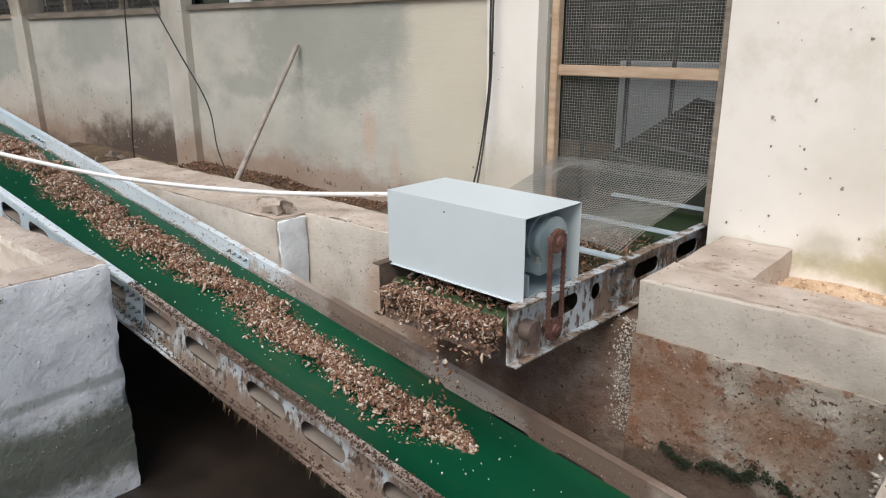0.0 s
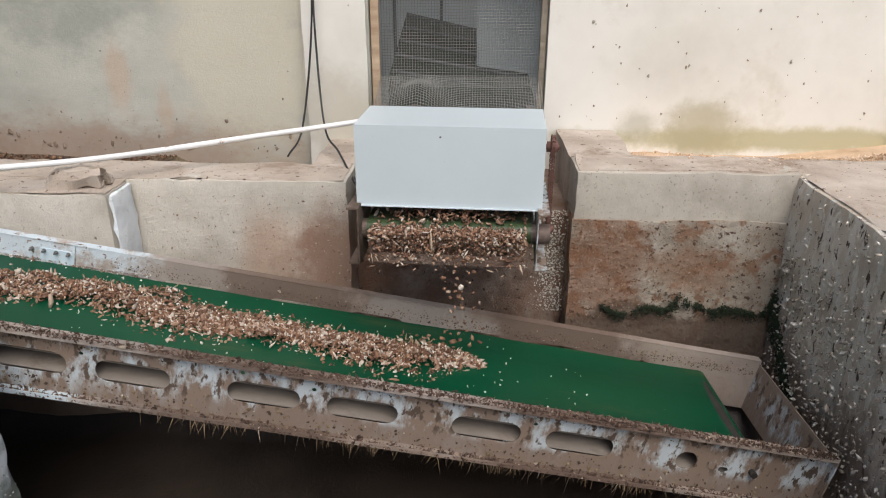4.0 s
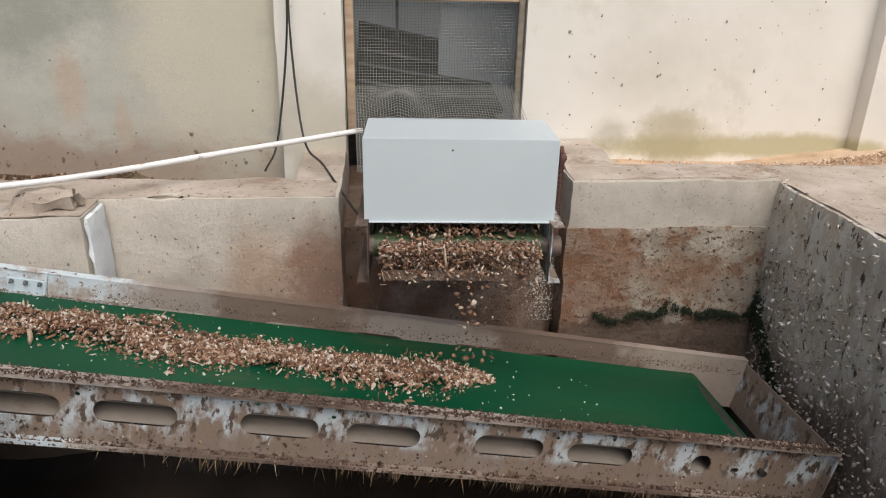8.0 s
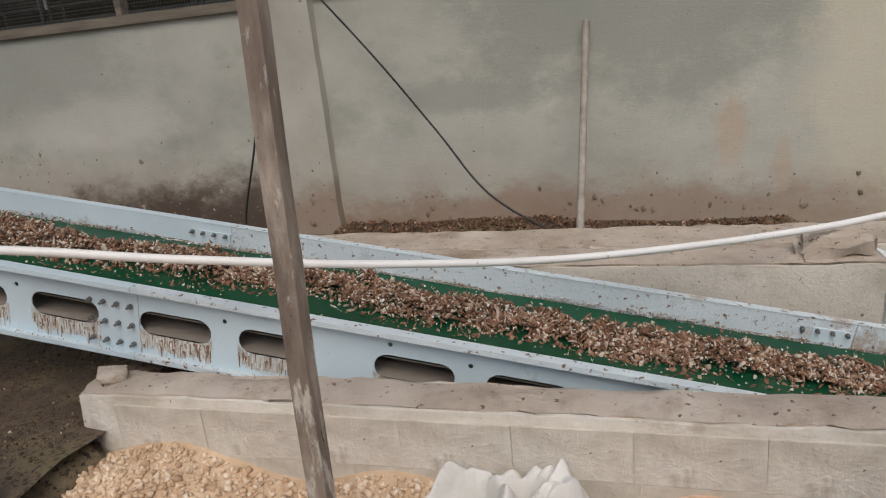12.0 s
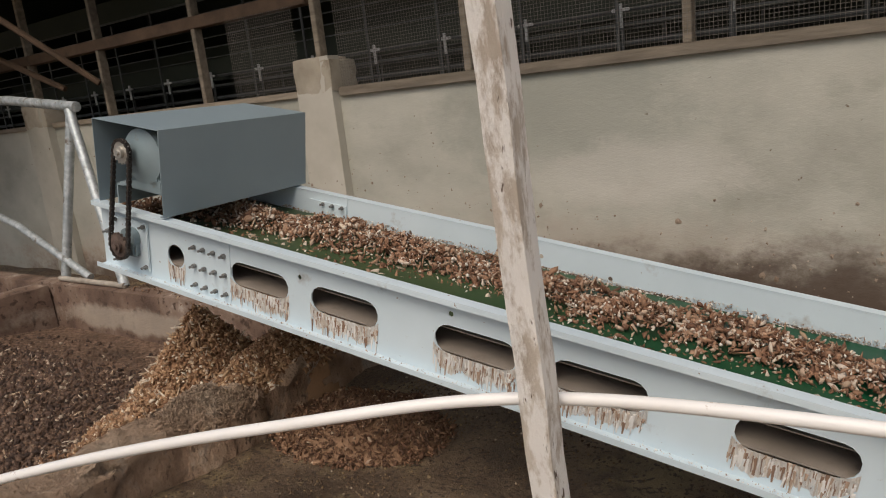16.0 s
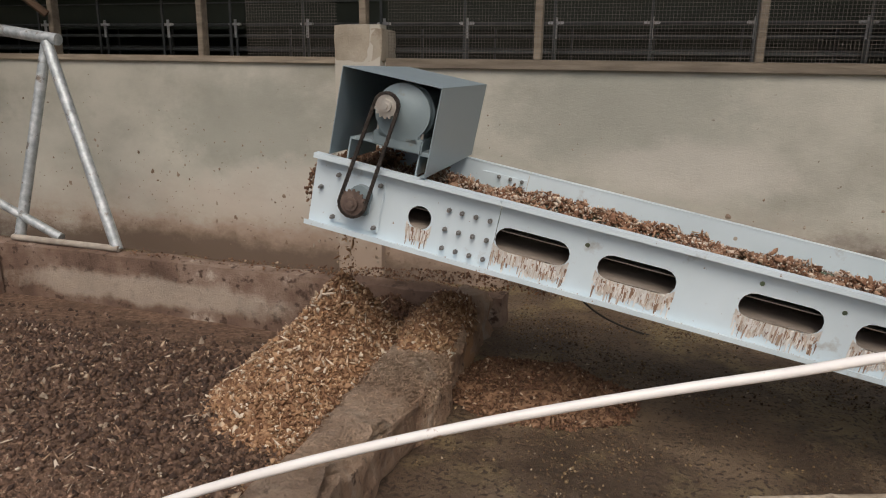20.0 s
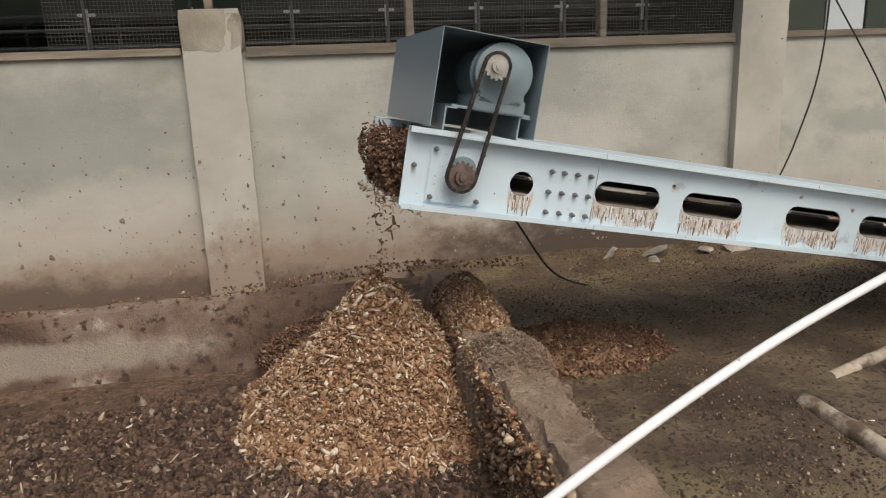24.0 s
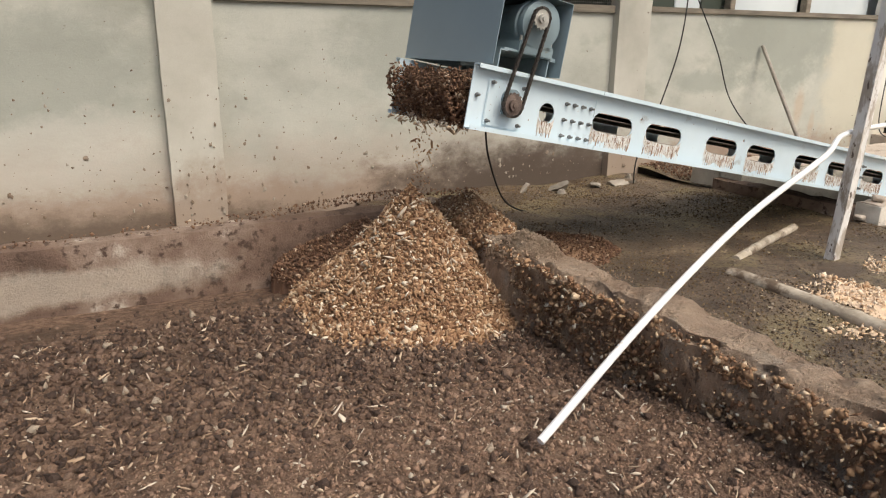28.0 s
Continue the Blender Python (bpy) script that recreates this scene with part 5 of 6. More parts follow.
# roof timbers over the compost bay
for k in range(4):
    bm = bmesh.new()
    x = -20.5 + k * 2.05
    bm_box(bm, (x - 0.04, 0.6, 0), (x + 0.04, 4.6, 0.1), 0.005)
    ob = part("rafter", bm, ROOF_TIMBER)
    ob.matrix_world = Matrix.Translation((0, 0, 4.42)) @ Matrix.Rotation(radians(9.7), 4, "X")
    setting(ob, "reddish timber rafter below the roof", "rafter")
for xa, xb in ((-17.6, -15.4), (-19.6, -17.4), (-15.9, -14.7)):
    bm = bmesh.new()
    bm_cyl(bm, (xa, 3.3, 4.75), (xb, WY - 0.02, 3.5), 0.035, seg=6)
    setting(part("roof_brace", bm, ROOF_TIMBER), "slanting timber brace below the roof", "brace")

# opening in the wall: timber frame, netting, loose netting over the cross conveyor
door = new("door_netting")
setting(door, "wall opening framed in pale timber and closed with wire netting", "door")
timber("door_jamb", (-2.485, WY + 0.035, 1.72), (-2.43, WY + 0.10, 4.1), PALE_TIMBER, door, "pale timber jamb")
timber("door_jamb", (-1.345, WY + 0.04, 1.72), (-1.305, WY + 0.10, 4.1), SILL_TIMBER, door, "grey timber jamb")
timber("door_rail", (-2.46, WY + 0.06, 2.575), (-1.32, WY + 0.10, 2.645), PALE_TIMBER, door, "pale timber rail")
netting("wire_netting", -2.42, -1.33, 1.95, 4.05, WY + 0.115, 0.019, 0.0014, door, material=WIRE)
verts, faces = [], []


def drape(x, s):
    """Loose netting hanging down and out over the cross conveyor."""
    y = WY + 0.09 - s * 1.10
    z = 2.02 - 0.27 * s ** 0.8 + 0.06 * math.sin(x * 5 + s * 3) * s + 0.10 * math.exp(-((x + 2.15) / 0.12) ** 2) * math.exp(-((s - 0.3) / 0.2) ** 2)
    return Vector((x - 0.08 * s * (x + 1.9), y, z))


def strand(p, q, r=0.0019):
    d = (q - p)
    u = d.cross(Vector((0.3, 0.5, 0.8))).normalized() * r
    w = d.normalized().cross(u)
    k = len(verts)
    for c0 in (p, q):
        verts.extend([c0 + u, c0 + w, c0 - u, c0 - w])
    faces.extend([(k + i, k + (i + 1) % 4, k + 4 + (i + 1) % 4, k + 4 + i) for i in range(4)])


for i in range(63):
    for k in range(12):
        strand(drape(-2.44 + i * 0.018, k / 12), drape(-2.44 + i * 0.018, (k + 1) / 12))
for k in range(48):
    for i in range(16):
        strand(drape(-2.44 + i * 0.069, k / 48), drape(-2.44 + (i + 1) * 0.069, k / 48))
ob = from_arrays("loose_netting", verts, faces, WIRE, door, "loose wire netting bent over the conveyor")
ob["kind"] = "stuff"
bm = bmesh.new()
bm_box(bm, (-1.75, 5.6, 1.12), (-0.6, 5.66, 4.6), 0.01)
tagged(part("feed_hopper_panel", bm, HOUSE_PALE), "pale grey sheet metal panel inside the house", "panel")
bm = bmesh.new()
bm_box(bm, (-3.6, 7.4, 1.1), (-0.2, 7.5, 2.55), 0.01)
tagged(part("low_partition", bm, HOUSE_PALE), "pale partition inside the house", "partition")
cage = thing("cage_row", Matrix.Translation((-2.9, 6.4, 2.5)), "dim row of battery cages behind the netting", "cage row", "cage rows")
for k in range(7):
    bm = bmesh.new()
    bm_box(bm, (-0.6, 0.02 * k, k * 0.2), (0.95, 0.02 * k + 0.03, k * 0.2 + 0.03))
    part("cage_bar", bm, CAGE, cage)
for k in range(4):
    bm = bmesh.new()
    bm_box(bm, (-0.55 + k * 0.45, -0.03, -1.38), (-0.52 + k * 0.45, 0.0, 1.4))
    part("upright", bm, CAGE, cage)
chute = thing("manure_chute", Matrix.Translation((-1.875, 5.85, 1.12)), "grey sloping sheet metal chute on the house floor behind the netting", "chute")
bm = bmesh.new()
v = [bm.verts.new(p) for p in ((-0.575, -0.95, 0), (0.575, -0.95, 0), (0.575, 0.95, 0), (-0.575, 0.95, 0), (-0.575, -0.95, 0.78), (0.575, -0.95, 0.63), (0.575, 0.95, 0.88), (-0.575, 0.95, 1.13))]
for f in ((0, 1, 2, 3), (4, 5, 6, 7), (0, 1, 5, 4), (1, 2, 6, 5), (2, 3, 7, 6), (3, 0, 4, 7)):
    bm.faces.new([v[i] for i in f])
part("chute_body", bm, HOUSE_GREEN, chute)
for k in range(5):
    y = -0.8 + 0.4 * k
    za = 0.78 + (y + 0.95) / 1.9 * 0.35
    bm = bmesh.new()
    bm_cyl(bm, (-0.56, y, za + 0.012), (0.56, y, za - 0.16 - 0.05 * (y + 0.95) / 1.9), 0.014, seg=8)
    part("rib", bm, CAGE, chute)

# ---- galvanised trestle ----
trestle = thing("pipe_trestle", Matrix.Translation((-13.6, 3.1, 1.64)), "galvanised steel pipe trestle standing on the low wall", "trestle")


def tube_part(name, pts, r, material, parent, label=""):
    bm = bmesh.new()
    o = parent.matrix_world.translation
    bm_tube(bm, [Vector(p) - o for p in pts], r, 12)
    return part(name, bm, material, parent, label, smooth=50)


tube_part("leg", [(-13.84, 3.30, 3.22), (-13.13, 3.06, 1.645)], 0.044, GALV, trestle)
tube_part("leg", [(-13.88, 3.34, 3.22), (-14.12, 3.06, 1.645)], 0.043, GALV, trestle)
tube_part("top_rail", [(-13.74, 3.32, 3.24), (-14.9, 3.32, 3.39), (-17.5, 3.32, 3.62)], 0.046, GALV, trestle)
tube_part("brace", [(-13.70, 3.08, 1.69), (-14.9, 3.1, 2.16), (-16.6, 3.1, 2.6)], 0.036, GALV, trestle)
tube_part("base_bar", [(-14.15, 3.03, 1.67), (-13.10, 3.04, 1.66)], 0.026, GREY_POLE, trestle)


# ---- manure on the belts ----
def on_belt(n, seed):
    g = np.random.default_rng(seed)
    u = g.uniform(-0.74, 8.22, n)
    k = np.clip((8.3 - u) / 8.3, 0, 1)
    taper = np.clip((8.28 - u) / 0.35, 0.12, 1)
    wig = 0.035 * np.sin(u * 2.3) + 0.022 * np.sin(u * 7.1 + 1)
    half = (0.150 + 0.065 * k + 0.025 * np.sin(u * 5.0)) * taper
    s = np.clip(g.normal(0, 0.48, n), -1.25, 1.25)
    v = 0.475 + 0.085 * k + wig + s * half
    cl = np.random.default_rng(40)
    cu, cv, cr = cl.uniform(-0.8, 8.15, 95), cl.normal(0, 0.45, 95), cl.uniform(0.05, 0.105, 95)
    du, dv = u[:, None] - cu[None], (s * half)[:, None] - (cv * 0.16)[None]
    lump = np.clip(1 - (du ** 2 + dv ** 2) / cr[None] ** 2, 0, 1).max(1) ** 0.6
    h = ((0.016 + 0.026 * k) * np.clip(1 - s * s, 0, 1) + 0.046 * lump) * taper
    w = BELT_W - 0.010 + h * g.uniform(0.45, 1.0, n)
    drop = np.clip(-(u + 0.60), 0, 1)
    return np.stack([u, v, w - drop * drop * 1.0], 1)


n = 34000
crumbs("manure_ridge", on_belt(n, 3), 0.004 + 0.0115 * np.random.default_rng(4).random(n) ** 1.7, MANURE, conveyor, "crumbly brown manure with pale shell bits on the belt", flat=0.25, jitter=0.65, long=1.2)
g = np.random.default_rng(5)
n = 420
crumbs("stray_droppings", np.stack([g.uniform(-0.5, 8.75, n), np.clip(g.normal(0.44, 0.19, n), 0.05, 0.76), np.full(n, BELT_W - 0.003)], 1), g.uniform(0.0025, 0.008, n), SHELL, conveyor, "pale scattered bits on the belt", flat=0.4)
n = 1300
p = on_belt(n, 17)
p[:, 2] += 0.009
crumbs("shell_grit", p, g.uniform(0.004, 0.009, n), SHELL, conveyor, "white shell bits in the manure", flat=0.35)
n = 420
p = on_belt(n, 9)
p[:, 2] += 0.012
crumbs("feathers_and_straw", p, g.uniform(0.004, 0.009, n), STRAW, conveyor, "pale straw and feather bits", flat=0.3, long=4.0)
# clump hanging over the head end
n = 8500
a = g.uniform(0, 1, n)
p = np.stack([-0.70 - 0.20 * np.abs(g.normal(0, 0.6, n)).clip(0, 1.05), g.uniform(0.06, 0.80, n), 0.12 - 0.26 * a + g.normal(0, 0.015, n)], 1)
p[:, 0] += 0.16 * (a - 0.35) ** 2 + 0.02 * np.sin(p[:, 1] * 21 + a * 5)
crumbs("overhanging_manure", p, g.uniform(0.004, 0.012, n), MANURE_OLD, conveyor, "wet reddish brown manure hanging over the end", flat=0.25, jitter=0.65, long=1.4)
n = 160
p = np.stack([g.uniform(-0.92, -0.74, n), g.uniform(0.05, 0.78, n), -0.13 - 0.06 * g.random(n)], 1)
crumbs("hanging_straw", p, g.uniform(0.004, 0.010, n), STRAW, conveyor, "straw and feathers hanging from the belt end", flat=0.2, long=4.0)
# load of the cross conveyor
n = 3600
yy = g.uniform(-0.06, 1.6, n)
xx = np.clip(g.normal(0, 0.2, n), -0.37, 0.37)
zz = 0.05 + 0.06 * (1 - (xx / 0.4) ** 2) * g.uniform(0.2, 1, n) - np.clip(0.12 - yy, 0, 1) ** 2 * 5.5
crumbs("manure_load", np.stack([xx, yy, zz], 1), g.uniform(0.004, 0.013, n), MANURE, cross, "light brown manure spilling off the belt end", flat=0.25, jitter=0.65, long=1.5)
n = 2600
yy = g.uniform(-0.085, 0.03, n)
xx = g.uniform(-0.37, 0.37, n)
zz = 0.05 - np.abs(g.normal(0, 0.055, n)).clip(0, 0.13)
crumbs("hanging_manure", np.stack([xx, yy + 0.03, zz], 1), g.uniform(0.004, 0.011, n), MANURE, cross, "light brown manure hanging at the belt end", flat=0.25, jitter=0.65, long=1.8)
n = 55
crumbs("hanging_straw", np.stack([g.uniform(-0.38, 0.38, n), g.uniform(-0.10, -0.03, n), g.uniform(-0.14, 0.05, n)], 1), g.uniform(0.004, 0.010, n), STRAW, cross, "straw hanging at the belt end", flat=0.25, long=4.5)
bm = bmesh.new()
bm_box(bm, (-0.36, -0.03, -0.12), (0.36, -0.022, -0.065), 0.003)
part("scraper", bm, DIRTWALL, cross, "manure-caked scraper blade")


# dried manure below the slots and on the tail section
def smear(u0, u1, w0, w1, n, seed):
    """A thin ragged crust below a slot with broad runs of dried manure over it."""
    g = np.random.default_rng(seed)
    verts, faces = [], []
    m = int((u1 - u0) / 0.006)
    fall = np.interp(np.linspace(0, 1, m + 1), np.linspace(0, 1, 9), g.uniform(0.55, 1.0, 9)) * g.uniform(0.8, 1.0, m + 1)
    fall *= np.clip(np.minimum(np.linspace(0, 9, m + 1), np.linspace(9, 0, m + 1)), 0.25, 1)
    for k in range(m + 1):
        u = u0 + (u1 - u0) * k / m
        bow = 0.03 * (abs(2 * k / m - 1) ** 6)
        verts += [(u, -0.0012, w0 + 0.004 + bow), (u, -0.0012, w0 - (w0 - w1) * fall[k])]
    faces += [(2 * k, 2 * k + 1, 2 * k + 3, 2 * k + 2) for k in range(m)]
    base = from_arrays("dried_crust", verts, faces, CRUST_PALE, conveyor, "pale dried crust below a slot")
    base["kind"] = "stuff"
    verts, faces = [], []
    for _ in range(n):
        u, wd = g.uniform(u0 + 0.002, u1 - 0.002), 0.0016 + 0.0042 * g.random() ** 1.5
        top = w0 + 0.006 - 0.055 * g.random() ** 1.3
        ln = (w0 - w1) * (0.12 + 0.55 * g.random() ** 1.2)
        ln = max(0.008, min(ln, top - w1))
        t = g.uniform(0.0008, 0.0022)
        k = len(verts)
        y, du = -0.0016, g.normal(0, 0.002)
        verts += [(u - wd, y, top), (u + wd, y, top), (u + wd * 0.5 + du, y, top - ln), (u - wd * 0.5 + du, y, top - ln), (u - wd * 0.6, y - t, top - 0.003), (u + wd * 0.6, y - t, top - 0.003), (u + wd * 0.3 + du, y - t, top - ln + 0.003), (u - wd * 0.3 + du, y - t, top - ln + 0.003)]
        faces += [(k + 4, k + 5, k + 6, k + 7), (k, k + 1, k + 5, k + 4), (k + 1, k + 2, k + 6, k + 5), (k + 2, k + 3, k + 7, k + 6), (k + 3, k, k + 4, k + 7)]
    ob = from_arrays("dried_streak", verts, faces, STREAK, conveyor, "dried manure streaks below a slot")
    ob["kind"] = "stuff"


STREAK = mat("dried_streak", [(0.3, (0.20, 0.12, 0.08)), (0.7, (0.40, 0.28, 0.20))], 40, 4, 0.9, bump=0.2, island=[(0.0, (0.23, 0.14, 0.095)), (0.20, (0.38, 0.275, 0.205)), (0.38, (0.56, 0.49, 0.42)), (0.55, (0.74, 0.74, 0.72))], mix_island=0.9)
CRUST_PALE = mat("pale_crust", [(0.3, (0.42, 0.33, 0.26)), (0.45, (0.62, 0.58, 0.53)), (0.7, (0.68, 0.72, 0.73))], 30, 8, 0.9, bump=0.5, stretch=(2.2, 1, 0.5), speck=(0.25, 0.155, 0.10), speck_scale=60, speck_at=(0.60, 0.66))
for sec in (0.0, 3.0):
    for i, s in enumerate(SLOTS):
        smear(sec + s - 0.004, sec + s + 0.329, -0.056, -0.146, 120, int(sec * 10) + i)
smear(-0.40, -0.285, -0.058, -0.142, 45, 77)
n = 9000
u = 9.83 - 3.9 * g.random(n) ** 1.25
w = np.where(g.random(n) < 0.62, TOP + 0.003, BOT + 0.006)
edge = np.where(g.random(n) < 0.5, g.uniform(-0.05, 0.004, n), g.uniform(-0.052, -0.03, n))
crumbs("caked_dirt", np.stack([u, edge, w + g.normal(0, 0.003, n)], 1), g.uniform(0.003, 0.010, n), COMPOST_DARK, conveyor, "caked manure crumbs on the flanges", flat=0.2, long=1.5, coarse=True)
n = 900
u = g.uniform(5.6, 9.83, n)
crumbs("caked_web", np.stack([u, np.full(n, -0.001), np.where(g.random(n) < 0.5, g.uniform(0.09, 0.165, n), g.uniform(-0.15, -0.075, n))], 1), g.uniform(0.003, 0.011, n), MUD_CRUMB, conveyor, "caked manure crumbs on the web", flat=0.3, coarse=True)
n = 1500
u = 6.1 + 3.73 * g.random(n) ** 0.8
crumbs("caked_far_rail", np.stack([u, np.full(n, WIDTH - 0.002), g.uniform(0.06, 0.10, n) + 0.05 * g.random(n) ** 3], 1), g.uniform(0.002, 0.006, n), MUD_CRUMB, conveyor, "caked manure along the far rail", flat=0.3, coarse=True)
n = 5200
u = g.uniform(-0.45, 6.4, n)
crumbs("far_rail_crust", np.stack([u, WIDTH - 0.004 - 0.02 * g.random(n) ** 2, BELT_W - 0.004 + (0.022 + 0.010 * np.sin(u * 4) + 0.008 * np.sin(u * 11)) * g.random(n) ** 1.4], 1), 0.002 + 0.005 * g.random(n) ** 2, STREAK, conveyor, "pale dried manure along the foot of the far rail", flat=0.3, long=1.5, coarse=True)
n = 2600
u = g.uniform(-0.8, 6.2, n)
crumbs("flange_dust", np.stack([u, g.uniform(-0.048, -0.004, n), BOT + 0.006 + g.normal(0, 0.001, n)], 1), 0.001 + 0.004 * g.random(n) ** 2, STREAK, conveyor, "dried crumbs lying on the bottom flange", flat=0.3, coarse=True)
# fringe hanging from the bottom flange
verts, faces = [], []
for _ in range(520):
    u = 6.2 + 3.5 * g.random() ** 0.8
    if g.random() < 0.45:
        u = 7.0 + 0.06 * g.normal() + 0.65 * g.integers(0, 4)
    y, ln, wd = g.uniform(-0.052, -0.02), 0.02 + 0.075 * g.random() ** 2.2, g.uniform(0.001, 0.0028)
    du, dy = g.normal(0, 0.018), g.normal(0, 0.012)
    k = len(verts)
    verts += [(u - wd, y, BOT), (u + wd, y, BOT), (u, y + wd, BOT), (u + du, y + dy, BOT - ln)]
    faces += [(k, k + 1, k + 3), (k + 1, k + 2, k + 3), (k + 2, k, k + 3)]
ob = from_arrays("hanging_fringe", verts, faces, MUD_CRUMB, conveyor, "matted fibres hanging below the rail")
ob["kind"] = "stuff"

# ---- heaps ----
def heap(name, cx, cy, rx, ry, z0, z1, n, smin, smax, material, label, seed, sharp=1.15, category="heap", spire=0.0):
    g = np.random.default_rng(seed)

    def hz(x, y):
        d = math.hypot((x - cx) / rx, (y - cy) / ry)
        d *= 1 + 0.12 * nz(x, y, 2.5, seed)
        rise = (z1 - z0 - spire) * max(0, 1 - d) ** sharp + spire * math.exp(-(d / 0.30) ** 2)
        return z0 + rise + (0.028 * nz(x, y, 5, seed) + 0.016 * nz(x, y, 13, seed) if d < 1 else -0.3)
    m = 44
    verts = [(cx + rx * 1.1 * (2 * i / m - 1), cy + ry * 1.1 * (2 * j / m - 1)) for j in range(m + 1) for i in range(m + 1)]
    verts = [(x, y, hz(x, y) - 0.015) for x, y in verts]
    faces = [(j * (m + 1) + i, j * (m + 1) + i + 1, (j + 1) * (m + 1) + i + 1, (j + 1) * (m + 1) + i) for j in range(m) for i in range(m)]
    core = from_arrays(name, verts, faces, material, smooth=60)
    tagged(core, label, category, kind="stuff")
    r = np.sqrt(g.random(n)) * 1.02
    a = g.uniform(0, 2 * math.pi, n)
    x, y = cx + rx * r * np.cos(a), cy + ry * r * np.sin(a)
    z = np.array([hz(p, q) for p, q in zip(x, y)]) + g.uniform(-0.012, 0.010, n)
    crumbs("lumps", np.stack([x, y, z], 1), g.uniform(smin, smax, n) * (1 + 0.4 * (r > 0.8)), material, core, "", flat=0.3, jitter=0.6, long=1.0)
    return core


heap("manure_heap", -10.70, 2.04, 0.78, 0.80, 1.26, 1.985, 26000, 0.005, 0.0155, HEAP, "tall cone of golden brown manure under the conveyor head", 11, sharp=1.0, spire=0.11)
heap("manure_mound", -10.20, 2.18, 0.165, 0.50, 1.60, 1.865, 6500, 0.005, 0.014, HEAP, "narrow ridge of brown manure along the divider wall", 12, 0.45)
heap("grey_crust", -10.17, 1.62, 0.21, 0.33, 1.60, 1.775, 3000, 0.003, 0.009, DIVIDER, "grey dried crust on the divider wall below the ridge", 18, 0.5)
heap("manure_fill", -10.72, 2.78, 0.62, 0.34, 1.30, 1.62, 6000, 0.004, 0.012, MANURE_OLD, "dark reddish manure heaped against the retaining wall", 19, 0.6)
heap("spilt_manure", -9.62, 2.10, 0.52, 0.40, 1.41, 1.53, 4200, 0.004, 0.010, MANURE_OLD, "flat spill of reddish brown manure in the mud", 13, 0.5)
heap("spilt_meal", -8.75, 0.35, 0.55, 0.7, 1.42, 1.49, 2200, 0.005, 0.013, SAND, "patch of tan meal spilt on the mud", 14, 0.7)
heap("spilt_meal", -7.72, 0.72, 0.38, 0.34, 1.42, 1.50, 1200, 0.005, 0.013, SAND, "patch of tan meal spilt near the post foot", 15, 0.7)
heap("sandy_heap", 1.35, 3.62, 0.9, 0.45, 1.55, 1.76, 4200, 0.003, 0.012, SAND, "low heap of sandy grit on the ledge", 16, 0.9)


def strew(name, x0, x1, y0, y1, hfun, n, smin, smax, material, label, category, seed, flat=0.6, coarse=False, power=1.0, lift=0.3, keep=None):
    g = np.random.default_rng(seed)
    x, y = g.uniform(x0, x1, n), g.uniform(y0, y1, n)
    if keep:
        k = np.array([keep(a, b) > g.random() for a, b in zip(x, y)])
        x, y = x[k], y[k]
    s = smin + (smax - smin) * g.random(len(x)) ** power
    z = np.array([hfun(a, b) for a, b in zip(x, y)]) + s * lift
    return tagged(crumbs(name, np.stack([x, y, z], 1), s, material, flat=flat, coarse=coarse), label, category)


# darker copy over the far bed, lighter one near: brightness set by colour
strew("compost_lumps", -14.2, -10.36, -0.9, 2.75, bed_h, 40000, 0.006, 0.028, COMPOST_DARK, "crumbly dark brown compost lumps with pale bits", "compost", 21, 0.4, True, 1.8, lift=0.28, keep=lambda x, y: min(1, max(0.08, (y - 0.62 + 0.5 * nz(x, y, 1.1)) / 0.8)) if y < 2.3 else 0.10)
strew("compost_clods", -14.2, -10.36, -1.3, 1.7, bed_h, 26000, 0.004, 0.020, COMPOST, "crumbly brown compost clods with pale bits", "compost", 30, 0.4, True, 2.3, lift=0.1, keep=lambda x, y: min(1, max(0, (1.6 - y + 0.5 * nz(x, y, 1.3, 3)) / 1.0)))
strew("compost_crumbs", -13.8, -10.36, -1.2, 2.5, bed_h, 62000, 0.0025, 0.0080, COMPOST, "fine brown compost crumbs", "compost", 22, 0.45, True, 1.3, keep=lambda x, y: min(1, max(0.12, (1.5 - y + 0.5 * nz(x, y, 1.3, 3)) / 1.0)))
n = 2200
x, y = g.uniform(-13.6, -10.4, n), g.uniform(-1.0, 2.3, n)
straw_ob = crumbs("straw", np.stack([x, y, [bed_h(a, b) + 0.006 for a, b in zip(x, y)]], 1), g.uniform(0.003, 0.010, n), STRAW, flat=0.25, long=5.0)
tagged(straw_ob, "pale straw and feather bits on the compost", "straw")
n = 5200
y = g.uniform(-1.2, 2.0, n)
side_ob = crumbs("caked_manure", np.stack([-10.345 + g.normal(0, 0.012, n), y, g.uniform(1.32, 1.70, n)], 1), 0.005 + 0.016 * g.random(n) ** 2, HEAP, flat=0.3, coarse=True)
tagged(side_ob, "manure caked on the side of the divider wall", "manure")
strew("meal_lumps", -6.97, -4.01, -0.5, 1.42, sand_h, 36000, 0.003, 0.017, SAND, "tan crumbly meal lumps", "meal", 23, 0.6, power=3.2)
strew("meal_clods", -6.9, -4.05, -0.2, 1.40, sand_h, 900, 0.012, 0.034, SAND, "larger clods of tan meal", "meal", 33, 0.7, power=2.0, keep=lambda x, y: 0.15 + 0.85 * math.exp(-((x + 4.75) / 0.35) ** 2))
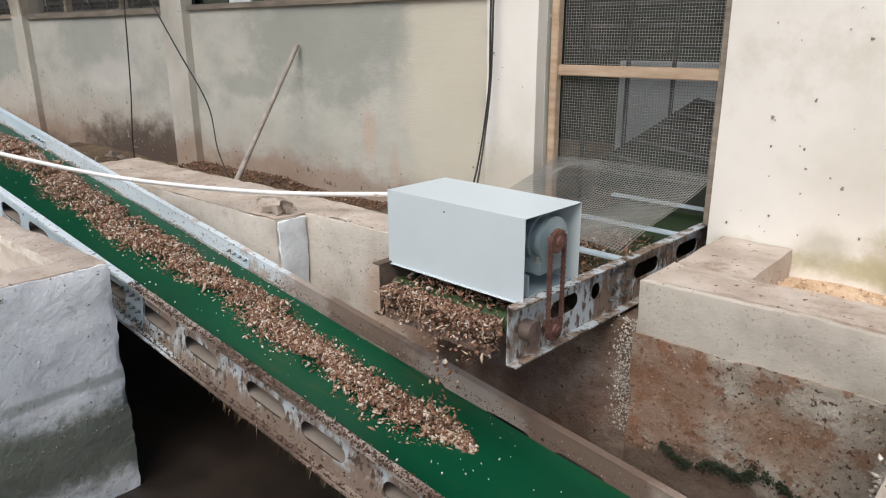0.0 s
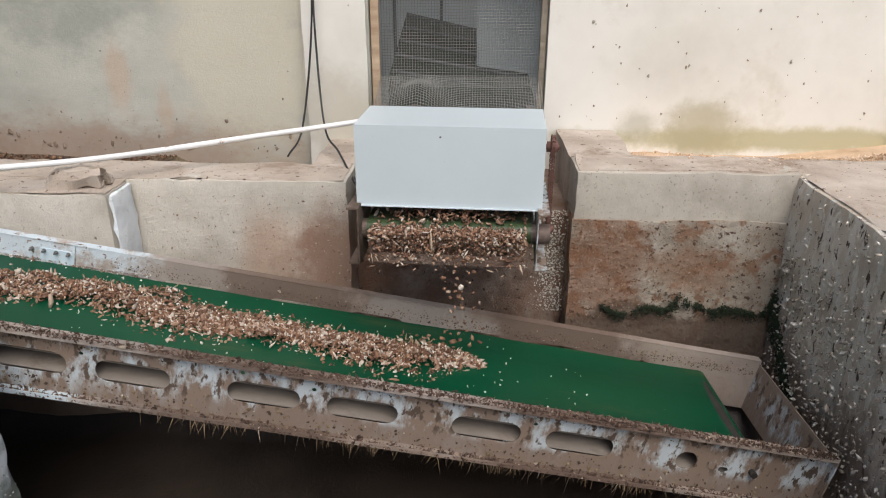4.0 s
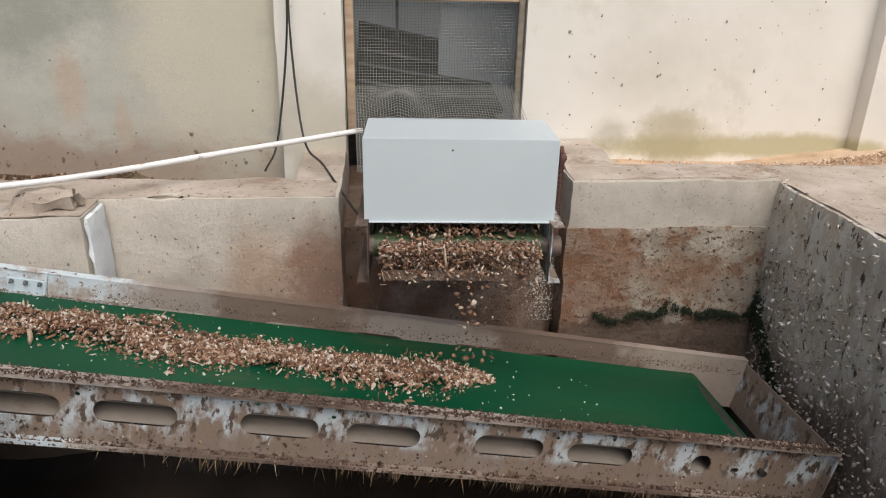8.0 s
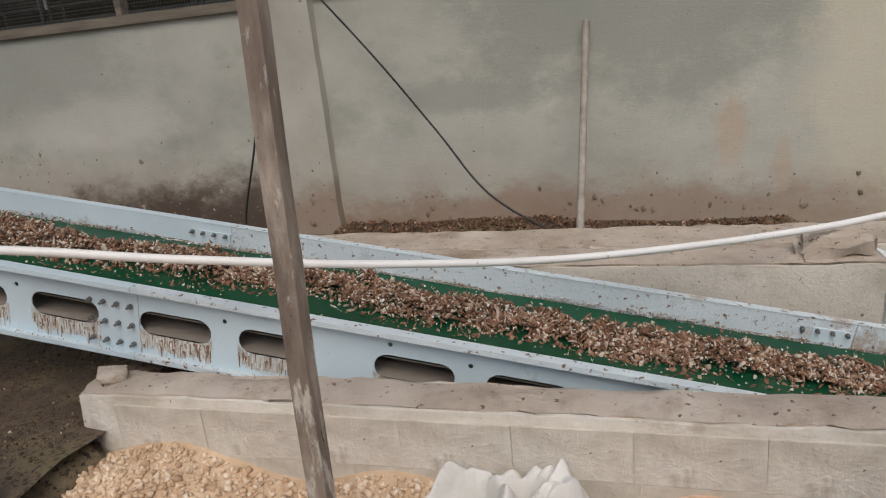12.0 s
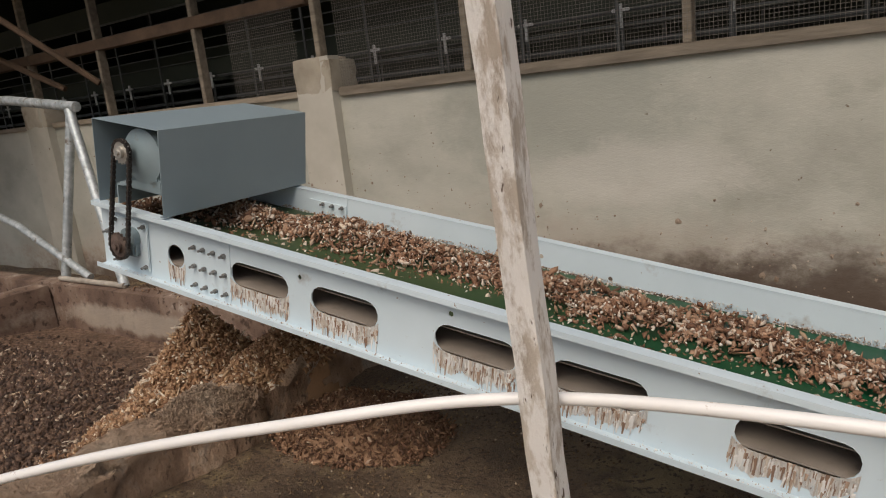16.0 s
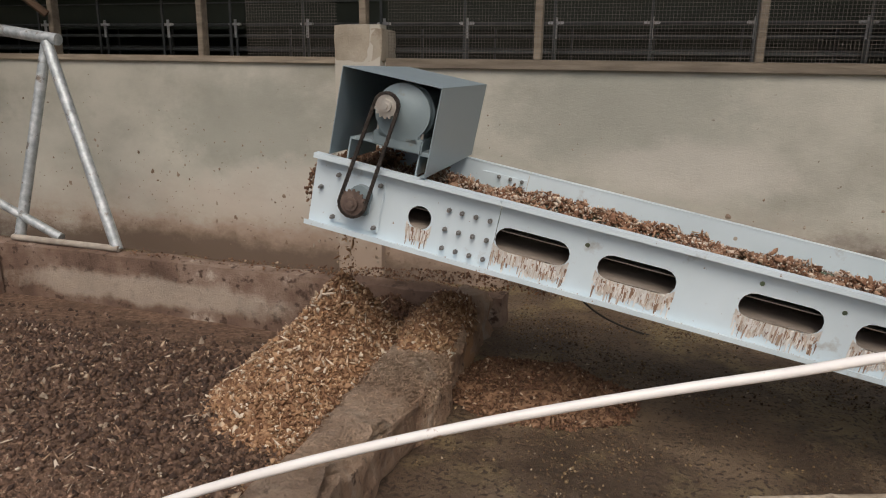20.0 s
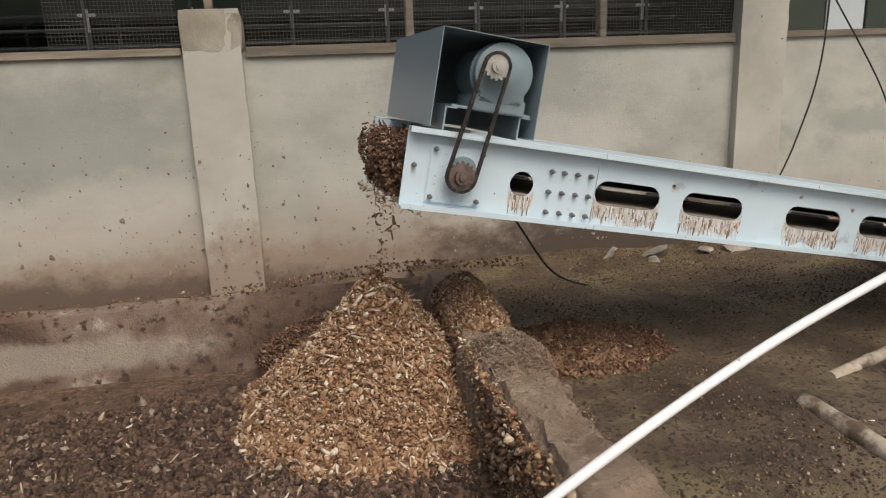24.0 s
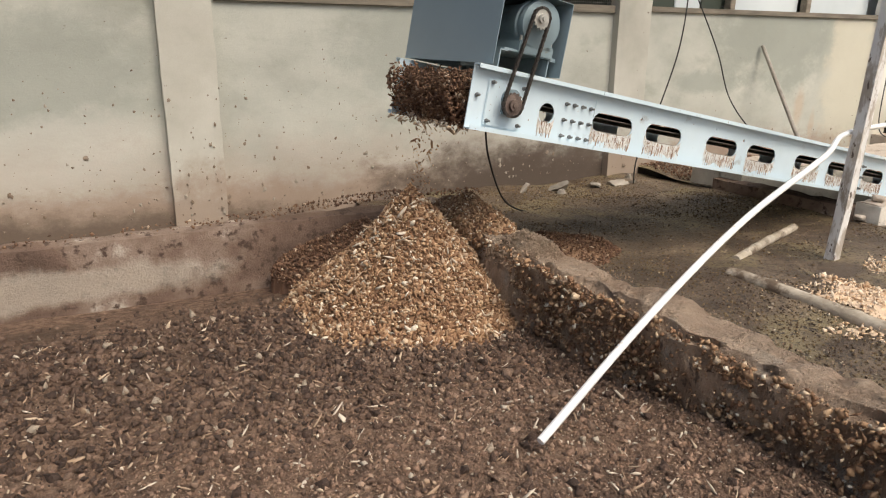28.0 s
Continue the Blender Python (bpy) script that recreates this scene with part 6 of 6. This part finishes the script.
strew("mud_crumbs", -10.0, -6.95, -0.8, 4.1, mud_h, 46000, 0.002, 0.0105, MUD_CRUMB, "small droppings strewn over the mud", "droppings", 24, 0.5, True, 2.2, keep=lambda x, y: min(1, max(0.10, 0.5 + 1.8 * nz(x, y, 1.4, 7) + 0.6 * nz(x, y, 4.0, 2))))
strew("ledge_grit", -0.85, 1.2, 3.30, 4.1, lambda x, y: (1.697 if y < 3.45 else 1.54 + 0.05 * nz(x, y, 2.1)), 2600, 0.003, 0.013, SAND, "sandy grit along the wall foot", "grit", 25, 0.5, True, 1.8, keep=lambda x, y: 0.12 if y < 3.42 else 1.0)
strew("pit_ledge_grit", 0.05, 1.6, 1.0, 3.4, lambda x, y: 1.692, 1500, 0.002, 0.010, SAND, "grit on the pit ledge", "grit", 26, 0.5, True, 2.0)
strew("trough_dirt", -6.9, -2.8, 3.46, 4.15, lambda x, y: (1.46 if x < -3.9 else 1.41) + 0.03 * nz(x, y, 2.1) + 0.10 * max(0, nz(x, y, 0.9, 3)), 7000, 0.003, 0.018, MANURE_OLD, "dirt in the trough along the wall", "dirt", 27, 0.5, True, 2.0)
strew("trough_droppings", -13.0, -9.6, 2.97, 4.15, lambda x, y: (1.645 if y < 3.16 else 1.31 + 0.03 * nz(x, y, 2.1)) + 0.08 * math.exp(-((x + 10.4) / 0.8) ** 2) * max(0, 1 - abs(y - 3.1) / 0.5), 9000, 0.004, 0.015, MANURE_OLD, "reddish brown droppings on and behind the retaining wall", "droppings", 29, 0.4, True, 1.6, keep=lambda x, y: 0.15 + 0.85 * math.exp(-((x + 10.5) / 0.9) ** 2))
strew("divider_crumbs", -10.32, -10.06, -0.9, 1.8, lambda x, y: 1.70, 700, 0.002, 0.009, DIVIDER, "dry crumbs on the divider wall", "droppings", 28, 0.4, True, 1.6)


# mud splashes on the wall
def splashes(name, x0, x1, z0, z1, n, seed, label, material, smax=0.011):
    g = np.random.default_rng(seed)
    x = g.uniform(x0, x1, n)
    z = z0 + (z1 - z0) * g.random(n) ** 1.7
    s = 0.002 + smax * g.random(n) ** 3
    ob = crumbs(name, np.stack([x, np.full(n, WY + 0.001), z], 1), s, material, flat=0.4, coarse=True)
    return tagged(ob, label, "mud splashes")


n = 420
x, y = g.normal(-10.62, 0.36, n), g.normal(1.95, 0.33, n)
d = np.hypot((x + 10.70) / 0.78, (y - 2.04) / 0.80).clip(0, 1)
straw_ob = crumbs("straw", np.stack([x, y, 1.275 + 0.615 * (1 - d) + 0.11 * np.exp(-(d / 0.30) ** 2)], 1), g.uniform(0.007, 0.014, n), STRAW, flat=0.2, long=5.0)
tagged(straw_ob, "straw and feather bits on the manure heap", "straw")
splashes("mud_splashes", -15.5, -9.5, 1.45, 2.75, 900, 31, "brown mud splashes on the wall", SPLAT_DRY, 0.012)
splashes("mud_splashes", -9.5, -3.0, 1.45, 2.2, 350, 32, "brown mud splashes on the wall", SPLAT_DRY)


def splats(name, x0, x1, z0, z1, n, seed, label, y=WY - 0.004, big=0.016):
    """Flat, ragged blotches of mud on the wall."""
    g = np.random.default_rng(seed)
    verts, faces = [], []
    for _ in range(n):
        cx, cz, r = g.uniform(x0, x1), z0 + (z1 - z0) * g.random() ** 1.5, 0.004 + big * g.random() ** 3
        k = len(verts)
        verts += [(cx + r * q * math.cos(a), y - 0.0015 * g.random(), cz + 1.3 * r * q * math.sin(a)) for a, q in zip(np.linspace(0, 2 * math.pi, 11)[:-1], g.uniform(0.45, 1.25, 10))]
        verts.append((cx, y - 0.005, cz))
        faces += [(k + i, k + (i + 1) % 10, k + 10) for i in range(10)]
    ob = from_arrays(name, verts, faces, SPLAT)
    return tagged(ob, label, "mud splashes", kind="stuff")


SPLAT = mat("mud_splat", [(0.3, (0.17, 0.115, 0.08)), (0.7, (0.34, 0.26, 0.20))], 12, 6, 0.9, bump=0.3, island=[(0.0, (0.20, 0.14, 0.10)), (0.35, (0.30, 0.235, 0.18)), (0.7, (0.38, 0.34, 0.28))])
splats("mud_splats", -11.3, -7.4, 1.5, 2.2, 150, 61, "brown mud blotches on the wall behind the conveyor")
splats("mud_splats", -14.8, -11.75, 1.5, 2.5, 110, 62, "brown mud blotches on the wall above the compost bed")
splats("mud_splats", -6.9, -3.0, 1.5, 1.75, 90, 63, "brown mud blotches at the foot of the wall")
splats("mould_spots", -1.2, 0.9, 1.75, 2.95, 70, 66, "small dark spots and spatter on the cream wall", big=0.007)
splats("mud_splats", -11.7, -11.34, 1.45, 2.4, 45, 64, "brown mud blotches on the pilaster", 4.092)
splats("mud_splats", -7.36, -6.96, 1.45, 2.0, 25, 65, "brown mud blotches on the pilaster", 4.092)

# moss and grime in the pit
n = 6500
x = -1.02 * g.random(n) ** 1.35
x = x[(np.sin(x * 17) + np.sin(x * 41 + 1) + 0.8 * np.sin(x * 83) + g.normal(0, 0.8, n)) > -0.9]
n = len(x)
line = 0.865 + 0.02 * np.sin(x * 9) + 0.018 * np.sin(x * 23)
spike = 0.10 * np.exp(-((x + 0.56) / 0.045) ** 2) + 0.05 * np.exp(-((x + 0.30) / 0.05) ** 2) + 0.14 * np.exp(-(x / 0.05) ** 2)
crumbs_ob = crumbs("moss", np.stack([x, 3.075 + g.normal(0, 0.006, n), line + g.normal(0, 0.009, n) - 0.05 * (g.random(n) < 0.15) * g.random(n) + spike * g.random(n) ** 1.6], 1), 0.002 + 0.007 * g.random(n) ** 2, MOSS, flat=0.4, coarse=True)
tagged(crumbs_ob, "dark green moss in a ragged line along the pit wall", "moss")
n = 2600
f = g.random(n) ** 1.4
y = 3.08 - 0.42 * f
crumbs_ob = crumbs("moss", np.stack([np.full(n, -0.010) + g.normal(0, 0.005, n), y, 0.90 - 0.42 * f + g.normal(0, 0.05, n) * (1 - 0.5 * f)], 1), g.uniform(0.004, 0.012, n), MOSS, flat=0.4, coarse=True)
tagged(crumbs_ob, "dark green moss running down from the pit corner", "moss")
n = 1500
z = g.uniform(0.75, 1.42, n)
crumbs_ob = crumbs("lime_splash", np.stack([-1.30 + 0.05 * g.normal(0, 1, n), 3.262 + 0.008 * g.normal(0, 1, n), z], 1), g.uniform(0.002, 0.008, n), SHELL, flat=0.4, coarse=True)
tagged(crumbs_ob, "pale splashed droppings below the cross conveyor", "droppings")

# thrown mortar and grit standing proud of the pit walls
n = 5200
y, z = g.uniform(-0.2, 3.05, n), g.uniform(0.25, 1.66, n)
keep = g.random(n) < np.where(z < 1.35, 1.0, 0.25)
p = np.stack([-0.016 + g.normal(0, 0.006, n), y, z], 1)[keep]
tagged(crumbs("mortar_flecks", p, 0.004 + 0.012 * g.random(len(p)) ** 1.5, FLECK, flat=0.35, coarse=True, long=1.0), "pale and dark flecks of thrown mortar on the pit end wall", "mortar flecks")
n = 2600
x, z = g.uniform(-1.18, 0.0, n), g.uniform(0.80, 1.40, n)
tagged(crumbs("wall_grit", np.stack([x, 3.082 + g.normal(0, 0.005, n), z], 1), 0.0015 + 0.005 * g.random(n) ** 2, FLECK_RUST, flat=0.3, coarse=True, long=1.5), "grit and dried spatter on the rusty pit wall", "grit")
n = 1500
x, z = -2.5 - 1.1 * g.random(n) ** 1.3, g.uniform(0.85, 1.56, n)
tagged(crumbs("wall_grit", np.stack([x, 3.056 + g.normal(0, 0.004, n), z], 1), 0.0015 + 0.0045 * g.random(n) ** 2, FLECK_RUST, flat=0.3, coarse=True, long=1.5), "grit and dried spatter beside the cross conveyor", "grit")
n = 1600
y, z = g.uniform(-1.0, 1.64, n), 0.62 + 0.95 * g.random(n) ** 1.5
tagged(crumbs("flaked_paint", np.stack([-3.733 + g.normal(0, 0.004, n), y, z], 1), 0.0015 + 0.006 * g.random(n) ** 3, FLECK_PAINT, flat=0.25, coarse=True), "flaking whitewash and dark grit on the wall end", "flaking paint")

# falling stream under both belt ends
n = 60
crumbs_ob = crumbs("falling_manure", np.stack([g.normal(-1.86, 0.05, n), g.normal(2.38, 0.03, n), g.uniform(1.02, 1.50, n)], 1), g.uniform(0.006, 0.016, n), MANURE, flat=0.4)
tagged(crumbs_ob, "manure falling from the cross conveyor onto the belt", "manure")

n = 110
z = g.uniform(1.98, 2.34, n)
crumbs_ob = crumbs("falling_manure", np.stack([-10.635 + g.normal(0, 0.035, n) - 0.04 * (2.3 - z), 2.02 + g.normal(0, 0.05, n), z], 1), 0.003 + 0.007 * g.random(n) ** 1.5, HEAP, flat=0.3, long=2.0)
tagged(crumbs_ob, "manure falling from the conveyor head onto the heap", "manure")

# ---- loose things in the mud ----
def bamboo(pts, r, label, joints):
    pts = [Vector(p) for p in pts]
    d = pts[-1] - pts[0]
    line, rad = [], []
    for k in range(41):
        f = k / 40
        j = min(abs(f - q) for q in joints)
        line.append(pts[0] + d * f + Vector((0.012 * math.sin(f * 7), 0.01 * math.sin(f * 5), 0)))
        rad.append(r * (1.14 if j < 0.014 else 1.0))
    bm = bmesh.new()
    bm_tube(bm, line, rad, 14)
    return tagged(part("bamboo_pole", bm, BAMBOO, smooth=50), label, "pole")


bamboo([(-8.972, 1.17, 1.462), (-9.03, -0.75, 1.462)], 0.045, "thick dirty bamboo pole lying in the mud", (0.16, 0.42, 0.68, 0.9))
bamboo([(-8.66, 1.385, 1.442), (-7.68, 1.69, 1.474)], 0.030, "half-buried bamboo pole lying in the mud", (0.3, 0.6, 0.85))
for k, (x, y, s) in enumerate(((-7.55, 3.75, 0.13), (-7.8, 3.8, 0.10), (-7.4, 3.7, 0.09), (-8.2, 3.85, 0.13), (-8.6, 3.9, 0.10), (-7.3, 3.85, 0.08), (-8.35, 3.6, 0.07))):
    c = rough_slab("rubble_stone", (-s, -s * 0.6, -s * 0.35), (s, s * 0.6, s * 0.4), RUBBLE, res=s * 0.5, amp=s * 0.3, chip=s * 0.25)
    c.matrix_world = Matrix.Translation((x, y, 1.42)) @ Euler((0.2 * k, 0.15 * k, 0.9 * k)).to_matrix().to_4x4()
    tagged(c, "broken concrete rubble at the wall foot", "rubble", "rubble pieces")
for k, (x, y) in enumerate(((-7.00, 1.60), (-6.86, 1.565))):
    s = 0.05 + 0.015 * k
    c = rough_slab("broken_block", (-s, -s * 0.7, -s * 0.5), (s, s * 0.7, s * 0.5), COPING, res=s * 0.5, amp=s * 0.25, chip=s * 0.2)
    c.matrix_world = Matrix.Translation((x, y, 1.62 + s * 0.35 if k else 1.5)) @ Euler((0.1 * k, 0.2, 0.7 * k)).to_matrix().to_4x4()
    tagged(c, "broken lump of concrete at the end of the low wall", "rubble", "rubble pieces")
cable([(-9.95, 2.45, 2.26), (-9.72, 2.75, 1.97), (-9.42, 3.0, 1.60), (-9.1, 3.16, 1.43), (-8.9, 3.2, 1.42)], 0.007, "black cable hanging from the conveyor into the mud")


# ---- the crumpled sack ----
def sack(cx, cy, cz):
    """A sack thrown down: a curled ring of cloth with a band folded over it, raised to a mouth and falling away."""
    def ridge(x, y, a, b, ha, hb, w_left, w_right):
        ax, ay, bx, by = *a, *b
        ln = math.hypot(bx - ax, by - ay)
        t = ((x - ax) * (bx - ax) + (y - ay) * (by - ay)) / ln ** 2
        d = ((x - ax) * (by - ay) - (y - ay) * (bx - ax)) / ln
        end = max(0, -t, t - 1) * ln
        w = w_right if d > 0 else w_left
        return (ha + (hb - ha) * max(0, min(1, t))) * math.exp(-(abs(d) / w) ** 3 - (end / 0.05) ** 2)

    def h(x, y):
        r = math.hypot((x + 0.145) / 0.135, (y - 0.02) / 0.14)
        turn = math.atan2(y - 0.02, x + 0.145)
        ring = (0.080 + 0.055 * math.sin(turn) + 0.015 * math.sin(turn * 3 + 1)) * math.exp(-((r - 0.95) / 0.25) ** 2)
        band = ridge(x, y, (-0.10, -0.175), (0.15, 0.115), 0.075, 0.165, 0.062, 0.085)
        skirt = ridge(x, y, (0.155, 0.10), (0.265, -0.06), 0.15, 0.07, 0.05, 0.075)
        tail = ridge(x, y, (-0.06, 0.13), (0.10, 0.15), 0.10, 0.13, 0.03, 0.03)
        base = max(ring, band, skirt, tail)
        along = (x + y) * 0.7071
        across = (x - y) * 0.7071
        fold = (0.060 if r > 0.8 or x > 0 else 0.016) * abs(noise.noise(Vector((across * 24, along * 6, 0.4)))) + 0.046 * abs(noise.noise(Vector((x * 15, y * 15, 2.4)))) + 0.007 * noise.noise(Vector((x * 45, y * 45, 5.0)))
        return base + fold * min(1, base / 0.05)
    nx, ny = 150, 112
    xs, ys = np.linspace(-0.33, 0.37, nx + 1), np.linspace(-0.26, 0.26, ny + 1)
    verts = [(cx + x + 0.01 * nz(x, y, 14), cy + y + 0.01 * nz(x, y, 14, 4), cz + h(x, y) - 0.03) for y in ys for x in xs]
    faces, green = [], []
    for j in range(ny):
        for i in range(nx):
            k = j * (nx + 1) + i
            q = (k, k + 1, k + nx + 2, k + nx + 1)
            if max(verts[v][2] for v in q) > cz - 0.018:
                faces.append(q)
                x, y = xs[i], ys[j]
                streak = abs(y + 0.05 + 0.5 * (x + 0.16)) < 0.026 + 0.016 * nz(x, y, 30) and -0.25 < x < -0.07 or math.hypot(x + 0.21, y - 0.03) < 0.03 + 0.02 * nz(x, y, 25)
                if streak:
                    green.append(q)
    ob = from_arrays("sack", verts, faces, SACKCLOTH, smooth=75)
    tagged(ob, "crumpled white woven sack with green print lying on the meal", "sack")
    from_arrays("green_print", [(x, y, z + 0.003) for x, y, z in verts], green, SACKGREEN, ob, "faded green printed patch", smooth=60)


sack(-5.19, 1.215, 1.345)

# ---- single blocks of the low wall's inner face, laid last ----
bm = bmesh.new()
bm_box(bm, (-0.1944, 0, -0.0944), (0.1944, 0.02, 0.0944), 0.0012)
first = part("block", bm, BLOCKWALL, bay)
first.matrix_basis = Matrix.Translation((-4.25, 1.4505, 1.475))
for row in range(3):
    for k in range(8):
        if row == 0 and k == 0:
            continue
        x = -4.25 - 0.39 * k - (0.195 if row % 2 else 0)
        if x < -6.85:
            continue
        share("block", first.data, Matrix.Translation((x, 1.4505 + 0.001 * ((k * 7 + row) % 3), 1.475 - 0.19 * row)), bay)
